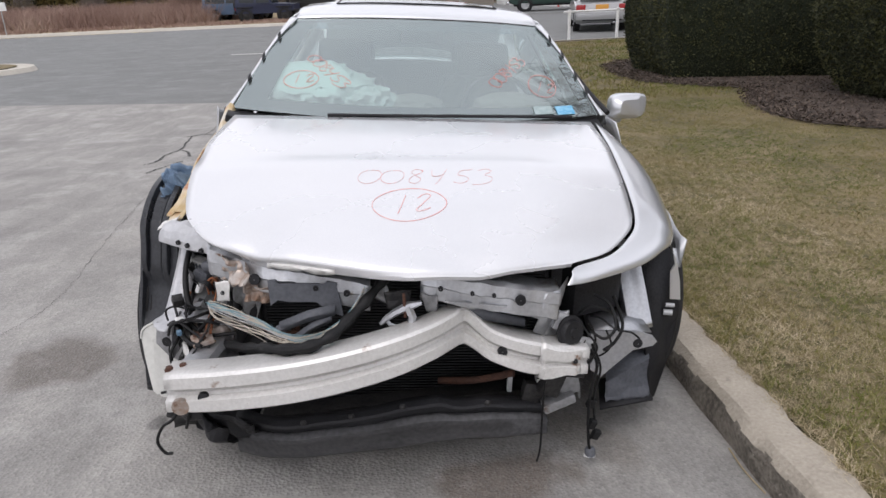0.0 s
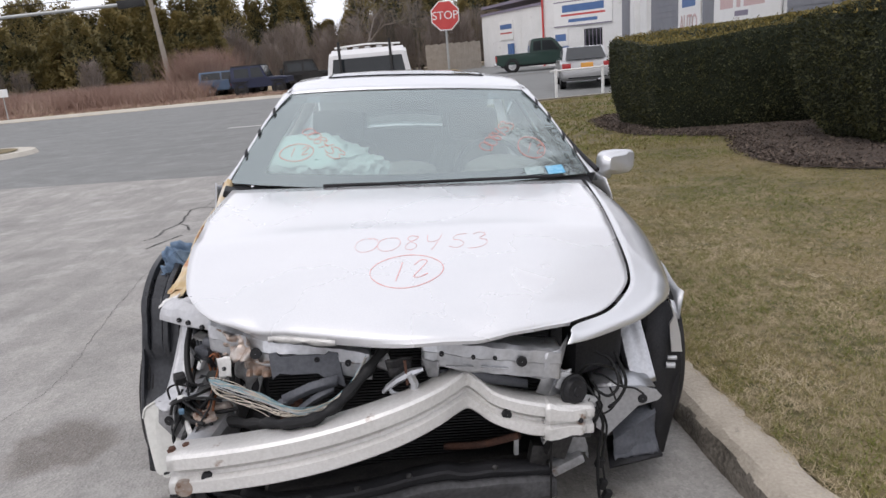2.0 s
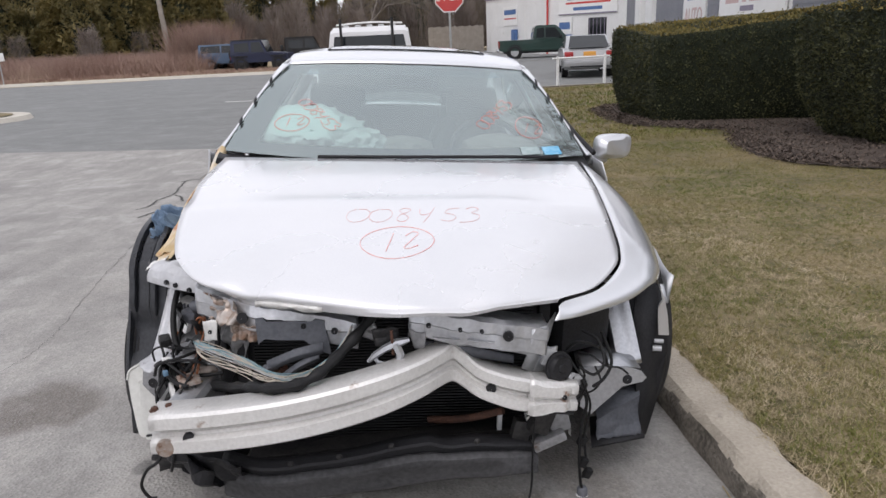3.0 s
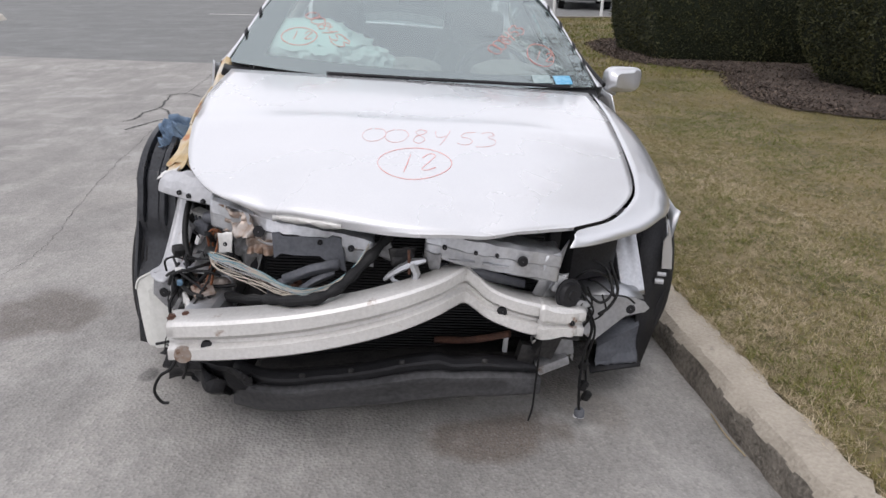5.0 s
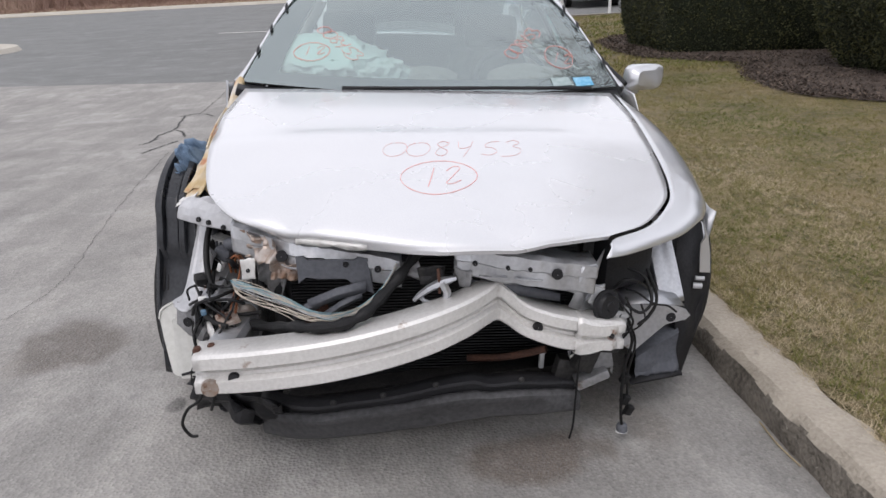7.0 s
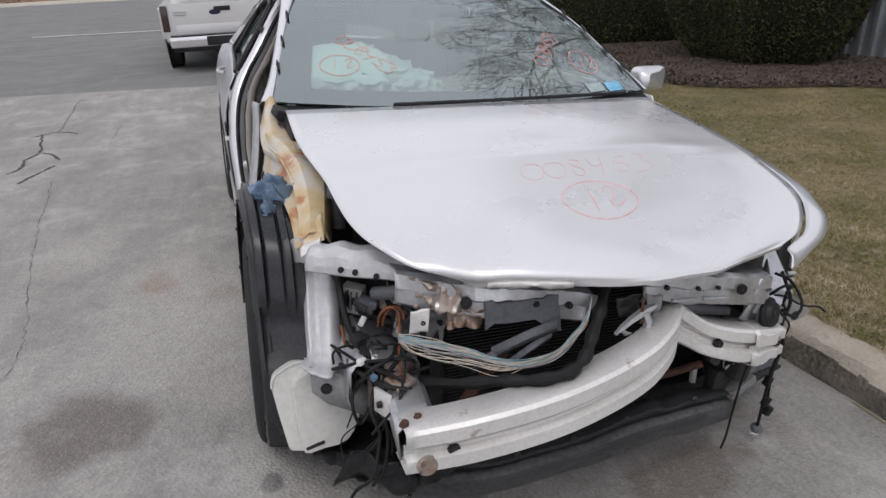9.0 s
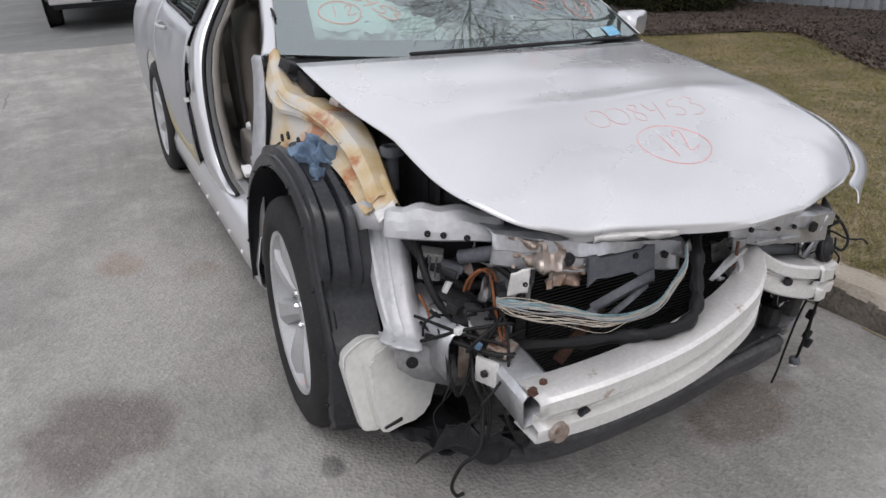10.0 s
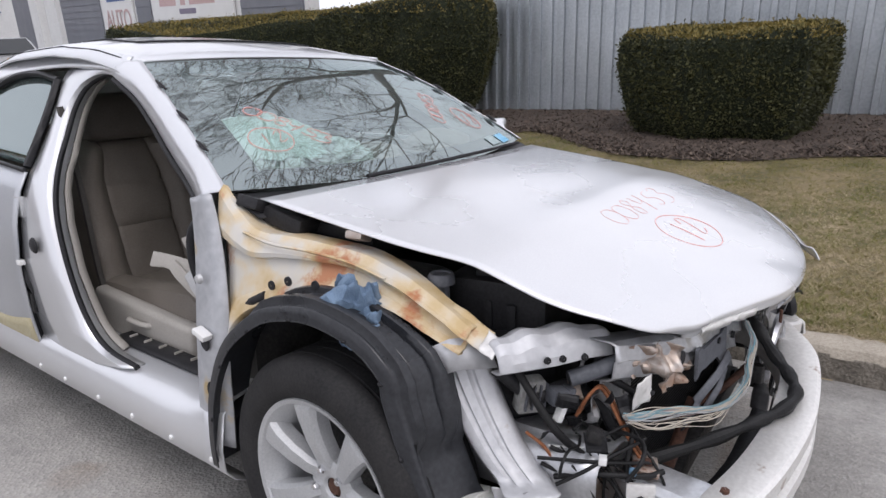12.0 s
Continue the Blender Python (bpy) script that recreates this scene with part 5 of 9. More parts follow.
for a in pf3[4:34]:
    rows.append([(body_x(a.y, -1, a.x) + o, a.x + d, a.y) for o, d in ((0.08, 0.0), (0.11, 0.02), (0.13, 0.09))])
sheet("pillar_trim", rows, TRIM, post, 0.004, "beige inner trim")
# latch edge of the rear door, its dark gap painted in as a black strip
sheet("door_gap_strip", [[(body_x(z, -1, 2.49) + o, 2.505 + d, z) for o, d in ((0.0, 0.0), (0.03, 0.012), (0.07, 0.012))] for z in (0.34, 0.5, 0.65, 0.8, 0.9, 0.96)], BLACKPL, car, 0.006, "dark strip filling the gap at the rear door")
box("door_hinge", (body_x(0.85, -1, 2.47) + 0.015, 2.482, 0.848), (0.02, 0.05, 0.075), ALLOY, car, bevel=0.006, label="steel door hinge")
box("door_hinge", (body_x(0.5, -1, 2.48) + 0.015, 2.492, 0.50), (0.02, 0.05, 0.075), DARKMETAL, car, bevel=0.006)
box("wire_plug", (body_x(0.64, -1, 2.47) + 0.005, 2.478, 0.655), (0.02, 0.03, 0.018), WHITEPL, car, bevel=0.003, label="white wire connector")
tube("door_wire", [(body_x(0.6, -1, 2.5) + 0.02, 2.50, 0.64), (-0.845, 2.475, 0.58), (-0.83, 2.47, 0.52), (-0.82, 2.49, 0.45)], 0.014, BLACKPL, car, 8)

# hinge pillar at the front of the opening
hp_f = [(1.345, 0.30), (1.335, 0.42), (1.33, 0.55), (1.335, 0.68), (1.36, 0.80), (1.385, 0.90), (1.405, 0.972)]
hp_r = [(1.50, 0.30), (1.485, 0.42), (1.47, 0.55), (1.475, 0.68), (1.485, 0.80), (1.495, 0.90), (1.50, 0.955)]
rows = []
for (ya, za), (yb, zb) in zip(hp_f, hp_r):
    rows.append([(lerp(-0.845, -0.79, smoothstep(0.5, 0.95, z)) + o, y, z) for y, z, o in ((ya, za, 0.0), (lerp(ya, yb, 0.3), za, -0.012), (lerp(ya, yb, 0.7), zb, -0.012), (yb, zb, 0.0), (yb + 0.01, zb, 0.05), (yb + 0.03, zb, 0.11))])
cols = [spline([r[j] for r in rows], 4) for j in range(6)]
hinge_post = sheet("hinge_pillar", [[c[i] for c in cols] for i in range(len(cols[0]))], PILLARP, car, 0.004, "silver hinge pillar with yellowed body filler")
for z, r in ((0.60, 0.016), (0.46, 0.012)):
    lathe("hinge_hole", [(0.001, 0.003), (r, 0.003), (r * 1.2, 0.0)], Matrix.Translation((-0.86, 1.405, z)) @ Matrix.Rotation(radians(-90), 4, "Y") @ Matrix.Diagonal((1.6, 1, 1, 1)), BLACKPL, hinge_post, 14)
box("hinge_bolt", (-0.868, 1.40, 0.622), (0.03, 0.05, 0.016), WHITEPL, hinge_post, (20, 0, 0), 0.004, label="white plastic clip")
lathe("hinge_bolt", [(0.001, 0.012), (0.010, 0.010), (0.014, 0.0)], Matrix.Translation((-0.842, 1.42, 0.76)) @ Matrix.Rotation(radians(-90), 4, "Y"), ALLOY, hinge_post, 12)

# inner apron: the yellowed rail between cabin and headlight
top = [(-0.752, 1.412, 0.985), (-0.765, 1.345, 0.930), (-0.765, 1.27, 0.882), (-0.750, 1.17, 0.876), (-0.740, 1.06, 0.868), (-0.732, 0.94, 0.856), (-0.733, 0.82, 0.822), (-0.742, 0.72, 0.782), (-0.758, 0.64, 0.752)]
low = [(-0.838, 1.345, 0.56), (-0.835, 1.315, 0.63), (-0.828, 1.26, 0.685), (-0.82, 1.17, 0.73), (-0.81, 1.07, 0.765), (-0.795, 0.96, 0.785), (-0.782, 0.84, 0.770), (-0.778, 0.74, 0.735), (-0.782, 0.65, 0.708)]
tp, lw = spline(top, 5), spline(low, 5)
rows = []
for i, (a, b) in enumerate(zip(tp, lw)):
    k = i / (len(tp) - 1)
    w = lambda s: 0.004 * noise.noise(Vector((i * 0.35, s * 3.0, 5.0)))
    f = smoothstep(0.04, 0.3, k) * (1 - 0.55 * smoothstep(0.55, 0.9, k))
    rows.append([a + Vector((0.03 + 0.07 * f, 0.0, -0.035)), a + Vector((0.02 + 0.052 * f, 0, 0.0)), a + Vector((0.012 + 0.018 * f, 0, 0.004 + w(1))), a + Vector((0.006, 0, 0.006 + w(2))), a + Vector((-0.010 + w(3), 0, -0.010)), a.lerp(b, 0.20) + Vector((-0.016 + w(4), 0, 0)), a.lerp(b, 0.27) + Vector((-0.010 + w(5), 0, 0)),
                 a.lerp(b, 0.31) + Vector((0.008, 0, 0)), a.lerp(b, 0.5) + Vector((0.010 + w(6), 0, 0)), a.lerp(b, 0.72) + Vector((0.008 + w(7), 0, 0)), a.lerp(b, 0.80) + Vector((-0.004, 0, 0)), a.lerp(b, 0.93) + Vector((-0.006 + w(8), 0, 0)), b + Vector((0.01, 0, 0))])
apron = part("right_apron", grid_bm(rows), FILLER, car, "inner wing rail smeared with yellow-tan filler and rust", angle=24)
apron.modifiers.new("thickness", "SOLIDIFY").thickness = 0.004
tube("sealant_bead", [(-0.782, 1.30, 0.885), (-0.784, 1.20, 0.868), (-0.772, 1.08, 0.862), (-0.762, 0.96, 0.850), (-0.756, 0.86, 0.826)], 0.004, FILLER, apron, 6)
for y, z in ((1.173, 0.775), (1.112, 0.795), (1.02, 0.80)):
    lathe("apron_hole", [(0.001, 0.002), (0.011, 0.002), (0.012, -0.002)], Matrix.Translation((-0.812, y, z)) @ Matrix.Rotation(radians(-90), 4, "Y"), BLACKPL, apron, 12)
box("apron_bracket", (-0.70, 0.985, 0.895), (0.05, 0.045, 0.02), RUSTED, apron, (0, 20, 10), 0.006, "small rusty bracket")
box("apron_bracket", (-0.722, 1.33, 0.945), (0.05, 0.07, 0.03), BLACKPL, apron, (10, 20, 10), 0.006)
tube("apron_bolt", [(-0.80, 1.30, 0.70), (-0.815, 1.25, 0.72), (-0.81, 1.20, 0.745)], 0.012, BLACKPL, apron, 6, label="torn black foam strip")

# wheel-arch liner with pressed ribs
rows = []
for i in range(47):
    t = i / 46
    if t < 0.62:
        a = radians(lerp(-8, 128, t / 0.62))
        r = 0.455
        y, z = 0.965 + r * math.cos(a) * 0.93, 0.325 + r * math.sin(a)
    else:
        s = (t - 0.62) / 0.38
        y, z = lerp(0.7046, 0.600, smoothstep(0, 0.7, s)), lerp(0.6836, 0.16, s)
    row = []
    for j in range(57):
        u = j / 56
        x = lerp(-0.900, -0.765, u)
        rib = sum(smoothstep(0.085, 0.055, abs(u - c)) for c in (0.20, 0.72)) * 0.020
        rib += 0.008 * smoothstep(0.16, 0.12, abs(u - 0.46))
        rib *= smoothstep(0.30, 0.36, t) * smoothstep(0.725, 0.700, t)
        pocket = -0.026 * smoothstep(0.725, 0.740, t) * smoothstep(0.85, 0.80, t) * smoothstep(0.10, 0.16, u) - 0.010 * smoothstep(0.85, 0.87, t)
        lipo = -0.030 * smoothstep(0.06, 0.02, u)
        n = Vector((0, y - 0.95, z - 0.325)).normalized() if t < 0.62 else Vector((0, -1, 0.15))
        lean = -0.38 * (x + 0.835) * smoothstep(0.50, 0.66, t)
        row.append(Vector((x, y + lean, z)) + n * (rib + pocket + lipo + 0.005 * noise.noise(Vector((x * 9, y * 9, z * 9)))))
    rows.append(row)
liner = sheet("right_wheel_liner", rows, LINERPL, car, 0.003, "black plastic wheel-arch liner, dusty")
for i in range(9):
    r = rows[4 + 5 * i][1]
    bm = bmesh.new()
    tube_bm(bm, [r, r + (r - Vector((r.x, 0.95, 0.325))).normalized() * 0.004], 0.007, 8)
    part("liner_clip", bm, BLACKPL, liner)
# inside of the wheel well
sheet("wheel_well", [[(-0.62, 0.97 + 0.33 * math.cos(a), 0.325 + 0.38 * math.sin(a)), (-0.62, 0.97 + 0.02 * math.cos(a), 0.33 + 0.02 * math.sin(a))] for a in (radians(d) for d in range(-20, 201, 10))], DARKMETAL, car, 0.004)

# cabin floor, firewall, far door trims and roof lining keep the inside dark
sheet("cabin_floor", [[(-0.72, y, 0.30), (-0.2, y, 0.30), (-0.14, y, 0.42), (0.14, y, 0.42), (0.2, y, 0.30), (0.76, y, 0.30)] for y in (1.35, 2.0, 2.7, 3.3, 4.0)], LEATHERD, car, 0.01, "dark carpeted floor")
sheet("firewall", [[(-0.74, 1.36, z), (0, 1.32, z), (0.76, 1.36, z)] for z in (0.28, 0.6, 0.94)], DARKMETAL, car, 0.006)
sheet("roof_lining", [[roof_at(u, y, -0.03) for u in (-0.98, -0.5, 0, 0.5, 0.98)] for y in roof_y[1:-1:2]], TRIM, car, 0.006, "beige roof lining")
side_panel("left_door_trim", 1, [(1.5, 0.36), (2.2, 0.36), (3.3, 0.36)], [(1.5, 0.93), (2.2, 0.95), (3.3, 0.98)], TRIM, -0.09, 5, 14, 0.01)
sheet("rear_shelf", [[(-0.62, y, 0.99), (0.1, y, 1.0), (0.76, y, 0.99)] for y in (3.5, 4.1)], LEATHERD, car, 0.01)


def pad(name, c, s, material, parent, rot=(0, 0, 0), bev=0.06, label=""):
    return part(name, box_bm(bmesh.new(), c, s, rot, bev, 5), material, parent, label)


def front_seat(cx, word):
    """A bucket seat: a bolstered back and cushion with sunk seams, a headrest on posts and a side shield."""
    us = [-1 + 2 * k / 40 for k in range(41)]
    groove = lambda d: 0.012 * math.exp(-(d / 0.025) ** 2)

    def section(u):
        b = abs(u)
        return 0.055 * smoothstep(0.50, 0.74, b) - 0.13 * smoothstep(0.86, 1.0, b) ** 2 - groove(b - 0.52) + 0.010 * math.cos(u * 2.6)

    rows = []
    for k in range(37):
        s = k / 36
        w = 0.235 * (1 + 0.06 * math.sin(math.pi * s)) * (1 - 0.20 * smoothstep(0.72, 1.0, s))
        edge = 0.075 * smoothstep(0.93, 1.0, s) ** 2
        rows.append([(cx + u * w, 2.465 + 0.155 * s - section(u) + edge + (groove(s - 0.42) + groove(s - 0.70)) * (abs(u) < 0.52) + 0.006 * noise.noise(Vector((u * 4, s * 6, cx))), 0.46 + 0.57 * s - 0.03 * smoothstep(0.6, 1, abs(u)) * s) for u in us])
    seat = sheet("front_seat", rows, LEATHER, car, 0.05, "worn beige-grey leather front seat")
    pad("seat_shell", (cx, 2.62, 0.74), (0.40, 0.07, 0.50), LEATHERD, seat, (-15, 0, 0), 0.03)
    rows = []
    for k in range(31):
        s = k / 30
        w = 0.245 * (1 - 0.05 * s)
        z = 0.475 + 0.035 * smoothstep(0.2, 0.9, s) - 0.10 * smoothstep(0.88, 1.0, s) ** 2
        rows.append([(cx + u * w, 2.47 - 0.64 * s, z + 0.8 * section(u) - (groove(s - 0.45)) * (abs(u) < 0.52) + 0.007 * noise.noise(Vector((u * 4, s * 6, cx + 4)))) for u in us])
    sheet("cushion", rows, LEATHER, seat, 0.05, "worn leather seat cushion, stained at its front")
    pad("headrest", (cx, 2.625, 1.125), (0.29, 0.13, 0.185), HEADREST, seat, (-10, 0, 0), 0.05, "grey-brown headrest on two steel posts")
    for s in (-1, 1):
        tube("headrest_post", [(cx + s * 0.07, 2.63, 0.98), (cx + s * 0.07, 2.635, 1.05)], 0.006, CHROME, seat, 8, 0)
    shell = pad("seat_side_shield", (cx - 0.266, 2.11, 0.425), (0.055, 0.62, 0.155), TRIM, seat, (4, 0, 0), 0.026, "beige side shield with adjuster levers")
    tube("seat_lever", [(cx - 0.288, 2.04, 0.44), (cx - 0.306, 2.06, 0.445), (cx - 0.306, 2.15, 0.445), (cx - 0.288, 2.17, 0.44)], 0.011, TRIM, shell, 8)
    pad("seat_rail", (cx - 0.22, 2.06, 0.325), (0.05, 0.56, 0.03), DARKMETAL, seat, (0, 0, 0), 0.006)
    pad("seat_base", (cx, 2.13, 0.36), (0.40, 0.52, 0.10), LEATHERD, seat, (0, 0, 0), 0.02)
    return seat


front_seat(-0.37, "right")
front_seat(0.42, "left")
bench = pad("rear_bench", (0.05, 3.2, 0.47), (1.25, 0.50, 0.18), LEATHER, car, (5, 0, 0), 0.07, "beige-grey rear bench")
pad("backrest", (0.05, 3.48, 0.78), (1.25, 0.16, 0.58), LEATHER, bench, (-18, 0, 0), 0.06)
for s in (-0.35, 0.45):
    pad("headrest", (s, 3.60, 1.10), (0.25, 0.09, 0.16), LEATHERD, bench, (-14, 0, 0), 0.04)
# dashboard, wheel and the burst airbag
dash_prof = [(1.36, 0.90), (1.46, 0.945), (1.56, 0.96), (1.64, 0.945), (1.68, 0.90), (1.68, 0.78), (1.63, 0.66), (1.58, 0.56)]
dash = sheet("dashboard", [[(x + 0.01, y + 0.03 * math.cos(x * 2), z + (0.025 if 0.2 < x < 0.62 and 1.6 < y < 1.86 else 0)) for y, z in dash_prof] for x in (-0.66, -0.55, -0.4, -0.2, 0, 0.2, 0.3, 0.5, 0.62, 0.76)], mat("grey_green_dash", (0.10, 0.11, 0.105), (0.15, 0.16, 0.15), rough=0.6, scale=5, fine=200, bump=0.15), car, 0.012, "grey dashboard")
lathe("steering_wheel", [(0.175, -0.014), (0.19, 0), (0.175, 0.014), (0.16, 0), (0.175, -0.014)], Matrix.Translation((0.42, 1.93, 0.92)) @ Matrix.Rotation(radians(64), 4, "X"), LEATHERD, car, 32, "dark steering wheel")
pad("wheel_hub", (0.42, 1.92, 0.92), (0.19, 0.06, 0.14), LEATHERD, car, (-26, 0, 0), 0.03)


def under_glass(p, gap=0.014):
    """Keeps a point of the cabin below the windshield."""
    v = (p.y - 1.295) / 0.72
    for _ in range(3):
        u = max(-1.0, min(1.0, (p.x - 0.01) / lerp(0.745, 0.578, v)))
        v = max(0.0, min(1.0, (p.y - 1.295 - 0.105 * u * u * lerp(1.1, 0.6, v)) / 0.72))
    return Vector((p.x, p.y, min(p.z, ws_point(u, v).z - gap)))


def crumple(name, c, s, material, parent, seed, amp=0.18, freq=3.0, label="", detail=3):
    """A limp, creased bag or cloth: a round form with deep folds."""
    bm = bmesh.new()
    bmesh.ops.create_icosphere(bm, subdivisions=5, radius=1)
    off = Vector((seed * 3.1, seed * 1.7, seed))
    for v in bm.verts:
        n = v.co.normalized()
        d = 0
        for o in range(detail):
            f = freq * 2 ** o
            d += (1 - 2 * abs(noise.noise(n * f + off * (o + 1)))) * amp / 1.8 ** o
        v.co = under_glass(Vector(c) + Vector((n.x * s[0], n.y * s[1], n.z * s[2])) * (0.8 + d))
    return part(name, bm, material, parent, label, angle=80)


crumple("airbag", (-0.42, 1.64, 1.0), (0.25, 0.19, 0.14), AIRBAG, car, 3, 0.20, 2.0, "limp pale-green burst airbag on the dashboard")
crumple("airbag", (-0.20, 1.58, 0.975), (0.13, 0.14, 0.08), AIRBAG, car, 6, 0.2, 2.4)
crumple("airbag_cover", (-0.01, 1.58, 0.972), (0.15, 0.13, 0.06), TRIM, car, 5, 0.08, 1.6, "beige folded cover")
crumple("airbag_cover", (0.42, 1.60, 0.975), (0.20, 0.13, 0.075), TRIM, car, 8, 0.06, 1.2)
box("inner_mirror", (0.04, 1.93, 1.255), (0.21, 0.03, 0.06), BLACKPL, car, (-12, 0, 0), 0.014, "black inner mirror")
# torn dash trim hanging at the opening
for c, z, r in (((-0.67, 1.80, 0.70), (0.010, 0.20, 0.05), (12, 20, 16)), ((-0.68, 1.74, 0.66), (0.008, 0.17, 0.045), (30, 12, 10)), ((-0.66, 1.70, 0.75), (0.008, 0.12, 0.045), (60, 0, 10)), ((-0.69, 1.66, 0.62), (0.008, 0.18, 0.035), (48, 8, 4))):
    bm = box_bm(bmesh.new(), c, z, r, 0.004)
    bmesh.ops.subdivide_edges(bm, edges=bm.edges[:], cuts=3, use_grid_fill=True)
    for v in bm.verts:
        v.co.x += 0.018 * noise.noise(v.co * 11)
        v.co.z += 0.012 * noise.noise(v.co * 13 + Vector((4, 0, 0)))
    part("loose_trim", bm, TRIM if z[2] > 0.04 else ALLOY, car, "broken beige trim hanging from the dash")
for pts, r, mt in (([(-0.715, 1.55, 0.90), (-0.735, 1.60, 0.84), (-0.735, 1.61, 0.74), (-0.725, 1.57, 0.63), (-0.715, 1.53, 0.55)], 0.014, BLACKPL), ([(-0.70, 1.53, 0.89), (-0.72, 1.585, 0.82), (-0.715, 1.585, 0.72), (-0.70, 1.54, 0.62)], 0.010, GREYPL),
                   ([(-0.70, 1.55, 0.86), (-0.71, 1.62, 0.80), (-0.72, 1.64, 0.72), (-0.70, 1.60, 0.64)], 0.007, ALLOY), ([(-0.69, 1.56, 0.84), (-0.70, 1.65, 0.76), (-0.70, 1.66, 0.68), (-0.69, 1.62, 0.60)], 0.006, BLACKPL)):
    tube("dash_wire", pts, r, mt, car, 8)
tube("seat_belt", [(-0.66, 2.44, 1.18), (-0.64, 2.43, 0.9), (-0.63, 2.42, 0.6), (-0.62, 2.4, 0.42)], 0.012, LEATHERD, car, 4, label="dark seat belt")
# rag on the liner and the rail: a cloth bunched into folds
def cloth(name, c, s, seed, parent=None):
    n, rows = 44, []
    off = Vector((seed * 2.3, seed * 0.7, 0))
    for j in range(n):
        row = []
        for i in range(n):
            u, v = 2 * i / (n - 1) - 1, 2 * j / (n - 1) - 1
            r = max(abs(u), abs(v))
            q = Vector((u * 1.3, v * 1.3, 0)) + off
            ridge = 1 - abs(noise.noise(q)) * 2.4
            ridge2 = 1 - abs(noise.noise(q * 2.1 + Vector((5, 1, 2)))) * 2.2
            x = c[0] + s[0] * (u * (0.85 + 0.25 * noise.noise(q * 1.3)) + 0.16 * noise.noise(q * 2.3 + Vector((9, 0, 0))))
            y = c[1] + s[1] * (v * (0.85 + 0.25 * noise.noise(q * 1.2 + Vector((0, 7, 0)))) + 0.16 * noise.noise(q * 2.5 + Vector((0, 9, 4))))
            z = c[2] + s[2] * (0.75 * ridge + 0.35 * ridge2 - 1.5 * r ** 2.2)
            row.append((x, y, z))
        rows.append(row)
    return sheet(name, rows, RAG, parent, 0.002)


rag = tagged(cloth("rag", (0, 0, 0), (0.063, 0.080, 0.048), 2), "crumpled blue denim rag lying on the wheel-arch liner", "rag")
rag.matrix_world = CAR @ pose(-0.812, 0.888, 0.802, 28, -30, 10)
cloth("fold", (-0.045, -0.055, -0.010), (0.052, 0.056, 0.046), 6, rag)

# ---- the smashed front end ----
def crisp(name, rows, material, parent, thick, label=""):
    """A folded plate whose bends stay sharp."""
    ob = part(name, grid_bm(rows), material, parent, label, angle=16)
    mod = ob.modifiers.new("thickness", "SOLIDIFY")
    mod.thickness, mod.offset = thick, 0
    return ob


# bumper beam: a folded steel channel, kinked upward near its left end
BEAM_ST = [(-0.655, 0.137, 0.383, 0.483), (-0.52, 0.098, 0.408, 0.512), (-0.36, 0.078, 0.437, 0.541), (-0.22, 0.085, 0.463, 0.567), (-0.094, 0.112, 0.489, 0.592), (0.0, 0.165, 0.505, 0.605),
           (0.055, 0.215, 0.512, 0.612), (0.088, 0.255, 0.505, 0.612), (0.115, 0.250, 0.493, 0.590), (0.15, 0.222, 0.477, 0.565), (0.20, 0.203, 0.462, 0.550), (0.265, 0.195, 0.446, 0.537), (0.34, 0.208, 0.438, 0.520), (0.425, 0.232, 0.424, 0.500)]
st = spline([(x, y, a) for x, y, a, b in BEAM_ST], 5)
st2 = spline([(x, y, b) for x, y, a, b in BEAM_ST], 5)
rows = []
for p, q in zip(st, st2):
    h = q.z - p.z
    rows.append([(p.x, p.y + d, p.z + h * k) for d, k in ((0.075, 0.02), (0.003, 0.0), (-0.003, 0.05), (-0.003, 0.31), (0.017, 0.37), (0.017, 0.49), (0.010, 0.51), (0.017, 0.53), (0.017, 0.60), (-0.003, 0.66), (-0.003, 0.93), (0.004, 0.985), (0.075, 1.0))])
beam = crisp("bumper_beam", rows, BEAM, car, 0.004, "bent white steel bumper beam with rust scrapes")
sheet("beam_back", [[(p.x, p.y + 0.075, lerp(p.z, q.z, k)) for k in (0.02, 0.5, 0.99)] for p, q in zip(st[2:], st2[2:])], BEAM, beam, 0.003)
for x, y, z, r in ((-0.558, 0.115, 0.437, 0.013), (0.186, 0.212, 0.503, 0.0125), (-0.615, 0.117, 0.410, 0.021)):
    lathe("beam_hole", [(0.001, 0.004), (r, 0.004), (r * 1.08, -0.006)], Matrix.Translation((x, y, z)) @ Matrix.Rotation(radians(90), 4, "X"), RUSTED if r > 0.02 else BLACKPL, beam, 20)
for x, y, z in ((-0.618, 0.175, 0.486), (-0.649, 0.166, 0.483)):
    lathe("beam_bolt", [(0.001, 0.012), (0.008, 0.011), (0.010, 0.004), (0.013, 0.003), (0.013, 0)], Matrix.Translation((x, y, z)), RUST, beam, 6, "rusted bolt")
crisp("beam_sleeve", [[(x, y + d + 0.004 * math.sin(i * 2.3 + k * 6), lerp(z0, z1, k)) for d, k in ((0.07, 0.0), (0.0, 0.0), (-0.012, 0.06), (-0.012, 0.36), (0.004, 0.42), (0.004, 0.56), (-0.012, 0.62), (-0.010, 0.92), (0.0, 1.0), (0.07, 1.0))] for i, (x, y, z0, z1) in enumerate(((0.282, 0.200, 0.434, 0.530), (0.296, 0.196, 0.430, 0.532), (0.32, 0.203, 0.432, 0.522), (0.36, 0.215, 0.432, 0.510), (0.385, 0.222, 0.428, 0.508), (0.402, 0.232, 0.436, 0.498)))], BEAM, beam, 0.004, "crushed white end sleeve")
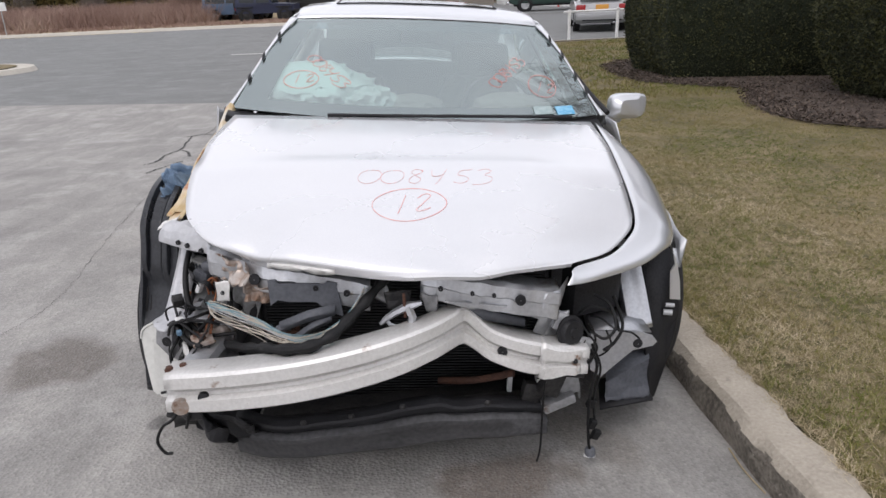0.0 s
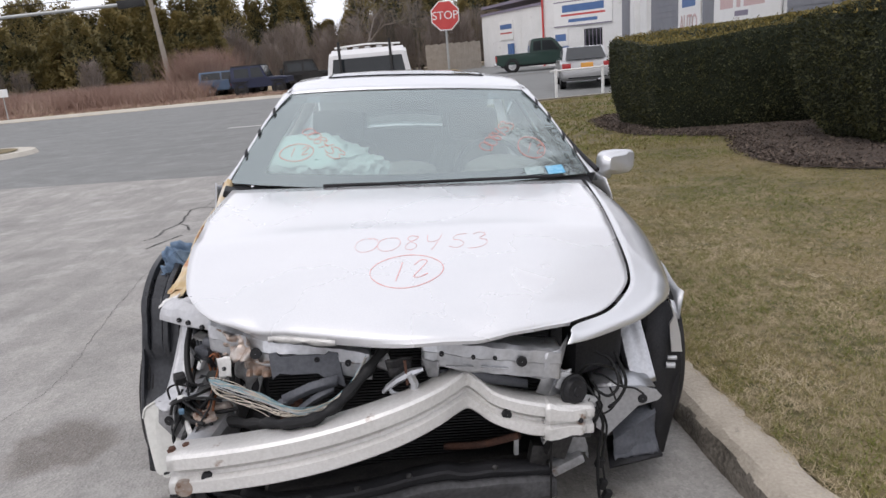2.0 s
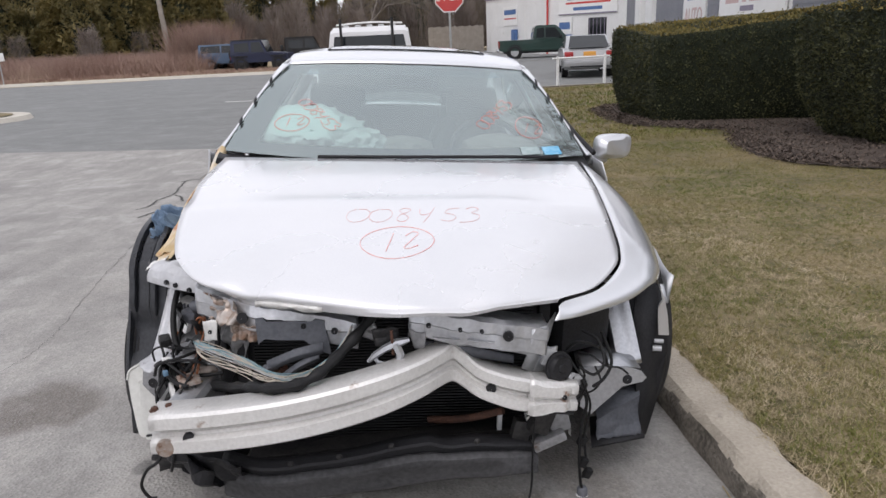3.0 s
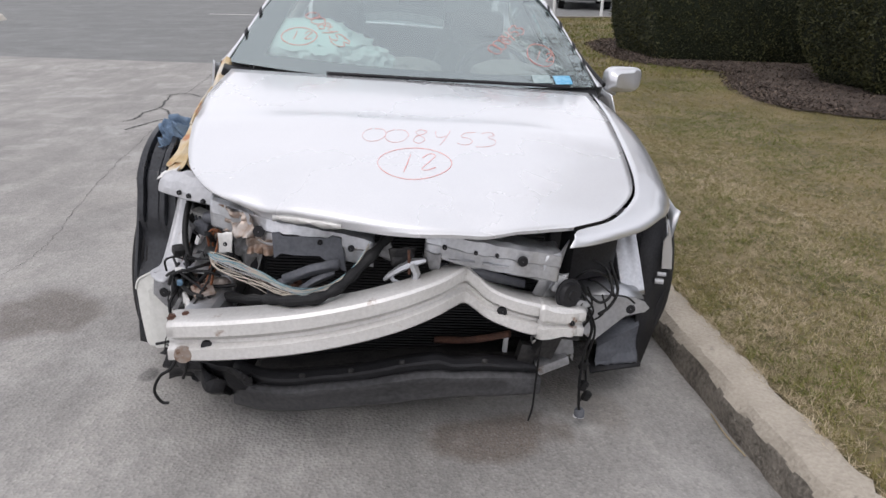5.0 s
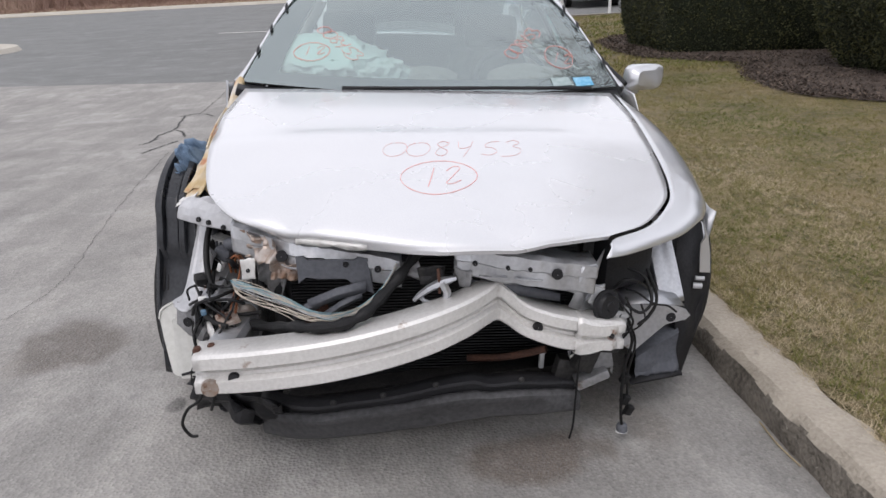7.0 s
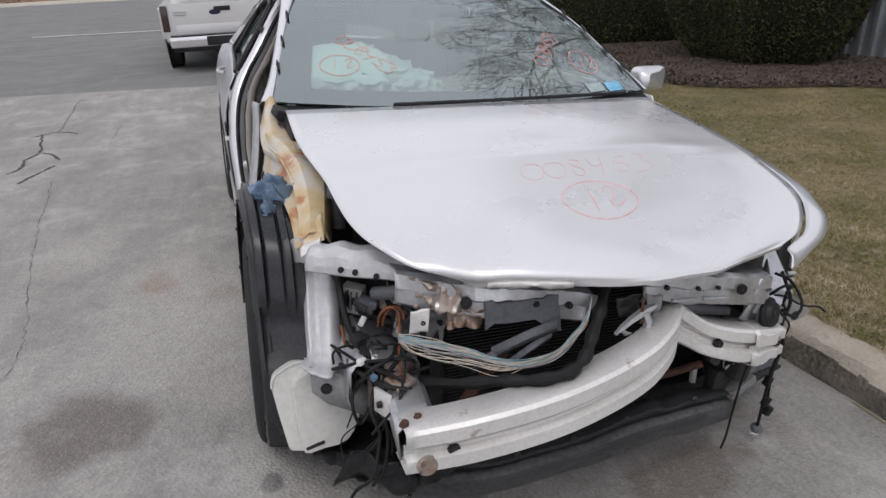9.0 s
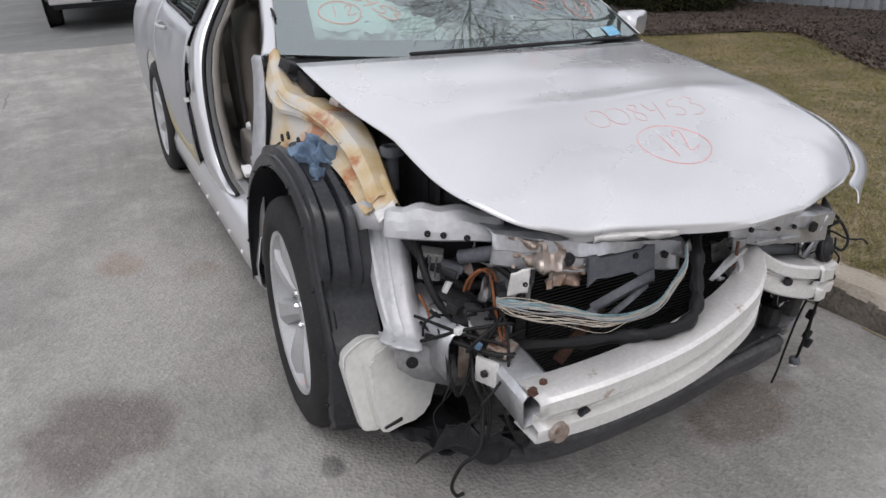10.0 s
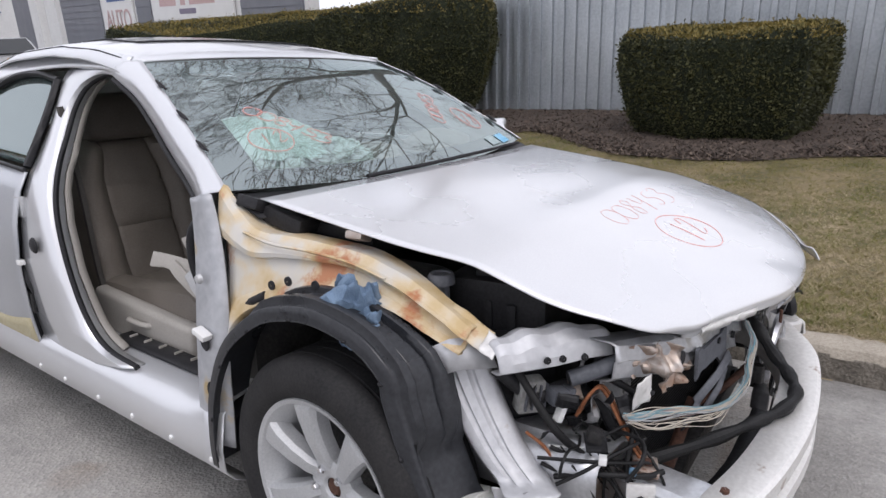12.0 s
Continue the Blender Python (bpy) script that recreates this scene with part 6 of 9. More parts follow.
for x, y, z, r in ((0.382, 0.209, 0.475, 0.007),):
    lathe("beam_hole", [(0.001, 0.003), (r, 0.003), (r * 1.1, 0)], Matrix.Translation((x, y, z)) @ Matrix.Rotation(radians(90), 4, "X"), BLACKPL, beam, 14)
# crash boxes behind the beam
crash = crisp("crash_box", [[(x + (y - 0.18) * 0.12, y, z) for x, z in ((-0.655, 0.39), (-0.66, 0.455), (-0.648, 0.466), (-0.585, 0.472), (-0.572, 0.462), (-0.572, 0.40), (-0.655, 0.39))] for y in (0.18, 0.25, 0.33, 0.40)], RAWSILVER, car, 0.004, "open white crash box")
sheet("mount_plate", [[(-0.665, 0.42, 0.37), (-0.665, 0.42, 0.505)], [(-0.60, 0.41, 0.365), (-0.60, 0.41, 0.51)], [(-0.545, 0.41, 0.37), (-0.545, 0.41, 0.50)]], RUSTED, car, 0.006, "rusty mounting plate")
sheet("crash_box", [[(x, y, z) for x, z in ((0.32, 0.40), (0.32, 0.47), (0.43, 0.47), (0.43, 0.39), (0.32, 0.40))] for y in (0.27, 0.36, 0.5)], DARKMETAL, car, 0.004)

# upper radiator support, torn in two
def name_seed(pts):
    return pts[0][0] * 10


def rail(name, pts, prof, material, label="", parent=None, k=8):
    rows = []
    for p in spline(pts, k):
        w = [0.007 * noise.noise(Vector((p.x * 16, j * 0.9, name_seed(pts)))) + 0.004 * noise.noise(Vector((p.x * 45, j * 1.7, 4))) for j in range(len(prof))]
        rows.append([p + Vector((0, d + w[j], z + 0.7 * w[-1 - j])) for j, (d, z) in enumerate(prof)])
    return crisp(name, rows, material, parent or car, 0.003, label)


hat = ((0.075, 0.026), (0.012, 0.024), (0.0, 0.018), (-0.004, -0.012), (0.004, -0.018), (0.004, -0.052), (0.014, -0.06), (0.05, -0.062))
sup_l = rail("upper_support", [(-0.60, 0.40, 0.700), (-0.52, 0.36, 0.692), (-0.44, 0.315, 0.684), (-0.36, 0.30, 0.676), (-0.26, 0.285, 0.662), (-0.16, 0.272, 0.648)], hat, RAWSILVER, "torn silver radiator support with rust")
sup_r = rail("upper_support", [(-0.03, 0.25, 0.690), (0.05, 0.235, 0.682), (0.13, 0.225, 0.672), (0.21, 0.218, 0.662), (0.285, 0.218, 0.652), (0.33, 0.225, 0.645)], hat, RAWSILVER, "bent silver radiator support")
sheet("support_end", [[(0.285, 0.215, 0.665), (0.285, 0.225, 0.61), (0.27, 0.245, 0.545)], [(0.325, 0.225, 0.672), (0.315, 0.235, 0.60), (0.30, 0.25, 0.53)], [(0.36, 0.275, 0.69), (0.345, 0.275, 0.61), (0.325, 0.28, 0.54)]], RAWSILVER, sup_r, 0.003)
for ob, spots in ((sup_l, ((-0.461, 0.312, 0.666, 0.014), (-0.30, 0.28, 0.655, 0.007), (-0.22, 0.268, 0.645, 0.008))), (sup_r, ((0.223, 0.205, 0.651, 0.013), (0.02, 0.232, 0.672, 0.006), (0.10, 0.217, 0.665, 0.005), (0.155, 0.212, 0.662, 0.005)))):
    for x, y, z, r in spots:
        lathe("support_hole", [(0.001, 0.003), (r, 0.003), (r * 1.1, -0.004)], Matrix.Translation((x, y, z)) @ Matrix.Rotation(radians(90), 4, "X"), BLACKPL, ob, 16)
for x0, x1 in ((0.03, 0.10), (0.12, 0.19)):
    tube("pressed_rib", [(lerp(x0, x1, t), 0.2155 + 0.03 * (0.25 - lerp(x0, x1, t)), lerp(0.678, 0.664, (lerp(x0, x1, t) - 0.03) / 0.16) - 0.035) for t in (0, 0.5, 1)], 0.004, RAWSILVER, sup_r, 6)
for x0, x1, z in ((-0.42, -0.36, 0.640), (-0.33, -0.26, 0.632)):
    tube("pressed_rib", [(x0, 0.302 + (x0 + 0.36) * -0.15, z + 0.006), (x1, 0.29 + (x1 + 0.30) * -0.12, z)], 0.004, RAWSILVER, sup_l, 6, 0)
# crumpled rusty corner behind the hood's nose
def wrinkled(name, corners, material, parent, seed, amp=0.012, n=12, label="", freq=12):
    a, b, c, d = (Vector(q) for q in corners)
    nm = (b - a).cross(d - a).normalized()
    rows = []
    for j in range(n):
        row = []
        for i in range(n):
            p = a.lerp(b, i / (n - 1)).lerp(d.lerp(c, i / (n - 1)), j / (n - 1))
            fold = 1 - 2.6 * abs(noise.noise(p * freq + Vector((seed, seed, 0)))) + 0.5 * (1 - 2.6 * abs(noise.noise(p * freq * 2.1 + Vector((0, seed, 3)))))
            fray = 0.12 * noise.noise(p * 70 + Vector((seed, 0, 0))) * (j in (0, n - 1))
            row.append(p + nm * amp * 0.9 * fold + (d - a) * fray)
        rows.append(row)
    return crisp(name, rows, material, parent, 0.002, label)


wrinkled("crumpled_corner", [(-0.585, 0.365, 0.715), (-0.485, 0.295, 0.700), (-0.48, 0.30, 0.650), (-0.575, 0.36, 0.640)], RUSTED, car, 3, 0.035, 16, label="crumpled rusty support corner", freq=16)
wrinkled("crumpled_corner", [(-0.50, 0.315, 0.655), (-0.41, 0.295, 0.645), (-0.42, 0.30, 0.605), (-0.50, 0.32, 0.590)], RUSTED, car, 7, 0.026, 16, freq=18)
wrinkled("crumpled_panel", [(-0.58, 0.43, 0.66), (-0.47, 0.38, 0.64), (-0.49, 0.40, 0.50), (-0.60, 0.45, 0.52)], DARKSIL, car, 9, 0.035, 16, label="crumpled silver headlight panel")
wrinkled("crumpled_panel", [(-0.24, 0.285, 0.66), (-0.12, 0.27, 0.65), (-0.10, 0.29, 0.60), (-0.22, 0.30, 0.61)], RAWSILVER, car, 12, 0.018)
wrinkled("crumpled_panel", [(0.30, 0.24, 0.60), (0.37, 0.25, 0.60), (0.36, 0.26, 0.52), (0.30, 0.255, 0.52)], RAWSILVER, car, 14, 0.014)

wrinkled("torn_end", [(-0.706, 0.712, 0.782), (-0.764, 0.702, 0.758), (-0.772, 0.600, 0.722), (-0.720, 0.605, 0.742)], FILLER, apron, 21, 0.006, 14, "torn filler-smeared rail end", 9)
wrinkled("torn_end", [(-0.728, 0.615, 0.750), (-0.780, 0.606, 0.728), (-0.782, 0.575, 0.714), (-0.735, 0.578, 0.734)], BEAM, apron, 8, 0.006, 10, "torn white-primed tip", 12)

# headlight bracket on the right: a pressed box with three holes
br = [(-0.775, 0.565, 0.712), (-0.735, 0.535, 0.718), (-0.68, 0.495, 0.720), (-0.61, 0.455, 0.718), (-0.555, 0.425, 0.706)]
brp = ((0.060, 0.024), (0.040, 0.030), (0.02, 0.026), (0.002, 0.008), (-0.006, -0.012), (-0.008, -0.028), (0.004, -0.036), (0.03, -0.040))
rows = []
bsp = spline(br, 6)
for i, p in enumerate(bsp):
    k = 0.60 + 0.40 * math.sin(math.pi * min(1.0, 0.12 + 0.8 * i / (len(bsp) - 1)))
    rows.append([p + Vector((d * 0.55 * k, d * k, z * k + 0.004 * math.sin(i * 0.9) * (z > 0))) for d, z in brp])
bracket = crisp("headlight_bracket", rows, SCRAPED, car, 0.004, "pressed silver headlight bracket with holes")
for x, y, z in ((-0.702, 0.50, 0.706), (-0.672, 0.482, 0.703), (-0.628, 0.456, 0.697)):
    lathe("bracket_hole", [(0.001, 0.003), (0.0065, 0.003), (0.0075, -0.003)], Matrix.Translation((x - 0.003, y - 0.005, z)) @ Matrix.Rotation(radians(90), 4, "X") @ Matrix.Rotation(radians(-28), 4, "Y"), BLACKPL, bracket, 12)
wrinkled("bracket_tab", [(-0.775, 0.61, 0.735), (-0.69, 0.555, 0.755), (-0.65, 0.505, 0.748), (-0.735, 0.55, 0.735)], RAWSILVER, bracket, 4, 0.014)
# fluted upright between rail and tank, flaring into a lip at its foot
rows = []
spine = spline([(-0.742, 0.690, 0.700), (-0.746, 0.662, 0.640), (-0.753, 0.622, 0.575), (-0.762, 0.570, 0.510), (-0.768, 0.522, 0.468), (-0.777, 0.487, 0.452)], 6)
for i, p in enumerate(spine):
    k = i / (len(spine) - 1)
    w = lerp(0.056, 0.047, smoothstep(0.0, 0.8, k)) + 0.004 * smoothstep(0.85, 1.0, k)
    along, out = Vector((0.50, -0.86, 0.06)), Vector((-0.86, -0.50, 0.06))
    flare = 0.016 * smoothstep(0.82, 1.0, k)
    rows.append([p + along * u * w + out * (f * (1 - 0.6 * smoothstep(0.8, 1.0, k)) - 0.008 * u * u + flare) for u, f in ((-1.08, -0.034), (-1, -0.004), (-0.88, 0.001), (-0.55, 0.001), (-0.44, -0.005), (-0.30, -0.005), (-0.19, 0.003), (0.14, 0.003), (0.25, -0.005), (0.36, -0.005), (0.48, 0.002), (0.9, 0.001), (1.0, -0.006), (1.08, -0.026))])
upright = sheet("side_support", rows, SCRAPED, car, 0.004, "fluted silver side support with a flared foot")
lathe("support_hole", [(0.001, 0.002), (0.004, 0.002), (0.005, 0)], Matrix.Translation((-0.802, 0.672, 0.568)) @ Matrix.Rotation(radians(-90), 4, "Y"), BLACKPL, upright, 10)
wrinkled("foot_bracket", [(-0.80, 0.565, 0.445), (-0.735, 0.48, 0.450), (-0.725, 0.48, 0.41), (-0.79, 0.56, 0.40)], SCRAPED, upright, 6, 0.010, 12)
sheet("top_gusset", [[(-0.80, 0.74, 0.70), (-0.80, 0.72, 0.645)], [(-0.775, 0.68, 0.735), (-0.778, 0.655, 0.675)], [(-0.73, 0.62, 0.74), (-0.735, 0.59, 0.68)]], SCRAPED, upright, 0.004)
# washer tank
def tank_shape(pts, k):
    return [(p.x, p.y) for p in spline([(x, z, 0) for x, z in pts], k)]


# its front leans forward at the foot
tank_m = Matrix.Translation((0, 0.520, 0.20)) @ Matrix.Rotation(radians(90 - 11), 4, "X") @ Matrix.Translation((0, -0.20, 0))
tank = part("washer_tank", prism_bm(bmesh.new(), tank_shape([(-0.830, 0.372), (-0.818, 0.396), (-0.790, 0.416), (-0.740, 0.412), (-0.695, 0.380), (-0.660, 0.345), (-0.652, 0.310), (-0.672, 0.262), (-0.690, 0.222), (-0.712, 0.207), (-0.760, 0.204), (-0.800, 0.198), (-0.814, 0.204), (-0.824, 0.262)], 3), 0.100, tank_m @ Matrix.Translation((0, 0, -0.094)), 0.006), TANKPL, car, "milky white plastic washer tank")
rim_o = tank_shape([(-0.878, 0.372), (-0.872, 0.398), (-0.852, 0.414), (-0.815, 0.430), (-0.770, 0.424), (-0.735, 0.410), (-0.74, 0.30), (-0.76, 0.196), (-0.815, 0.190), (-0.842, 0.192), (-0.852, 0.222), (-0.868, 0.31)], 4)
part("tank_flange", prism_bm(bmesh.new(), rim_o, 0.034, tank_m @ Matrix.Translation((0, 0, -0.074)), 0.004), TANKPL, tank)
tube("flange_bead", [tank_m @ Vector((x, z, -0.040)) for x, z in rim_o[:16]], 0.004, TANKPL, tank, 6, 0)
part("tank_recess", box_bm(bmesh.new(), (-0.785, 0.517, 0.2175), (0.050, 0.008, 0.008), (0, -14, 0), 0.003), BLACKPL, tank)
sheet("tank_strap", [[(-0.79, 0.50, 0.46), (-0.79, 0.48, 0.40)], [(-0.755, 0.485, 0.46), (-0.755, 0.465, 0.37)], [(-0.69, 0.455, 0.43), (-0.68, 0.44, 0.34)], [(-0.64, 0.44, 0.40), (-0.63, 0.43, 0.33)]], DARKSIL, car, 0.004, "grey strap plate with a round hole")
lathe("strap_hole", [(0.001, 0.004), (0.014, 0.004), (0.0145, 0)], Matrix.Translation((-0.757, 0.470, 0.410)) @ Matrix.Rotation(radians(90), 4, "X") @ Matrix.Rotation(radians(-20), 4, "Y"), BLACKPL, car, 16)

# radiator, shroud and engine bay
radiator = box("radiator", (-0.06, 0.47, 0.44), (0.86, 0.05, 0.44), FINS, car, (0, 0, 0), 0.01, "dark condenser and radiator core")
bm = bmesh.new()
for i in range(46):
    box_bm(bm, (-0.06, 0.442, 0.235 + i * 0.0092), (0.80, 0.010, 0.0045))
fins = part("fin_pack", bm, FINS, radiator, smooth=False)
fins["kind"] = "stuff"
for x in (-0.49, 0.37):
    box("end_tank", (x, 0.45, 0.44), (0.035, 0.05, 0.45), BLACKPL, radiator, bevel=0.008)
bm = bmesh.new()
prism_bm(bm, [(-0.425, 0.672), (-0.405, 0.675), (-0.395, 0.662), (-0.28, 0.665), (-0.27, 0.675), (-0.245, 0.672), (-0.23, 0.575), (-0.27, 0.59), (-0.30, 0.618), (-0.37, 0.612), (-0.40, 0.62), (-0.42, 0.60)], 0.008, Matrix.Translation((0, 0.268, 0)) @ Matrix.Rotation(radians(90), 4, "X") @ Matrix.Rotation(radians(-4), 4, "Y"), 0.002)
shroud = part("air_guide", bm, GREYPL, car, "broken grey plastic air guide")
for a, b, w in (((-0.40, 0.30, 0.535), (-0.25, 0.27, 0.60), 0.016), ((-0.37, 0.29, 0.50), (-0.26, 0.275, 0.575), 0.011), ((-0.44, 0.31, 0.50), (-0.37, 0.30, 0.54), 0.012)):
    sheet("guide_arm", [[Vector(p) + Vector((0, 0, w)), Vector(p) + Vector((0, -0.008, 0)), Vector(p) + Vector((0, 0, -w))] for p in (a, Vector(a).lerp(Vector(b), 0.5) + Vector((0, -0.01, 0.01)), b)], GREYPL, shroud, 0.004)
# unseen dark blocks in the engine's place, added to block light
for c, s, r in (((-0.05, 0.62, 0.50), (0.9, 0.2, 0.36), 0), ((0.05, 0.90, 0.62), (0.62, 0.42, 0.36), 0), ((-0.1, 0.92, 0.35), (1.0, 0.6, 0.3), 0)):
    box("engine_filler", c, s, DARKMETAL, car, bevel=0.03, label="dark filler block standing in for the engine")
battery = box("battery", (-0.50, 0.70, 0.72), (0.19, 0.24, 0.17), BLACKPL, car, (0, 0, 8), 0.008, "black battery box")
for i in range(3):
    box("battery_rib", (-0.598, 0.64 + i * 0.06, 0.70), (0.006, 0.02, 0.12), BLACKPL, battery, (0, 0, 8), 0.002)
box("battery_clamp", (-0.52, 0.66, 0.812), (0.05, 0.20, 0.014), BLACKPL, battery, (0, 0, 20), 0.004)
lathe("strut_cap", [(0.001, 0.008), (0.018, 0.008), (0.02, 0.012), (0.026, 0.012), (0.030, 0.006), (0.031, -0.012), (0.018, -0.016), (0.018, -0.1)], Matrix.Translation((-0.648, 0.79, 0.812)), GREYPL, car, 20, "round grey strut cap")
box("strut_tower", (-0.64, 0.93, 0.72), (0.18, 0.26, 0.20), DARKMETAL, car, bevel=0.05)
box("fuse_box", (-0.56, 1.12, 0.86), (0.16, 0.22, 0.07), BLACKPL, car, (0, 0, 4), 0.012, "black fuse box")
box("cowl_box", (-0.66, 1.24, 0.905), (0.11, 0.13, 0.045), BLACKPL, car, (14, 0, 4), 0.01)
relay = box("relay_box", (-0.662, 0.560, 0.600), (0.055, 0.035, 0.075), mat("dirty_pale_plastic", (0.20, 0.20, 0.19), (0.34, 0.34, 0.33), rough=0.5, scale=20, fine=120, bump=0.1), car, (8, 6, -34), 0.006, "dirty pale relay module")
for i in range(4):
    box("relay_rib", (-0.685 + 0.012 * i, 0.5525 - 0.008 * i, 0.600), (0.004, 0.012, 0.055), GREYPL, relay, (8, 6, -34), 0.001)
box("relay_box", (-0.645, 0.500, 0.605), (0.045, 0.04, 0.035), GREYPL, car, (0, 10, -30), 0.008)
box("relay_box", (-0.628, 0.486, 0.612), (0.018, 0.03, 0.022), GREYPL, car, (0, 10, -30), 0.005)
box("relay_plug", (-0.655, 0.492, 0.572), (0.014, 0.02, 0.035), WHITEPL, car, (0, 24, -30), 0.004, "white plug tab")
tube("rail_seam", [(-0.690, 0.50, 0.514), (-0.672, 0.46, 0.515), (-0.645, 0.405, 0.515)], 0.0028, WHITEPL, car, 6, label="pale sealant line on the rail")
hook = wrinkled("hook_plate", [(-0.575, 0.362, 0.640), (-0.535, 0.345, 0.648), (-0.540, 0.343, 0.590), (-0.580, 0.362, 0.575)], BEAM, car, 17, 0.010, 10, "torn white bracket with a hole", 9)
lathe("hook_hole", [(0.001, 0.003), (0.005, 0.003), (0.006, 0)], Matrix.Translation((-0.552, 0.340, 0.617)) @ Matrix.Rotation(radians(80), 4, "X") @ Matrix.Rotation(radians(-20), 4, "Y"), BLACKPL, hook, 12)
tan_plate = box("bolt_plate", (-0.612, 0.326, 0.488), (0.055, 0.05, 0.012), RUSTED, car, (10, -6, 24), 0.003, "rusty tan plate with two bolts")
for bx, by in ((-0.610, 0.322), (-0.630, 0.338)):
    lathe("plate_bolt", [(0.001, 0.010), (0.007, 0.009), (0.0085, 0.004), (0.011, 0.002), (0.011, 0)], Matrix.Translation((bx, by, 0.494)), RUST, tan_plate, 6)
box("nut_plate", (-0.655, 0.318, 0.443), (0.010, 0.055, 0.062), BEAM, car, (0, 0, 24), 0.003, "white end plate with a nut")
lathe("nut", [(0.001, 0.010), (0.008, 0.010), (0.009, 0.0)], Matrix.Translation((-0.660, 0.314, 0.443)) @ Matrix.Rotation(radians(-90), 4, "Y"), DARKMETAL, car, 6)
tube("intake_hose", [(-0.628, 0.485, 0.640), (-0.595, 0.445, 0.655), (-0.560, 0.40, 0.675)], 0.017, GREYPL, car, 14, label="grey plastic pipe")
lathe("pipe_mouth", [(0.001, 0.002), (0.012, 0.002), (0.013, 0)], Matrix.Translation((-0.629, 0.4865, 0.6395)) @ (Vector((-0.5, 0.6, -0.2)).to_track_quat("Z", "Y").to_matrix().to_4x4()), BLACKPL, car, 14)
sheet("lower_rail", [[(-0.715, y, 0.40), (-0.712, y, 0.49), (-0.70, y, 0.508), (-0.665, y, 0.512), (-0.655, y, 0.520), (-0.645, y, 0.512), (-0.60, y, 0.508), (-0.56, y, 0.504), (-0.548, y, 0.49), (-0.545, y, 0.40)] for y in (0.385, 0.44, 0.5, 0.7, 1.0)], RAWSILVER, car, 0.004, "silver frame rail")
for x, y in ((-0.60, 0.41), (-0.585, 0.45), (-0.63, 0.58)):
    lathe("rail_hole", [(0.001, 0.003), (0.006, 0.003), (0.007, 0)], Matrix.Translation((x, y, 0.509)), BLACKPL, car, 12)

# latch hanging from the middle
bm = bmesh.new()
for pts, rr in (([(-0.132, 0.205, 0.588), (-0.118, 0.20, 0.605), (-0.095, 0.20, 0.622), (-0.06, 0.20, 0.640), (-0.03, 0.205, 0.646)], [0.005, 0.008, 0.010, 0.012, 0.006]), ([(-0.065, 0.198, 0.640), (-0.052, 0.195, 0.612), (-0.058, 0.195, 0.585), (-0.072, 0.20, 0.556)], [0.012, 0.011, 0.009, 0.004]), ([(-0.118, 0.205, 0.60), (-0.108, 0.20, 0.588), (-0.092, 0.20, 0.586)], [0.006, 0.006, 0.003])):
    tube_bm(bm, [Vector(q) for q in pts], rr, 6)
latch = part("hood_latch", bm, RAWSILVER, car, "bent silver hood latch")
wrinkled("latch_body", [(-0.125, 0.225, 0.665), (-0.055, 0.222, 0.672), (-0.06, 0.225, 0.615), (-0.115, 0.228, 0.62)], DARKMETAL, latch, 31, 0.010, 9)
wrinkled("latch_body", [(-0.03, 0.235, 0.655), (0.015, 0.235, 0.65), (0.01, 0.235, 0.60), (-0.015, 0.235, 0.605)], DARKSIL, latch, 33, 0.010, 9)
tube("latch_rod", [(-0.075, 0.195, 0.675), (-0.072, 0.195, 0.64), (-0.07, 0.197, 0.61)], 0.004, RUST, latch, 6)
sheet("plastic_beam", [[(0.0, 0.27, 0.615), (0.0, 0.275, 0.585)], [(0.12, 0.262, 0.607), (0.12, 0.265, 0.575)], [(0.25, 0.26, 0.575), (0.25, 0.26, 0.555)]], GREYPL, car, 0.01)

# wire harness: bare strands in a bunch, and a taped black conduit under it
core = [(-0.600, 0.375, 0.572), (-0.575, 0.352, 0.570), (-0.52, 0.335, 0.558), (-0.457, 0.305, 0.546), (-0.395, 0.270, 0.530), (-0.338, 0.240, 0.527), (-0.273, 0.222, 0.553), (-0.228, 0.228, 0.585), (-0.197, 0.227, 0.628), (-0.175, 0.25, 0.662)]
harness = tagged(thing("wire_harness", CAR, "spilled bundle of thin coloured wires", "wire harness"))
for i in range(60):
    a0, rr, tw = rk.uniform(0, 6.28), rk.uniform(0.1, 1.0), rk.uniform(-2.2, 2.2)
    pts = []
    for k, c in enumerate(core):
        t = k / (len(core) - 1)
        rad = (0.0115 - 0.002 * t) * rr * (1 + 0.45 * math.sin(i * 1.7 + k * 1.3))
        a = a0 + tw * t + 0.8 * math.sin(i * 2.7 + 1.6 * k)
        pts.append(Vector(c) + Vector((0.35 * math.cos(a) * rad, 0.8 * math.cos(a) * rad, math.sin(a) * rad)))
    if i % 9 == 0:
        sag = rk.uniform(0.01, 0.03)
        for k in (1, 2, 3, 4):
            pts[k] = pts[k] + Vector((rk.uniform(-0.01, 0.01), rk.uniform(-0.03, 0.0), -sag * math.sin(math.pi * k / 5)))
    tube("wire", pts, rk.choice((0.0008, 0.0010, 0.0013)), WIRES[(0, 3, 0, 1, 3, 0, 2, 1, 3)[i % 9]], harness, 4, 4)
conduit_pts = [(-0.56, 0.36, 0.455), (-0.48, 0.25, 0.50), (-0.42, 0.175, 0.538), (-0.36, 0.130, 0.557), (-0.30, 0.118, 0.570), (-0.25, 0.14, 0.587), (-0.21, 0.18, 0.612), (-0.165, 0.225, 0.647), (-0.12, 0.28, 0.688)]
cp = spline(conduit_pts, 6)
bm = bmesh.new()
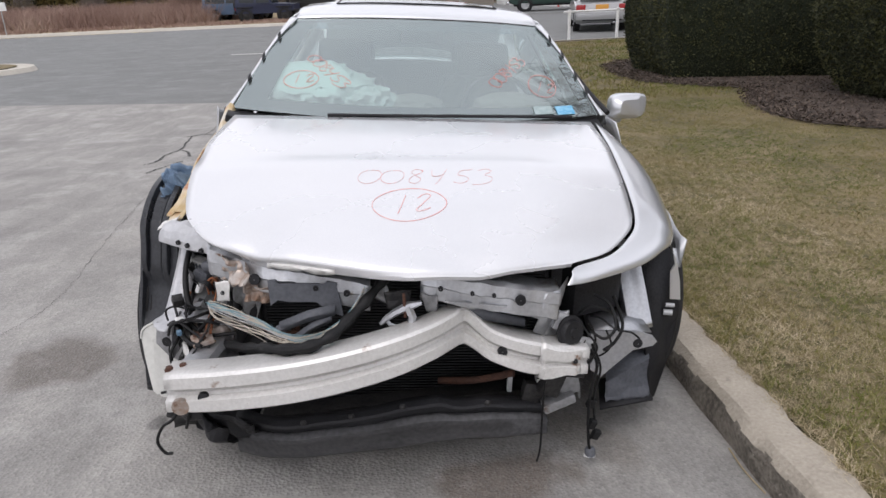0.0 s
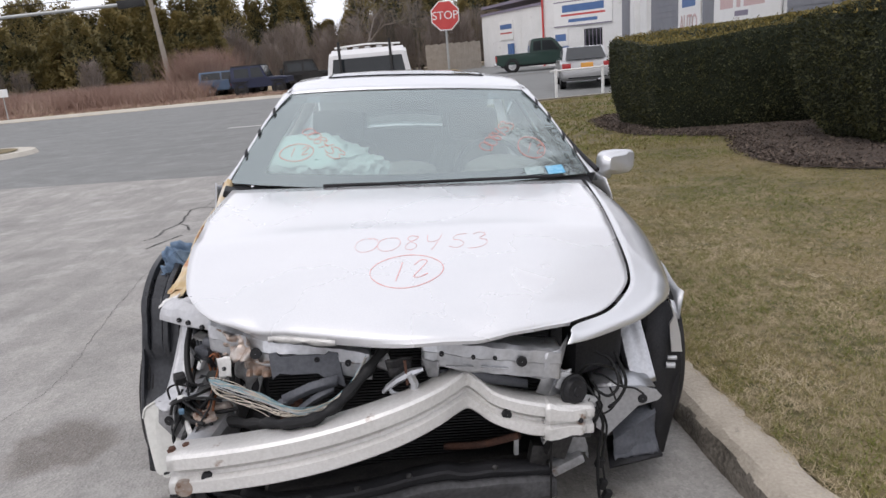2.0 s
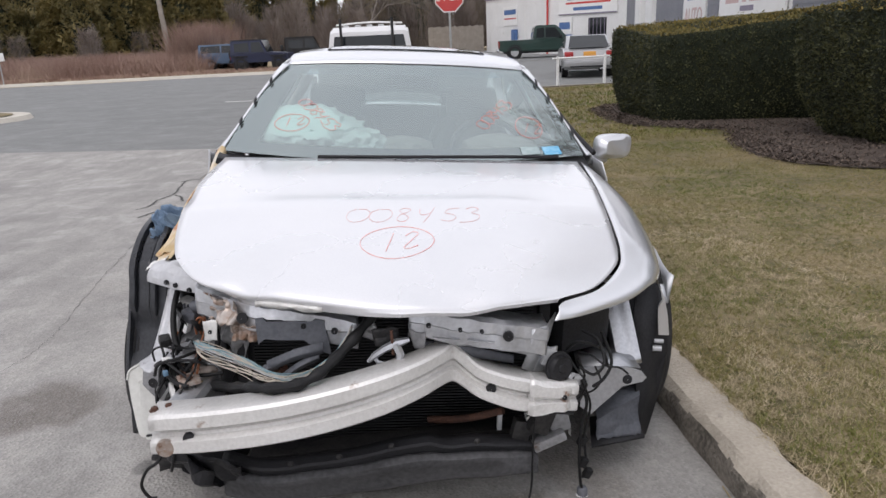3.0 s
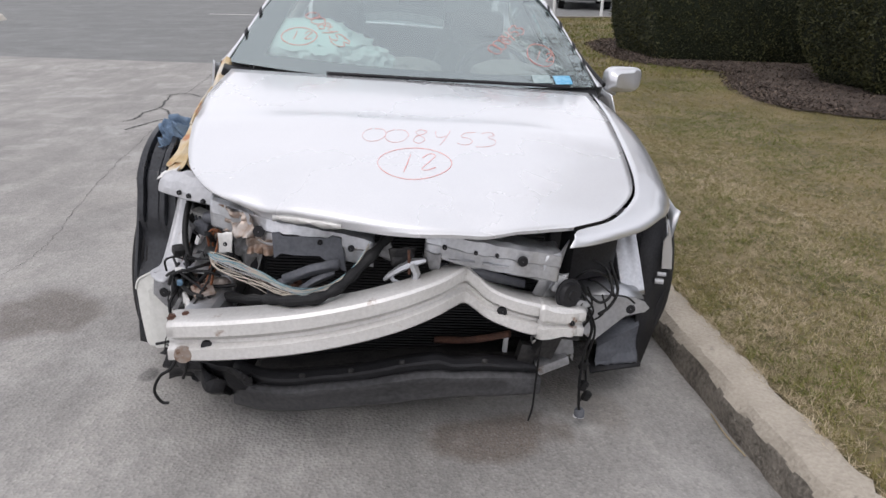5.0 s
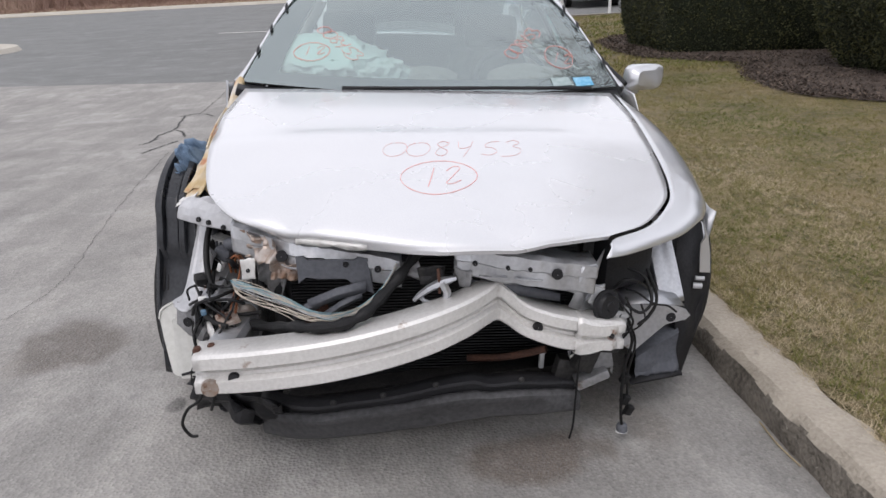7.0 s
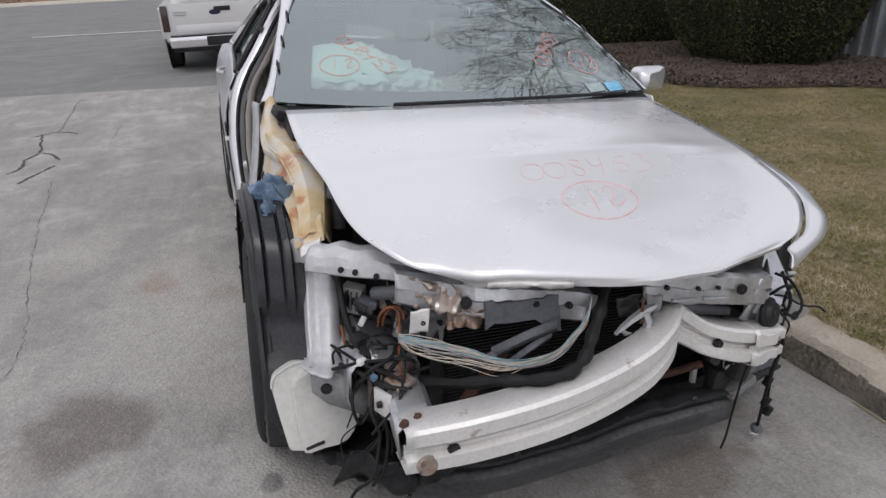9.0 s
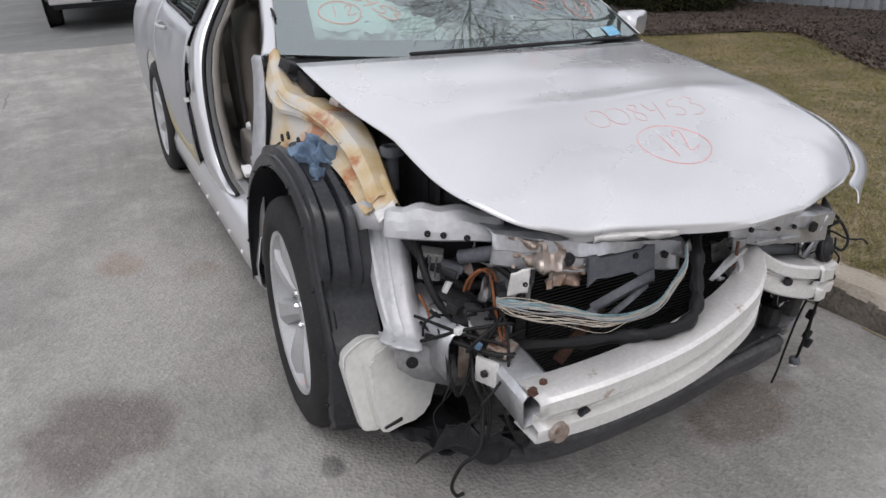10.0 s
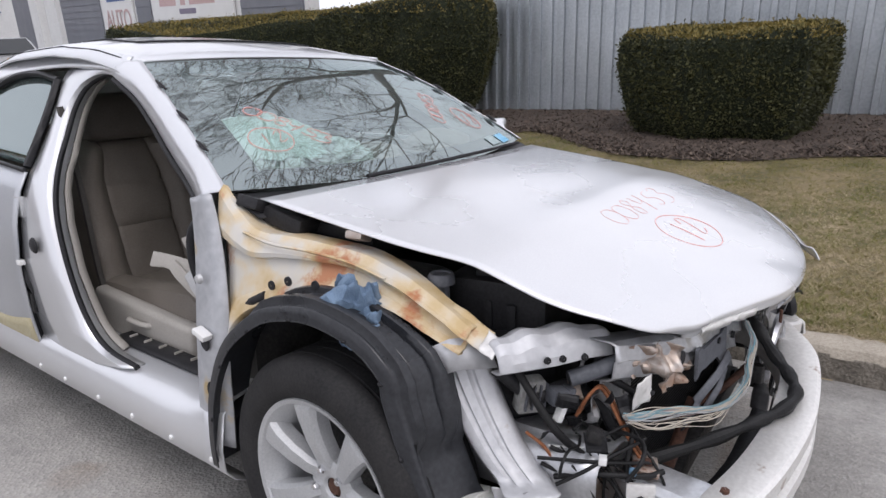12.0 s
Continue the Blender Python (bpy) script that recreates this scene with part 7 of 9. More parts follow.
tube_bm(bm, cp, [0.0135 + 0.0025 * math.sin(i * 1.1) + rk.uniform(-0.001, 0.001) for i in range(len(cp))], 10)
part("conduit", bm, CABLE, harness, "taped black conduit")
for pts, r in (([(-0.68, 0.50, 0.55), (-0.665, 0.41, 0.50), (-0.60, 0.36, 0.485), (-0.53, 0.36, 0.49)], 0.007), ([(-0.70, 0.49, 0.52), (-0.66, 0.39, 0.47), (-0.68, 0.33, 0.42), (-0.665, 0.31, 0.36), (-0.685, 0.34, 0.30)], 0.006),
               ([(-0.63, 0.42, 0.51), (-0.655, 0.36, 0.44), (-0.645, 0.32, 0.36), (-0.66, 0.30, 0.27), (-0.68, 0.33, 0.21)], 0.006), ([(-0.56, 0.37, 0.56), (-0.60, 0.36, 0.53), (-0.64, 0.35, 0.47), (-0.61, 0.30, 0.40)], 0.008),
               ([(-0.72, 0.50, 0.49), (-0.70, 0.42, 0.46), (-0.715, 0.37, 0.42), (-0.70, 0.36, 0.37), (-0.67, 0.37, 0.40), (-0.66, 0.36, 0.45)], 0.006), ([(-0.69, 0.60, 0.70), (-0.70, 0.53, 0.62), (-0.69, 0.48, 0.55), (-0.66, 0.44, 0.50)], 0.012),
               ([(-0.60, 0.40, 0.54), (-0.63, 0.33, 0.55), (-0.68, 0.31, 0.54), (-0.70, 0.33, 0.50)], 0.006), ([(-0.58, 0.42, 0.64), (-0.545, 0.38, 0.60), (-0.55, 0.37, 0.55), (-0.60, 0.40, 0.52)], 0.011),
               ([(-0.665, 0.31, 0.36), (-0.69, 0.28, 0.28), (-0.73, 0.29, 0.24), (-0.75, 0.295, 0.19), (-0.735, 0.30, 0.15), (-0.715, 0.30, 0.147)], 0.006), ([(-0.64, 0.40, 0.50), (-0.62, 0.30, 0.44), (-0.635, 0.27, 0.36), (-0.61, 0.26, 0.29)], 0.005)):
    tube("cable", pts, r * 0.72, CABLE, harness, 8, label="dangling black cable")
rj = random.Random(41)
for i in range(15):
    p = Vector((rj.uniform(-0.72, -0.60), rj.uniform(0.40, 0.50), rj.uniform(0.47, 0.56)))
    pts, d = [p], Vector((rj.uniform(0.1, 0.8), rj.uniform(-1, -0.2), rj.uniform(-0.6, 0.3)))
    for k in range(rj.randint(4, 7)):
        d = (d + Vector((rj.uniform(-0.9, 0.9), rj.uniform(-0.4, 0.5), rj.uniform(-1.1, 0.3)))).normalized()
        p = p + d * rj.uniform(0.03, 0.055)
        p = Vector((max(-0.74, min(-0.57, p.x)), max(0.26, min(0.50, p.y)), max(0.15, p.z)))
        pts.append(p)
    tube("cable", pts, rj.choice((0.0012, 0.0016, 0.0022, 0.0032)), CABLE, harness, 6, 5)
for i in range(22):
    p = Vector((rj.uniform(-0.70, -0.52), rj.uniform(0.36, 0.55), rj.uniform(0.36, 0.68)))
    u, v = Vector((rj.uniform(-1, 1), rj.uniform(-1, 1), rj.uniform(-0.5, 0.5))) * rj.uniform(0.02, 0.05), Vector((rj.uniform(-0.5, 0.5), rj.uniform(-0.5, 0.5), -1)) * rj.uniform(0.02, 0.045)
    wrinkled("torn_scrap", [p, p + u, p + u + v, p + v], rj.choice((RUSTED, DARKMETAL, BLACKPL, BLACKPL, DARKSIL)), car, i, 0.012, 7, "torn scrap of headlight panel")
tube("engine_hose", [(-0.70, 0.62, 0.66), (-0.66, 0.55, 0.60), (-0.60, 0.50, 0.61), (-0.55, 0.48, 0.57), (-0.53, 0.47, 0.50)], 0.016, BLACKPL, car, 10, label="black engine hose")
tube("engine_hose", [(-0.63, 0.56, 0.56), (-0.58, 0.52, 0.54), (-0.55, 0.46, 0.56), (-0.54, 0.42, 0.50)], 0.012, BLACKPL, car, 10)
# black box added so that the headlight bay looks dark
box("bay_dark_box", (-0.585, 0.63, 0.60), (0.16, 0.09, 0.20), BLACKPL, car, (0, 0, -30), 0.03, "black box added to darken the headlight bay")
for dx in (0.0, 0.012):
    tube("rusty_line", [(-0.625 + dx, 0.47, 0.560), (-0.622 + dx, 0.452, 0.600), (-0.602 + dx, 0.436, 0.622), (-0.586 + dx, 0.424, 0.606), (-0.592 + dx, 0.395, 0.565), (-0.602 + dx, 0.365, 0.528), (-0.606 + dx, 0.340, 0.497)], 0.0035, RUSTPIPE, harness, 8, label="rusty brake pipe")
tube("rusty_line", [(-0.700, 0.545, 0.535), (-0.702, 0.50, 0.515), (-0.706, 0.47, 0.480), (-0.712, 0.46, 0.455)], 0.0035, RUSTPIPE, harness, 8)
tube("rusty_line", [(-0.45, 0.33, 0.40), (-0.40, 0.32, 0.47), (-0.36, 0.31, 0.53)], 0.014, RUST, harness, 8)
tube("cable", [(-0.742, 0.455, 0.470), (-0.715, 0.41, 0.500), (-0.686, 0.384, 0.518), (-0.640, 0.355, 0.530), (-0.600, 0.335, 0.538), (-0.570, 0.350, 0.520)], 0.0042, CABLE, harness, 8)
tube("cable", [(-0.735, 0.50, 0.510), (-0.71, 0.44, 0.512), (-0.688, 0.386, 0.514), (-0.650, 0.350, 0.505), (-0.615, 0.318, 0.498), (-0.590, 0.310, 0.470)], 0.0038, CABLE, harness, 8)
tube("cable", [(-0.720, 0.47, 0.47), (-0.700, 0.40, 0.490), (-0.672, 0.345, 0.492), (-0.640, 0.310, 0.486), (-0.606, 0.292, 0.484)], 0.0060, CABLE, harness, 8)
box("connector", (-0.686, 0.384, 0.519), (0.022, 0.016, 0.014), WHITEPL, harness, (0, 0, 20), 0.003, "white connector")
box("connector", (-0.672, 0.329, 0.506), (0.014, 0.014, 0.014), mat("blue_connector", (0.08, 0.16, 0.24), (0.15, 0.25, 0.35), rough=0.5), harness, (10, 0, 30), 0.004, "small blue connector")
box("connector", (-0.585, 0.345, 0.455), (0.04, 0.02, 0.035), mat("tan_connector", (0.36, 0.28, 0.16), (0.45, 0.36, 0.22), rough=0.6), harness, (0, 10, 10), 0.004)
box("connector", (-0.69, 0.40, 0.57), (0.03, 0.03, 0.025), DARKMETAL, harness, (20, 0, 30), 0.005)

# lower valance with bolts
vt = [(-0.55, 0.36, 0.245), (-0.42, 0.275, 0.262), (-0.21, 0.215, 0.322), (0.0, 0.20, 0.372), (0.07, 0.215, 0.352), (0.18, 0.235, 0.345), (0.29, 0.26, 0.322), (0.335, 0.28, 0.30)]
vb = [(-0.56, 0.425, 0.06), (-0.42, 0.34, 0.095), (-0.20, 0.285, 0.15), (-0.03, 0.275, 0.18), (0.08, 0.28, 0.19), (0.18, 0.28, 0.195), (0.29, 0.285, 0.198), (0.345, 0.29, 0.20)]
a, b = spline(vt, 5), spline(vb, 5)
wavy = lambda rows: [[v + Vector((0, 0.006 * noise.noise(v * 9), 0.004 * noise.noise(v * 14))) for v in r] for r in rows]
rows = [[p.lerp(q, k) + Vector((0, d, 0)) for k, d in ((0.36, 0.016), (0.38, 0.0), (0.43, -0.012), (0.55, -0.014), (0.57, -0.010), (0.85, -0.012), (0.96, -0.006), (1, 0.012))] for p, q in zip(a, b)]
valance = sheet("lower_valance", wavy(rows), VALANCE, car, 0.004, "scuffed grey plastic valance under the beam")
rows = [[p.lerp(q, k) + Vector((0, d, 0)) for k, d in ((0.12, 0.045), (0.125, 0.02), (0.14, 0.004), (0.17, 0.0), (0.18, 0.012), (0.30, 0.010), (0.40, 0.014))] for p, q in zip(a, b)]
sheet("valance_flange", wavy(rows), BLACKPL, valance, 0.004, "black bolted flange of the valance")
for x in (-0.33, -0.20, -0.09, 0.16):
    i = min(range(len(a)), key=lambda k: abs(a[k].x - x))
    lathe("valance_bolt", [(0.001, 0.006), (0.005, 0.005), (0.007, 0.002), (0.009, 0)], Matrix.Translation(a[i] + Vector((0, -0.002, -0.008))) @ Matrix.Rotation(radians(90), 4, "X"), DARKMETAL, valance, 8)
wrinkled("under_shield", [(-0.80, 0.50, 0.16), (-0.56, 0.40, 0.10), (-0.52, 0.62, 0.10), (-0.78, 0.80, 0.14)], BLACKPL, car, 5, 0.03, 14, "torn black under-shield", 6)
wrinkled("under_shield", [(-0.74, 0.33, 0.30), (-0.60, 0.24, 0.25), (-0.55, 0.40, 0.11), (-0.76, 0.45, 0.13)], BLACKPL, car, 8, 0.03, 14, "", 7)
wrinkled("under_shield", [(-0.66, 0.28, 0.27), (-0.50, 0.24, 0.26), (-0.48, 0.32, 0.15), (-0.58, 0.34, 0.16)], BLACKPL, car, 15, 0.03, 12, "", 8)
box("lower_crossbar", (-0.05, 0.40, 0.235), (0.86, 0.07, 0.06), DARKMETAL, car, (0, -6, 0), 0.012)
tube("rusty_bar", [(0.04, 0.42, 0.30), (0.14, 0.36, 0.335), (0.24, 0.31, 0.385)], 0.011, RUST, car, 8, label="rusty lower bar")
box("cooler_tube", (0.235, 0.33, 0.345), (0.014, 0.014, 0.06), ALLOY, car, bevel=0.003)

# left corner: upright, bracket, horn, splash box, liner
lp = [(0.636, 0.60, 0.69), (0.636, 0.56, 0.62), (0.640, 0.50, 0.55), (0.645, 0.43, 0.465)]
rows = [[p + Vector((u * 0.036, abs(u) * 0.012 - f, 0)) for u, f in ((-1.2, -0.02), (-1, 0.006), (-0.3, 0.004), (0, -0.006), (0.3, 0.004), (1, 0.006), (1.2, -0.03))] for p in spline(lp, 5)]
sheet("side_support", rows, RAWSILVER, car, 0.003, "pale silver side support")
bm = bmesh.new()
prism_bm(bm, [(0.47, 0.485), (0.61, 0.485), (0.655, 0.47), (0.672, 0.45), (0.66, 0.436), (0.60, 0.425), (0.515, 0.335), (0.48, 0.36)], 0.008, Matrix.Translation((0, 0.375, 0)) @ Matrix.Rotation(radians(90), 4, "X"), 0.002)
lb = part("corner_bracket", bm, RAWSILVER, car, "silver corner bracket with a hole")
lathe("bracket_hole", [(0.001, 0.003), (0.0135, 0.003), (0.0145, 0)], Matrix.Translation((0.613, 0.366, 0.446)) @ Matrix.Rotation(radians(90), 4, "X"), BLACKPL, lb, 18)
sheet("bracket_shelf", [[(0.48, 0.37, 0.487), (0.48, 0.48, 0.50)], [(0.56, 0.37, 0.489), (0.56, 0.50, 0.50)], [(0.655, 0.38, 0.475), (0.655, 0.50, 0.49)]], RAWSILVER, lb, 0.003)
lathe("horn", [(0.001, 0.020), (0.012, 0.020), (0.014, 0.016), (0.030, 0.016), (0.034, 0.010), (0.036, 0.004), (0.043, 0.003), (0.044, -0.003), (0.040, -0.006), (0.034, -0.014), (0.016, -0.020), (0.001, -0.021)], Matrix.Translation((0.372, 0.245, 0.545)) @ Matrix.Rotation(radians(80), 4, "X") @ Matrix.Rotation(radians(24), 4, "Y"), BLACKPL, car, 24, "dark grey round horn")
box("horn_bracket", (0.345, 0.26, 0.57), (0.03, 0.02, 0.05), ALLOY, car, (0, 20, 0), 0.004)
lathe("air_duct", [(0.001, -0.05), (0.055, -0.05), (0.06, 0.0), (0.066, 0.01), (0.066, 0.03), (0.05, 0.05), (0.045, 0.16)], Matrix.Translation((0.535, 0.55, 0.575)) @ Matrix.Rotation(radians(-90), 4, "X"), BLACKPL, car, 24, "black intake duct")
# solid black box painting in the dark of the empty pocket
box("pocket_filler", (0.475, 0.52, 0.60), (0.19, 0.16, 0.20), BLACKPL, car, (0, 0, 25), 0.03, "black box filling the empty headlight pocket")
splash = wrinkled("splash_box", [(0.565, 0.45, 0.27), (0.715, 0.50, 0.325), (0.725, 0.485, 0.195), (0.57, 0.43, 0.21)], GREYPL, car, 6, 0.013, 14, "dented dark grey plastic duct box", 8)
sheet("splash_top", [[(0.565, 0.45, 0.27), (0.60, 0.62, 0.30)], [(0.715, 0.50, 0.325), (0.76, 0.66, 0.34)]], GREYPL, splash, 0.004)
sheet("splash_bottom", [[(0.54, 0.41, 0.20), (0.60, 0.62, 0.18)], [(0.735, 0.475, 0.19), (0.76, 0.66, 0.17)]], BLACKPL, splash, 0.008)
rows = []
for i in range(30):
    t = i / 29
    a = radians(lerp(20, 215, t))
    y, z = 0.955 + 0.40 * math.cos(a) * (1.0 if t < 0.6 else 0.97), 0.325 + 0.41 * math.sin(a)
    rows.append([(x - 0.045 * smoothstep(0.5, 0.12, z) - 0.01, y + 0.006 * noise.noise(Vector((x * 9, y * 9, z * 9))), z) for x in (0.68, 0.73, 0.78, 0.81, 0.835)])
left_liner = sheet("left_wheel_liner", rows, BLACKPL, car, 0.004, "black wheel-arch liner on the kerb side")
sheet("liner_flap", [[(0.69, 0.56, 0.70), (0.76, 0.58, 0.68)], [(0.69, 0.55, 0.52), (0.80, 0.58, 0.515)], [(0.70, 0.53, 0.45), (0.825, 0.58, 0.46)], [(0.71, 0.52, 0.32), (0.822, 0.58, 0.34)], [(0.72, 0.52, 0.16), (0.775, 0.56, 0.15)]], BLACKPL, left_liner, 0.004)
bm = bmesh.new()
prism_bm(bm, [(0.703, 0.771), (0.737, 0.726), (0.770, 0.660), (0.789, 0.618), (0.804, 0.564), (0.815, 0.502), (0.780, 0.504), (0.772, 0.562), (0.768, 0.600), (0.781, 0.622), (0.772, 0.650), (0.759, 0.684), (0.728, 0.686), (0.710, 0.723), (0.699, 0.746)], 0.006, Matrix.Translation((0, 0.563, 0)) @ Matrix.Rotation(radians(90), 4, "X"), 0.001)
part("fender_flange", bm, PAINT, left_fender, "torn silver flange with bolt holes")
for x, z in ((0.714, 0.729), (0.731, 0.706)):
    lathe("flange_hole", [(0.001, 0.002), (0.005, 0.002), (0.006, 0)], Matrix.Translation((x, 0.5565, z)) @ Matrix.Rotation(radians(90), 4, "X"), BLACKPL, left_fender, 10)
tube("liner_bolt", [(0.762, 0.552, 0.462), (0.788, 0.545, 0.463)], 0.010, ALLOY, left_liner, 10, 0)
tube("liner_bolt", [(0.766, 0.552, 0.487), (0.792, 0.545, 0.488)], 0.007, ALLOY, left_liner, 10, 0)
# cables and a dangling plug on the left
left_harness = thing("wire_harness", CAR, "loose black wires with a plug hanging down", "wire harness")
for pts, r in (([(0.43, 0.26, 0.54), (0.47, 0.25, 0.52), (0.50, 0.26, 0.55), (0.49, 0.30, 0.60), (0.45, 0.32, 0.62)], 0.006), ([(0.42, 0.27, 0.50), (0.46, 0.26, 0.44), (0.455, 0.27, 0.35), (0.46, 0.28, 0.25), (0.475, 0.295, 0.16), (0.485, 0.305, 0.13)], 0.0065),
               ([(0.44, 0.26, 0.50), (0.475, 0.27, 0.42), (0.47, 0.28, 0.32), (0.485, 0.29, 0.22), (0.48, 0.30, 0.17)], 0.005), ([(0.31, 0.22, 0.43), (0.312, 0.235, 0.36), (0.318, 0.25, 0.26), (0.322, 0.26, 0.17), (0.317, 0.265, 0.12)], 0.0045),
               ([(0.49, 0.30, 0.52), (0.52, 0.33, 0.46), (0.50, 0.345, 0.42), (0.46, 0.33, 0.43)], 0.004), ([(0.52, 0.36, 0.60), (0.55, 0.34, 0.52), (0.53, 0.33, 0.47), (0.49, 0.30, 0.46)], 0.007),
               ([(0.40, 0.28, 0.58), (0.42, 0.26, 0.61), (0.46, 0.27, 0.60), (0.52, 0.33, 0.55), (0.55, 0.36, 0.49)], 0.006)):
    tube("cable", pts, r * 0.7, CABLE, left_harness, 8)
lathe("plug", [(0.001, 0.012), (0.012, 0.012), (0.016, 0.006), (0.016, -0.012), (0.010, -0.02), (0.001, -0.02)], Matrix.Translation((0.487, 0.306, 0.115)) @ Matrix.Rotation(radians(160), 4, "X"), GREYPL, left_harness, 16, "white-rimmed round plug")
lathe("plug_rim", [(0.0135, 0.004), (0.0175, 0.004), (0.0175, -0.002), (0.0135, -0.002)], Matrix.Translation((0.487, 0.3075, 0.108)) @ Matrix.Rotation(radians(160), 4, "X"), WHITEPL, left_harness, 16)
for z, x in ((0.23, 0.475), (0.195, 0.49), (0.30, 0.465)):
    box("connector", (x, 0.285, z), (0.022, 0.018, 0.03), CABLE, left_harness, (10, 20, 10), 0.004)
for c, s, r, mt in (((0.34, 0.29, 0.375), (0.06, 0.06, 0.08), (0, 20, 10), DARKMETAL), ((0.40, 0.33, 0.36), (0.06, 0.05, 0.09), (0, -15, 0), DARKSIL), ((0.37, 0.30, 0.30), (0.10, 0.05, 0.03), (0, -20, 8), DARKSIL), ((0.29, 0.30, 0.33), (0.05, 0.04, 0.07), (0, 10, 0), DARKMETAL), ((0.45, 0.36, 0.42), (0.06, 0.05, 0.07), (20, 0, 30), DARKMETAL)):
    box("torn_bracket", c, s, mt, car, r, 0.008, "torn steel bracket")
for i in range(14):
    p = Vector((rj.uniform(0.29, 0.44), rj.uniform(0.28, 0.36), rj.uniform(0.30, 0.47)))
    u, v = Vector((rj.uniform(-1, 1), rj.uniform(-0.6, 0.6), rj.uniform(-0.6, 0.6))) * rj.uniform(0.02, 0.045), Vector((rj.uniform(-0.6, 0.6), rj.uniform(-0.5, 0.5), -1)) * rj.uniform(0.02, 0.04)
    wrinkled("torn_scrap", [p, p + u, p + u + v, p + v], rj.choice((DARKSIL, DARKMETAL, BLACKPL, RAWSILVER, BEAM)), car, i + 60, 0.014, 7)
for i in range(6):
    p = Vector((rj.uniform(0.40, 0.50), rj.uniform(0.25, 0.31), rj.uniform(0.48, 0.60)))
    pts, d = [p], Vector((rj.uniform(-0.5, 0.8), rj.uniform(-0.6, 0.2), rj.uniform(-0.8, 0.3)))
    for k in range(rj.randint(4, 6)):
        d = (d + Vector((rj.uniform(-0.9, 0.9), rj.uniform(-0.4, 0.5), rj.uniform(-1.0, 0.4)))).normalized()
        p = p + d * rj.uniform(0.025, 0.045)
        p = Vector((max(0.36, min(0.56, p.x)), max(0.235, min(0.36, p.y)), max(0.15, p.z)))
        pts.append(p)
    tube("cable", pts, rj.choice((0.0014, 0.002, 0.003)), CABLE, left_harness, 6, 5)
wrinkled("torn_bracket", [(0.40, 0.25, 0.52), (0.445, 0.25, 0.52), (0.44, 0.26, 0.47), (0.41, 0.25, 0.47)], ALLOY, car, 21, 0.01)

# ---- across the main road: building, vehicles, poles, trees ----
WHITEWALL = mat("white_painted_block", (0.66, 0.66, 0.65), (0.76, 0.76, 0.75), rough=0.8, scale=0.8, fine=12, bump=0.2, spots=((0.5, 0.49, 0.46), 1.2, 0.64))
DOORGREY = mat("grey_roller_door", (0.20, 0.21, 0.24), (0.26, 0.27, 0.30), rough=0.5, metal=0.3, scale=1.5, fine=30)
FASCIA = mat("purple_grey_fascia", (0.18, 0.16, 0.22), (0.25, 0.22, 0.28), rough=0.6)
SIGNWHITE = mat("sign_white", (0.72, 0.72, 0.71), (0.8, 0.8, 0.79), rough=0.5, scale=2)
SIGNRED = mat("sign_red", (0.50, 0.05, 0.05), (0.58, 0.08, 0.07), rough=0.4, scale=3)
SIGNBLUE = mat("sign_blue", (0.06, 0.13, 0.30), (0.09, 0.17, 0.36), rough=0.5, scale=3)
SIGNPINK = mat("faded_red_paint", (0.52, 0.36, 0.36), (0.60, 0.45, 0.44), rough=0.6, scale=6)
POSTM = mat("galvanised_post", (0.35, 0.36, 0.36), (0.45, 0.46, 0.46), rough=0.5, metal=0.5)
POSTW = mat("white_painted_post", (0.68, 0.68, 0.66), (0.78, 0.78, 0.76), rough=0.6)
WOODPOLE = mat("grey_pole_wood", (0.24, 0.21, 0.18), (0.34, 0.31, 0.27), rough=0.9, scale=3, fine=30, bump=0.4)
BARK = mat("grey_brown_bark", (0.10, 0.085, 0.075), (0.20, 0.175, 0.155), rough=0.9, scale=4, fine=40, bump=0.6)
REDLENS = mat("red_lens", (0.35, 0.03, 0.03), (0.42, 0.05, 0.05), rough=0.2)
ORANGEP = mat("orange_plate", (0.70, 0.32, 0.06), (0.75, 0.38, 0.08), rough=0.5)


def wall_between(name, a, b, z0, z1, thick, parent, material):
    a, b = Vector(a), Vector(b)
    d = b - a
    n = Vector((d.y, -d.x)).normalized() * thick
    bm = bmesh.new()
    prism_bm(bm, [(a.x, a.y), (b.x, b.y), (b.x - n.x, b.y - n.y), (a.x - n.x, a.y - n.y)], z1 - z0, Matrix.Translation((0, 0, z0)))
    return part(name, bm, material, parent, smooth=False)


def face_rect(name, a, b, s0, s1, z0, z1, proud, depth, material, parent, label="", bevel=0.0):
    """A plate on the face from a to b: s in metres along it."""
    a, b = Vector(a), Vector(b)
    d = (b - a).normalized()
    n = Vector((d.y, -d.x))
    bm = bmesh.new()
    p, q = a + d * s0 + n * proud, a + d * s1 + n * proud
    prism_bm(bm, [(p.x, p.y), (q.x, q.y), (q.x - n.x * depth, q.y - n.y * depth), (p.x - n.x * depth, p.y - n.y * depth)], z1 - z0, Matrix.Translation((0, 0, z0)), bevel)
    return part(name, bm, material, parent, label, smooth=False)


shop = thing("white_workshop", Matrix(), "low white painted workshop building with roller doors", "building")
PA, PB, PC, PE = (8.95, 57.5), (11.46, 46.0), (15.2, 41.0), (9.5, 12.0)
for a, b, top in ((PA, PB, 3.75), (PB, PC, 4.6), (PC, PE, 4.6)):
    wall_between("wall", a, b, -0.6, top, 0.3, shop, WHITEWALL)
    ln = (Vector(b) - Vector(a)).length
    face_rect("fascia", a, b, 0, ln, top, top + 0.18, 0.08, 0.5, FASCIA, shop)
bm = bmesh.new()
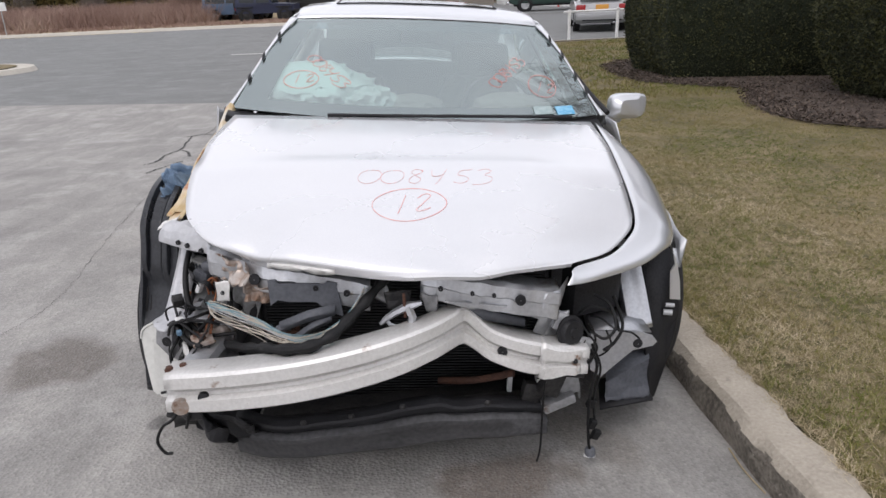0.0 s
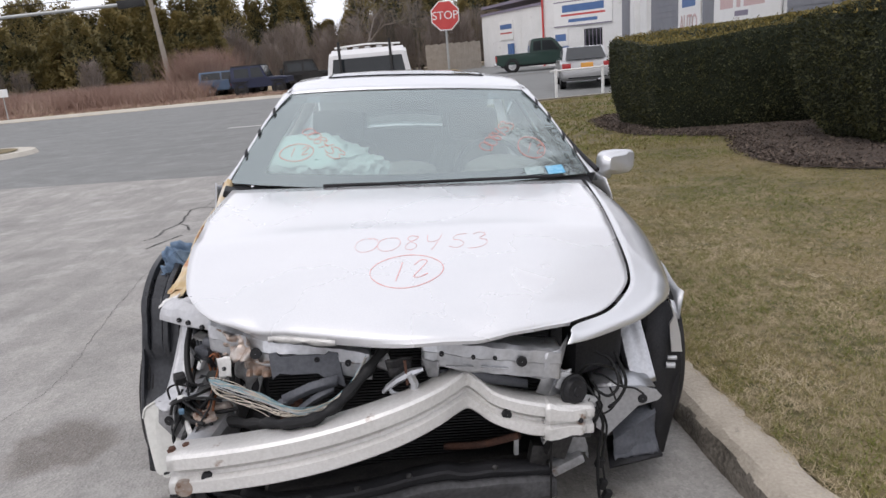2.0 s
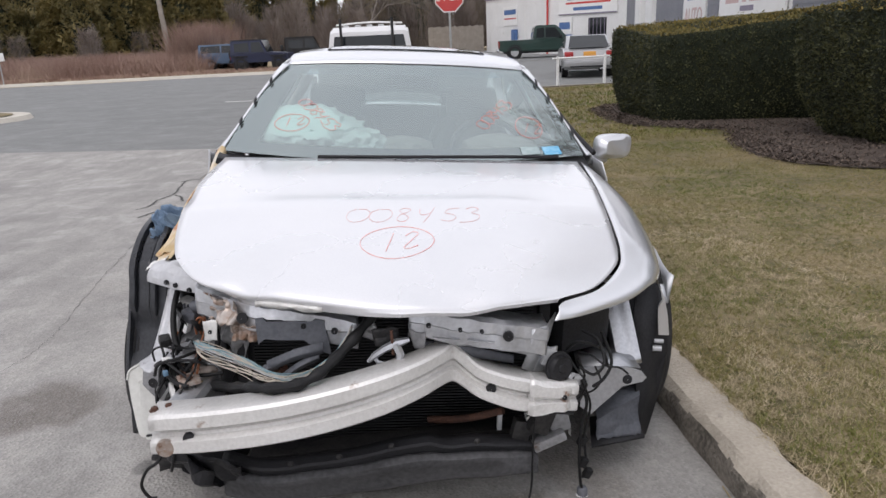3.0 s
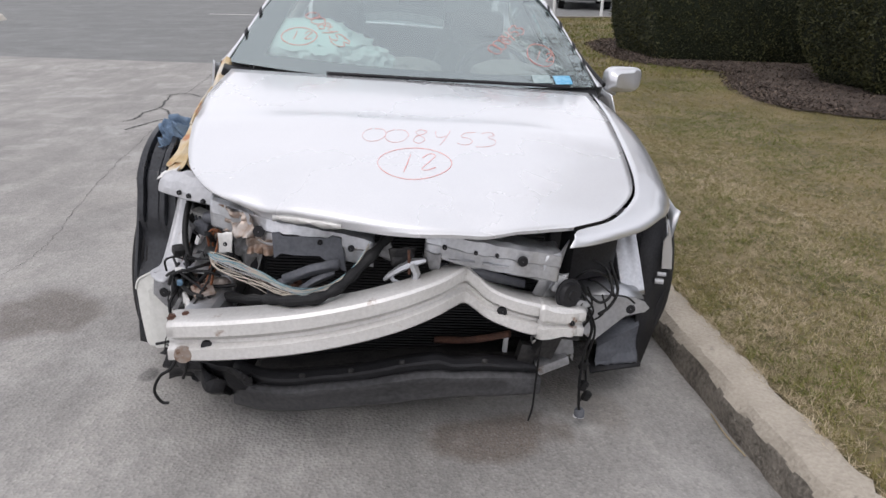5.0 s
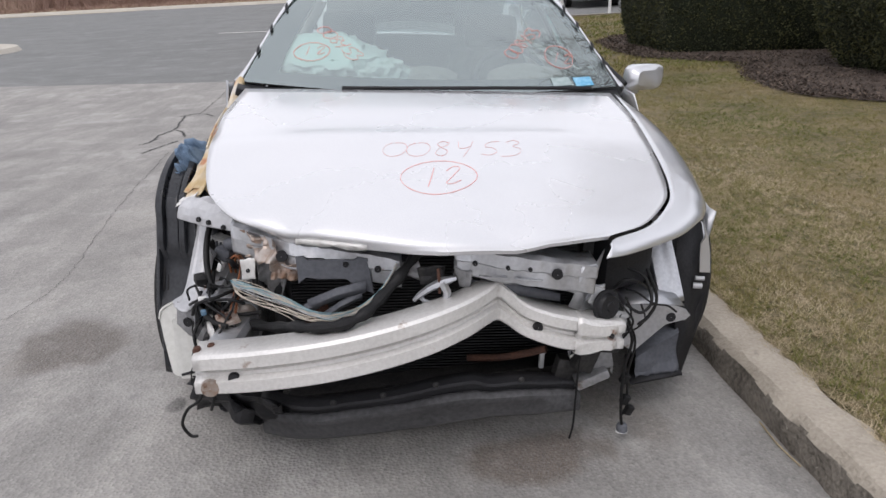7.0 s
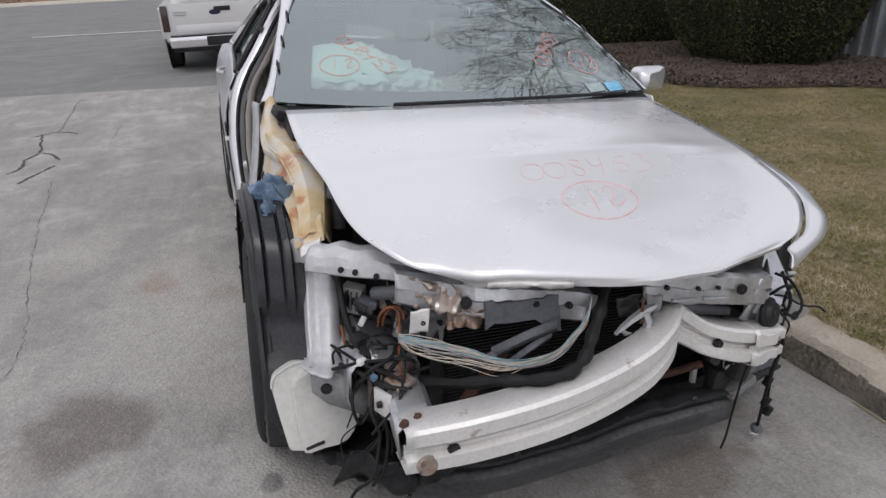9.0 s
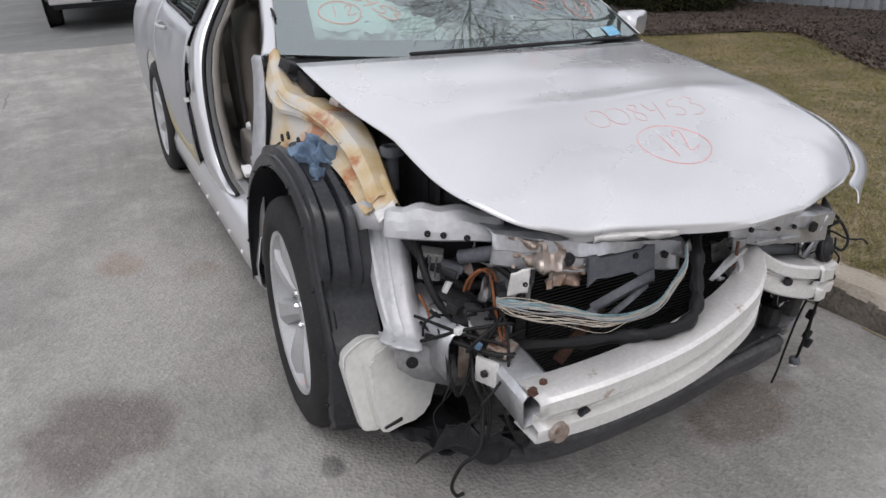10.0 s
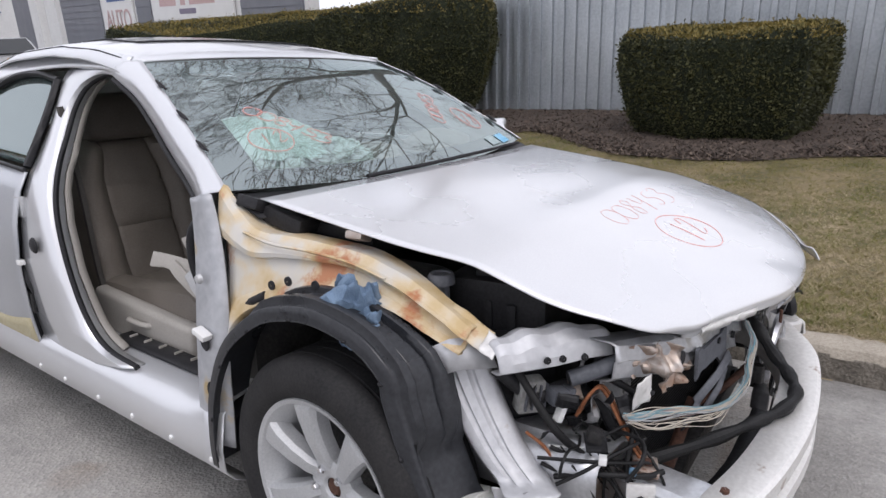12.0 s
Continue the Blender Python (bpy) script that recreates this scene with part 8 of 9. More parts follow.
prism_bm(bm, [PA, PB, PC, PE, (24, 10), (30, 45), (20, 62)], 0.2, Matrix.Translation((0, 0, 4.3)))
part("roof", bm, FASCIA, shop, smooth=False)
for s0, s1, z1 in ((1.0, 3.6, 2.0), (8.0, 10.6, 2.9)):
    rd = face_rect("roller_door", PA, PB, s0, s1, -0.35, z1, -0.06, 0.05, SIGNWHITE, shop)
    for i in range(6):
        face_rect("door_slat", PA, PB, s0 + 0.02, s1 - 0.02, -0.3 + i * (z1 + 0.3) / 6, -0.3 + (i + 0.93) * (z1 + 0.3) / 6, -0.02, 0.03, WHITEWALL, rd)
    face_rect("door_frame", PA, PB, s0 - 0.1, s0, -0.35, z1 + 0.1, 0.02, 0.06, POSTW, rd)
sg = face_rect("sign", PA, PB, 3.9, 6.6, 1.7, 3.1, 0.06, 0.05, SIGNWHITE, shop, "white sign with a red and a blue bar")
face_rect("sign_bar", PA, PB, 4.1, 6.4, 2.5, 2.85, 0.064, 0.004, SIGNBLUE, sg)
face_rect("sign_bar", PA, PB, 4.1, 6.4, 2.15, 2.25, 0.064, 0.004, SIGNRED, sg)
face_rect("blue_bin", PA, PB, 6.0, 6.7, -0.35, 1.4, 0.3, 0.25, SIGNBLUE, shop)
tube("drainpipe", [(11.40, 45.9, -0.4), (11.40, 45.9, 4.5)], 0.07, SIGNRED, shop, 8, 0, "dark red drainpipe")
sg = face_rect("sign", PB, PC, 1.0, 5.6, 2.15, 3.75, 0.08, 0.06, SIGNWHITE, shop, "large white business sign with dark border")
for z0, z1, s0, s1, mt in ((3.05, 3.5, 1.7, 5.0, SIGNBLUE), (2.80, 2.92, 1.6, 5.1, SIGNRED), (2.4, 2.6, 2.2, 4.5, SIGNBLUE), (3.68, 3.75, 1.0, 5.6, FASCIA), (2.15, 2.22, 1.0, 5.6, FASCIA)):
    face_rect("sign_bar", PB, PC, s0, s1, z0, z1, 0.085, 0.006, mt, sg)
sg = face_rect("sign", PB, PC, 0.9, 2.1, 0.95, 2.0, 0.07, 0.05, SIGNWHITE, shop)
face_rect("sign_bar", PB, PC, 1.05, 1.95, 1.25, 1.7, 0.075, 0.006, SIGNBLUE, sg)
face_rect("door", PB, PC, 1.0, 2.1, -0.35, 0.9, 0.05, 0.05, SIGNBLUE, shop, "blue painted door")
wd = face_rect("window", PB, PC, 3.4, 4.8, 0.7, 1.9, 0.02, 0.02, DARKGLASS, shop, "dark barred window")
for i in range(5):
    face_rect("window_bar", PB, PC, 3.5 + 0.29 * i, 3.54 + 0.29 * i, 0.7, 1.9, 0.06, 0.02, FASCIA, wd)
for s0, s1 in ((0.3, 5.0), (9.4, 14.8), (18.6, 20.0), (26.3, 29.4)):
    rd = face_rect("roller_door", PC, PE, s0, s1, -0.3, 3.6, 0.02, 0.04, DOORGREY, shop, "grey ribbed roller door")
    for i in range(16):
        face_rect("door_slat", PC, PE, s0 + 0.03, s1 - 0.03, -0.28 + i * 0.242, -0.28 + i * 0.242 + 0.205, 0.045, 0.025, DOORGREY, rd)
face_rect("pier", PC, PE, 5.2, 6.6, -0.3, 4.6, 0.35, 0.4, WHITEWALL, shop)
face_rect("pier", PC, PE, 7.4, 9.2, -0.3, 4.6, 0.2, 0.25, WHITEWALL, shop)
sg = face_rect("sign", PC, PE, 15.3, 18.4, 0.8, 3.2, 0.08, 0.05, SIGNWHITE, shop, "white panel lettered AUTO")
face_rect("sign_bar", PC, PE, 15.8, 17.8, 2.15, 2.75, 0.085, 0.006, SIGNBLUE, sg)
sg2 = face_rect("sign", PC, PE, 20.2, 26.0, 1.45, 3.1, 0.08, 0.05, SIGNWHITE, shop, "long white sign with faded red bars")
for s0, s1 in ((20.9, 22.2), (22.55, 22.9), (23.2, 24.9)):
    face_rect("sign_bar", PC, PE, s0, s1, 1.85, 2.5, 0.085, 0.006, SIGNPINK, sg2)
face_rect("sign_bar", PC, PE, 22.4, 23.6, 1.6, 1.75, 0.085, 0.006, FASCIA, sg2)


def lettering(name, text, size, m, material, parent, label=""):
    cu = bpy.data.curves.new(name, "FONT")
    cu.body, cu.size, cu.align_x, cu.align_y, cu.extrude = text, size, "CENTER", "CENTER", 0.004
    tmp = new(name, cu)
    me = bpy.data.meshes.new_from_object(tmp.evaluated_get(bpy.context.evaluated_depsgraph_get()))
    bpy.data.objects.remove(tmp)
    me.materials.clear()
    ob = put(name, me, material, parent, label, smooth=False)
    ob.matrix_local = m
    return ob


dface = (Vector(PE) - Vector(PC)).normalized()
nface = Vector((dface.y, -dface.x))
spot = Vector(PC) + dface * 16.85 + nface * 0.1
mm = Matrix((( dface.x, 0, nface.x, spot.x), (dface.y, 0, nface.y, spot.y), (0, 1, 0, 1.5), (0, 0, 0, 1)))
lettering("letters", "AUTO", 0.95, mm, SIGNPINK, sg, "faded red letters")

# ground beyond the road: pale kerb strip and yard
field("verge", axis((-160, -10, 20), (-10, 6, 6)), axis((37, 38.5, 2), (38.5, 62, 6)), lambda x, y: -0.33 + 0.12 * smoothstep(37.0, 37.3, y) + 0.02 * noise.noise(Vector((x * 0.5, y * 0.5, 0))), DRY, label="dry grassy verge across the road", category="ground")
field("far_kerb", axis((-160, -10, 30), (-10, 6, 4)), axis((36.4, 36.5, 1), (36.5, 37.3, 2)), lambda x, y: -0.33 + (0.12 if y > 36.45 else 0), PALECONC, label="pale concrete edge of the main road", category="kerb")
field("yard", axis((6, 60, 8)), axis((37, 62, 6)), lambda x, y: -0.32, ASPHALT, 0.0, "asphalt yard in front of the workshop", "ground")
tagged(part("traffic_island", grid_bm([[(-11.3 + 1.9 * math.cos(a) * r, 17.6 + 1.6 * math.sin(a) * r, -0.22 if r < 0.9 else -0.34) for a in (2 * math.pi * i / 24 for i in range(25))] for r in (0.01, 0.5, 0.88, 0.92, 1.0)]), PALECONC), "pale kerbed corner with dry grass", "kerb", kind="structure")
tagged(part("island_grass", grid_bm([[(-11.5 + 1.5 * math.cos(a) * r, 17.5 + 1.2 * math.sin(a) * r, -0.20 + 0.03 * (1 - r)) for a in (2 * math.pi * i / 24 for i in range(25))] for r in (0.01, 0.5, 1.0)]), SOIL), "patch of grass on the corner", "grass", kind="structure")


# vehicles
SIDEM = lambda w, x0=0.0: Matrix(((0, 0, 1, x0 - w / 2), (1, 0, 0, 0), (0, 1, 0, 0), (0, 0, 0, 1)))


def vehicle(name, m, label, category, body, cabin, width, cab_w, wheels, r, paint, side_windows, ends, lamps=(), extras=()):
    """body and cabin: side outlines (length, height), nose at plus; ends: sloping panes (y0, z0, y1, z1, half width)."""
    v = thing(name, m, label, category)
    part("body", prism_bm(bmesh.new(), body, width, SIDEM(width), 0.06), paint, v, angle=30)
    if cabin:
        bm = bmesh.new()
        prism_bm(bm, cabin, cab_w, SIDEM(cab_w), 0.05)
        zc0, zc1 = min(z for _, z in cabin), max(z for _, z in cabin)
        for q in bm.verts:
            q.co.x *= lerp(1.0, 0.86, max(0, (q.co.z - zc0) / (zc1 - zc0)))
        part("cabin", bm, paint, v, angle=30)
    zc0, zc1 = (min(z for _, z in cabin), max(z for _, z in cabin)) if cabin else (0, 1)
    for poly in side_windows:
        for s in (-1, 1):
            bm = bmesh.new()
            vs = [bm.verts.new((s * (cab_w / 2 * lerp(1.0, 0.86, (z - zc0) / (zc1 - zc0)) + 0.006), y, z)) for y, z in poly]
            bm.faces.new(vs)
            part("window", bm, DARKGLASS, v, smooth=False)
    for y0, z0, y1, z1, w0, w1 in ends:
        bm = bmesh.new()
        bm.faces.new([bm.verts.new(q) for q in ((-w0, y0, z0), (w0, y0, z0), (w1, y1, z1), (-w1, y1, z1))])
        part("window", bm, DARKGLASS, v, smooth=False)
    for y in wheels:
        for s in (-1, 1):
            mw = Matrix.Translation((s * (width / 2 - 0.10), y, r)) @ Matrix.Rotation(radians(90) * s, 4, "Y")
            w = lathe("wheel", [(r * 0.6, -0.1), (r * 0.9, -0.11), (r, -0.08), (r, 0.08), (r * 0.9, 0.11), (r * 0.62, 0.11)], mw, RUBBER, v, 24)
            lathe("rim", [(r * 0.62, 0.10), (r * 0.55, 0.07), (r * 0.3, 0.08), (r * 0.12, 0.10), (0.001, 0.10)], mw, DARKMETAL if name == "off_road_car" else ALLOY, w, 14)
            arch = Matrix.Translation((s * (width / 2 + 0.004), y, r)) @ Matrix.Rotation(radians(90) * s, 4, "Y")
            lathe("arch", [(r * 0.98, -0.03), (r * 1.14, -0.02), (r * 1.16, 0.0), (r * 1.02, 0.004)], arch, BLACKPL, v, 24)
    for c, s, material, nm in lamps:
        box(nm, c, s, material, v, bevel=0.015)
    return v


WPAINT = mat("white_truck_paint", (0.60, 0.60, 0.60), (0.66, 0.66, 0.66), rough=0.3, coat=0.6, scale=1.5)
GPAINT = mat("dark_green_paint", (0.012, 0.035, 0.028), (0.02, 0.05, 0.04), rough=0.3, coat=0.6, scale=1.5)
BPAINT = mat("dark_blue_paint", (0.006, 0.010, 0.035), (0.012, 0.018, 0.055), rough=0.4, coat=0.15, scale=1.5)
LBPAINT = mat("blue_van_paint", (0.06, 0.10, 0.17), (0.09, 0.14, 0.22), rough=0.4, coat=0.4, scale=1.5)
KPAINT = mat("black_soft_top", (0.012, 0.012, 0.013), (0.03, 0.03, 0.03), rough=0.7, scale=3)

TR_BODY = [(-2.75, 0.50), (-2.80, 0.62), (-2.78, 1.08), (-0.62, 1.10), (0.95, 1.12), (2.5, 1.06), (2.72, 0.95), (2.78, 0.55), (2.6, 0.42), (-2.5, 0.42)]
TR_CAB = [(-0.75, 1.08), (-0.62, 1.80), (-0.45, 1.90), (0.55, 1.90), (0.75, 1.82), (1.35, 1.10)]
TR_WIN = [[(-0.55, 1.18), (-0.50, 1.72), (-0.05, 1.76), (-0.05, 1.18)], [(0.02, 1.18), (0.02, 1.76), (0.62, 1.74), (1.05, 1.18)]]


SMOKED = mat("smoked_lens", (0.025, 0.012, 0.012), (0.05, 0.022, 0.020), rough=0.15, coat=0.6, scale=8)


def truck(name, m, label, paint, rack=False):
    lamps = [((s * 0.90, -2.79, 0.86), (0.11 if rack else 0.14, 0.05, 0.40 if rack else 0.36), SMOKED if rack else REDLENS, "tail_light") for s in (-1, 1)]
    lamps += [((0, -2.86, 0.50), (1.75, 0.16, 0.17), CHROME, "rear_bumper"), ((0, -2.83, 0.52), (0.34, 0.19, 0.13), mat("plate_pale", (0.6, 0.5, 0.3), (0.66, 0.56, 0.36)), "number_plate"),
              ((0, 2.78, 0.55), (1.8, 0.14, 0.2), CHROME, "front_bumper"), ((0, -2.79, 0.98), (0.26, 0.03, 0.07), BLACKPL, "tailgate_handle"), ((0, -2.785, 0.80), (1.40, 0.012, 0.05), POSTM, "tailgate_crease")]
    lamps += [((s * 1.06, 0.95, 1.22), (0.16, 0.09, 0.22), BLACKPL, "door_mirror") for s in (-1, 1)]
    v = vehicle(name, m, label, "pickup truck", TR_BODY, TR_CAB, 1.98, 1.86, (-1.85, 1.75), 0.39, paint, TR_WIN,
                [(-0.762, 1.22, -0.668, 1.72, 0.80, 0.72), (1.30, 1.18, 0.80, 1.78, 0.82, 0.72)], lamps)
    box("underbody", (0, 0, 0.42), (1.6, 5.0, 0.22), BLACKPL, v, bevel=0.02)
    if rack:
        box("bumper_pocket", (0, -2.905, 0.50), (0.62, 0.10, 0.15), BLACKPL, v, bevel=0.02, label="black plate pocket of the bumper")
        box("step_pad", (0, -2.87, 0.592), (1.72, 0.15, 0.02), BLACKPL, v, bevel=0.006)
        box("bumper_valance", (0, -2.82, 0.385), (1.66, 0.10, 0.09), BLACKPL, v, bevel=0.02)
        box("tailgate_panel", (0, -2.792, 0.685), (1.50, 0.02, 0.13), paint, v, bevel=0.008)
        lathe("badge", [(0.001, 0.008), (0.05, 0.007), (0.058, 0.0)], Matrix.Translation((-0.12, -2.792, 0.93)) @ Matrix.Rotation(radians(90), 4, "X") @ Matrix.Diagonal((1.6, 0.7, 1, 1)), BPAINT, v, 20)
        for s in (-0.02, 0.02):
            box("lettering_bar", (-0.66, -2.792, 0.93 + s), (0.20, 0.006, 0.018), POSTM, v, bevel=0.002)
        for s in (-0.55, 0.5):
            tube("rack_post", [(s, -0.95, 1.05), (s, -0.93, 2.06)], 0.03, KPAINT, v, 6, 0)
        for s in (-0.5, -0.25, 0, 0.25, 0.5):
            box("roof_marker", (s, -0.30, 1.92), (0.12, 0.07, 0.04), WPAINT, v, bevel=0.012)
        tube("roof_bar", [(-0.7, -0.35, 1.95), (0, -0.38, 1.985), (0.7, -0.35, 1.95)], 0.018, POSTW, v, 6)
    return v


truck("white_pickup", pose(-0.22, 13.95, -0.33, 0, 0, -3), "white pickup truck with a black rack, parked behind the car", WPAINT, True)
truck("green_pickup", pose(10.0, 41.0, -0.33, 0, 0, -98), "dark green pickup truck parked before the workshop", GPAINT)
SD_BODY = [(-2.25, 0.42), (-2.32, 0.62), (-2.24, 0.92), (-1.55, 0.98), (1.0, 0.95), (2.0, 0.82), (2.28, 0.68), (2.3, 0.42), (2.1, 0.28), (-2.1, 0.28)]
SD_CAB = [(-1.75, 0.93), (-1.05, 1.34), (-0.6, 1.41), (0.35, 1.40), (0.7, 1.32), (1.35, 0.93)]
SPAINT = mat("pale_silver_paint", (0.38, 0.385, 0.39), (0.45, 0.45, 0.455), rough=0.3, metal=0.5, coat=0.6, scale=1.5)
vehicle("silver_sedan", pose(7.55, 24.1, -0.33, 0, 0, -12), "silver four-door car stopped on the main road", "car", SD_BODY, SD_CAB, 1.78, 1.62, (-1.4, 1.4), 0.32, SPAINT,
        [[(-1.2, 1.0), (-0.85, 1.32), (-0.3, 1.36), (-0.3, 1.0)], [(-0.22, 1.0), (-0.22, 1.36), (0.45, 1.34), (1.0, 1.0)]],
        [(-1.84, 1.00, -1.12, 1.40, 0.70, 0.60), (1.30, 0.98, 0.75, 1.34, 0.68, 0.58)],
        [((s * 0.70, -2.27, 0.78), (0.30, 0.10, 0.22), REDLENS, "tail_light") for s in (-1, 1)] + [((0, -2.31, 0.80), (0.42, 0.03, 0.17), ORANGEP, "number_plate"), ((0, -2.30, 0.50), (1.70, 0.12, 0.20), SPAINT, "rear_bumper"), ((0, -2.32, 0.40), (1.3, 0.08, 0.06), BLACKPL, "bumper_lip"), ((0.42, -2.2, 0.30), (0.10, 0.14, 0.06), CHROME, "exhaust_tip")])


def jeep(m, label, paint):
    body = [(-1.75, 0.55), (-1.78, 1.02), (0.45, 1.04), (0.6, 1.06), (1.75, 0.98), (1.78, 0.62), (1.5, 0.58), (0.8, 0.50), (-0.6, 0.50), (-1.5, 0.55)]
    cab = [(-1.76, 1.0), (-1.72, 1.74), (-1.5, 1.80), (0.15, 1.80), (0.5, 1.02)]
    v = vehicle("off_road_car", m, label, "off-road car", body, cab, 1.62, 1.50, (-1.15, 1.2), 0.40, paint, [[(-1.5, 1.12), (-1.5, 1.62), (-0.6, 1.64), (-0.6, 1.12)], [(-0.45, 1.1), (-0.45, 1.66), (0.12, 1.66), (0.34, 1.1)]],
                [(-1.772, 1.12, -1.742, 1.62, 0.6, 0.55), (0.50, 1.08, 0.22, 1.74, 0.66, 0.62)], [((s * 0.66, -1.77, 0.80), (0.12, 0.06, 0.16), REDLENS, "tail_light") for s in (-1, 1)] + [((0, 1.86, 0.60), (1.5, 0.12, 0.14), BLACKPL, "front_bumper"), ((0, -1.86, 0.60), (1.4, 0.12, 0.14), BLACKPL, "rear_bumper")])
    box("soft_top", (0, -0.75, 1.80), (1.34, 1.9, 0.05), KPAINT, v, bevel=0.02)
    lathe("spare_wheel", [(0.2, -0.1), (0.34, -0.1), (0.38, -0.05), (0.38, 0.05), (0.34, 0.1), (0.2, 0.1)], Matrix.Translation((0, -1.92, 0.98)) @ Matrix.Rotation(radians(90), 4, "X"), RUBBER, v, 20)
    for s in (-1, 1):
        for y in (-1.15, 1.2):
            box("fender_flare", (s * 0.78, y, 0.86), (0.22, 0.95, 0.06), BLACKPL, v, bevel=0.02)
    return v


jeep(pose(-7.35, 42.0, -0.30, 0, 0, -98), "dark blue off-road car with a black soft top", BPAINT)
jeep(pose(-4.7, 45.5, -0.25, 0, 0, -80), "black off-road car standing behind the blue one", KPAINT)
vehicle("blue_van", pose(-9.6, 45.0, -0.28, 0, 0, -100), "faded blue van in the brush by the road", "van", [(-2.2, 0.4), (-2.25, 1.0), (1.4, 1.02), (2.2, 0.9), (2.25, 0.4)], [(-2.2, 0.98), (-2.15, 1.60), (0.9, 1.62), (1.5, 1.0)], 1.75, 1.66, (-1.4, 1.4), 0.34, LBPAINT,
        [[(-2.0, 1.08), (-2.0, 1.5), (-0.7, 1.52), (-0.7, 1.08)], [(-0.6, 1.08), (-0.6, 1.52), (0.7, 1.5), (1.1, 1.08)]], [(-2.215, 1.08, -2.175, 1.5, 0.7, 0.62), (1.45, 1.05, 0.98, 1.55, 0.7, 0.62)])

# stop sign at the corner
stop = thing("stop_sign", pose(1.85, 17.3, -0.2, 0, 0, -2), "red octagonal STOP sign on a galvanised post", "road sign")
octo = lambda r: [(r * math.cos(math.pi / 8 + math.pi / 4 * i), r * math.sin(math.pi / 8 + math.pi / 4 * i)) for i in range(8)]
up = Matrix.Translation((0, 0, 2.46)) @ Matrix.Rotation(radians(90), 4, "X")
plate = part("plate", prism_bm(bmesh.new(), octo(0.405), 0.004, up), SIGNWHITE, stop, "white-bordered plate", smooth=False)
part("face", prism_bm(bmesh.new(), octo(0.375), 0.003, up @ Matrix.Translation((0, 0, 0.005))), SIGNRED, plate, "red face", smooth=False)
lettering("letters", "STOP", 0.29, up @ Matrix.Translation((0, 0, 0.014)), SIGNWHITE, plate, "white letters STOP")
tube("post", [(0, 0.03, -0.1), (0, 0.03, 2.8)], 0.03, POSTM, stop, 6, 0)
# low white rail at the edge of the lawn
guard = thing("white_rail", Matrix(), "low white post-and-rail barrier by the main road", "railing")
for x in (5.17, 6.66, 8.15, 9.65):
    tube("post", [(x, 18.75 + 0.12 * (x - 5), -0.4), (x, 18.75 + 0.12 * (x - 5), 0.56)], 0.045, POSTW, guard, 10, 0)
for z in (0.50,):
    tube("rail", [(5.0, 18.75, z), (9.65, 19.3, z)], 0.03, POSTW, guard, 8, 0)
for x, y, wd in ((-33.0, 44.5, 0.45),):
    s2 = thing("roadside_sign", pose(-20.2, 36.9, -0.3, 0, 0, 20), "small white roadside sign on a leaning stake", "sign")
    tube("stake", [(0, 0, 0), (0.05, 0, 1.4)], 0.03, POSTM, s2, 6, 0)
    box("plate", (0.05, -0.04, 1.5), (0.5, 0.02, 0.42), SIGNWHITE, s2, bevel=0.004)
# utility pole with wires and a street light arm
pole = thing("utility_pole", pose(-15.4, 50.0, -0.3), "leaning grey wooden utility pole with cables", "utility pole")
tube("shaft", [(0.2, 0, -0.2), (-0.35, 0, 10.5)], [0.19, 0.13], WOODPOLE, pole, 12, 0)
box("crossarm", (-0.3, 0, 9.6), (2.4, 0.12, 0.14), WOODPOLE, pole, bevel=0.02)
for z, x in ((9.7, -1.2), (9.7, 0.6), (8.2, -0.25), (7.2, -0.2)):
    tube("cable", [(x - 45, -6, z + 0.6), (x - 22, -3, z - 0.5), (x, 0, z), (x + 24, 3, z - 0.6), (x + 60, 6, z + 0.4)], 0.022, CABLE, pole, 5, 8)
arm = thing("signal_arm", pose(-8.78, 24.0, -1.55), "galvanised signal arm with a dark signal head", "traffic signal")
tube("mast", [(-12.0, 0, 1.2), (-12.0, 0, 4.9)], [0.14, 0.10], POSTM, arm, 10, 0)
tube("arm", [(-12.0, 0, 5.05), (-6, 0, 5.24), (0.2, 0, 5.40)], 0.055, POSTM, arm, 8)
box("signal_head", (0.45, 0, 5.41), (0.9, 0.25, 0.26), KPAINT, arm, (0, -3, 0), 0.04, "dark horizontal signal head")
grey_fence = thing("board_fence", Matrix(), "weathered grey board fence beside the workshop", "fence")
for i in range(22):
    x = 3.9 + i * 0.21
    bm = bmesh.new()
    box_bm(bm, (x, 55.0 + 0.03 * i, 0.75 + 0.05 * math.sin(i * 2.1)), (0.195, 0.03, 2.2), bevel=0.004, seg=1)
    part("board", bm, WOODPOLE, grey_fence, smooth=False)


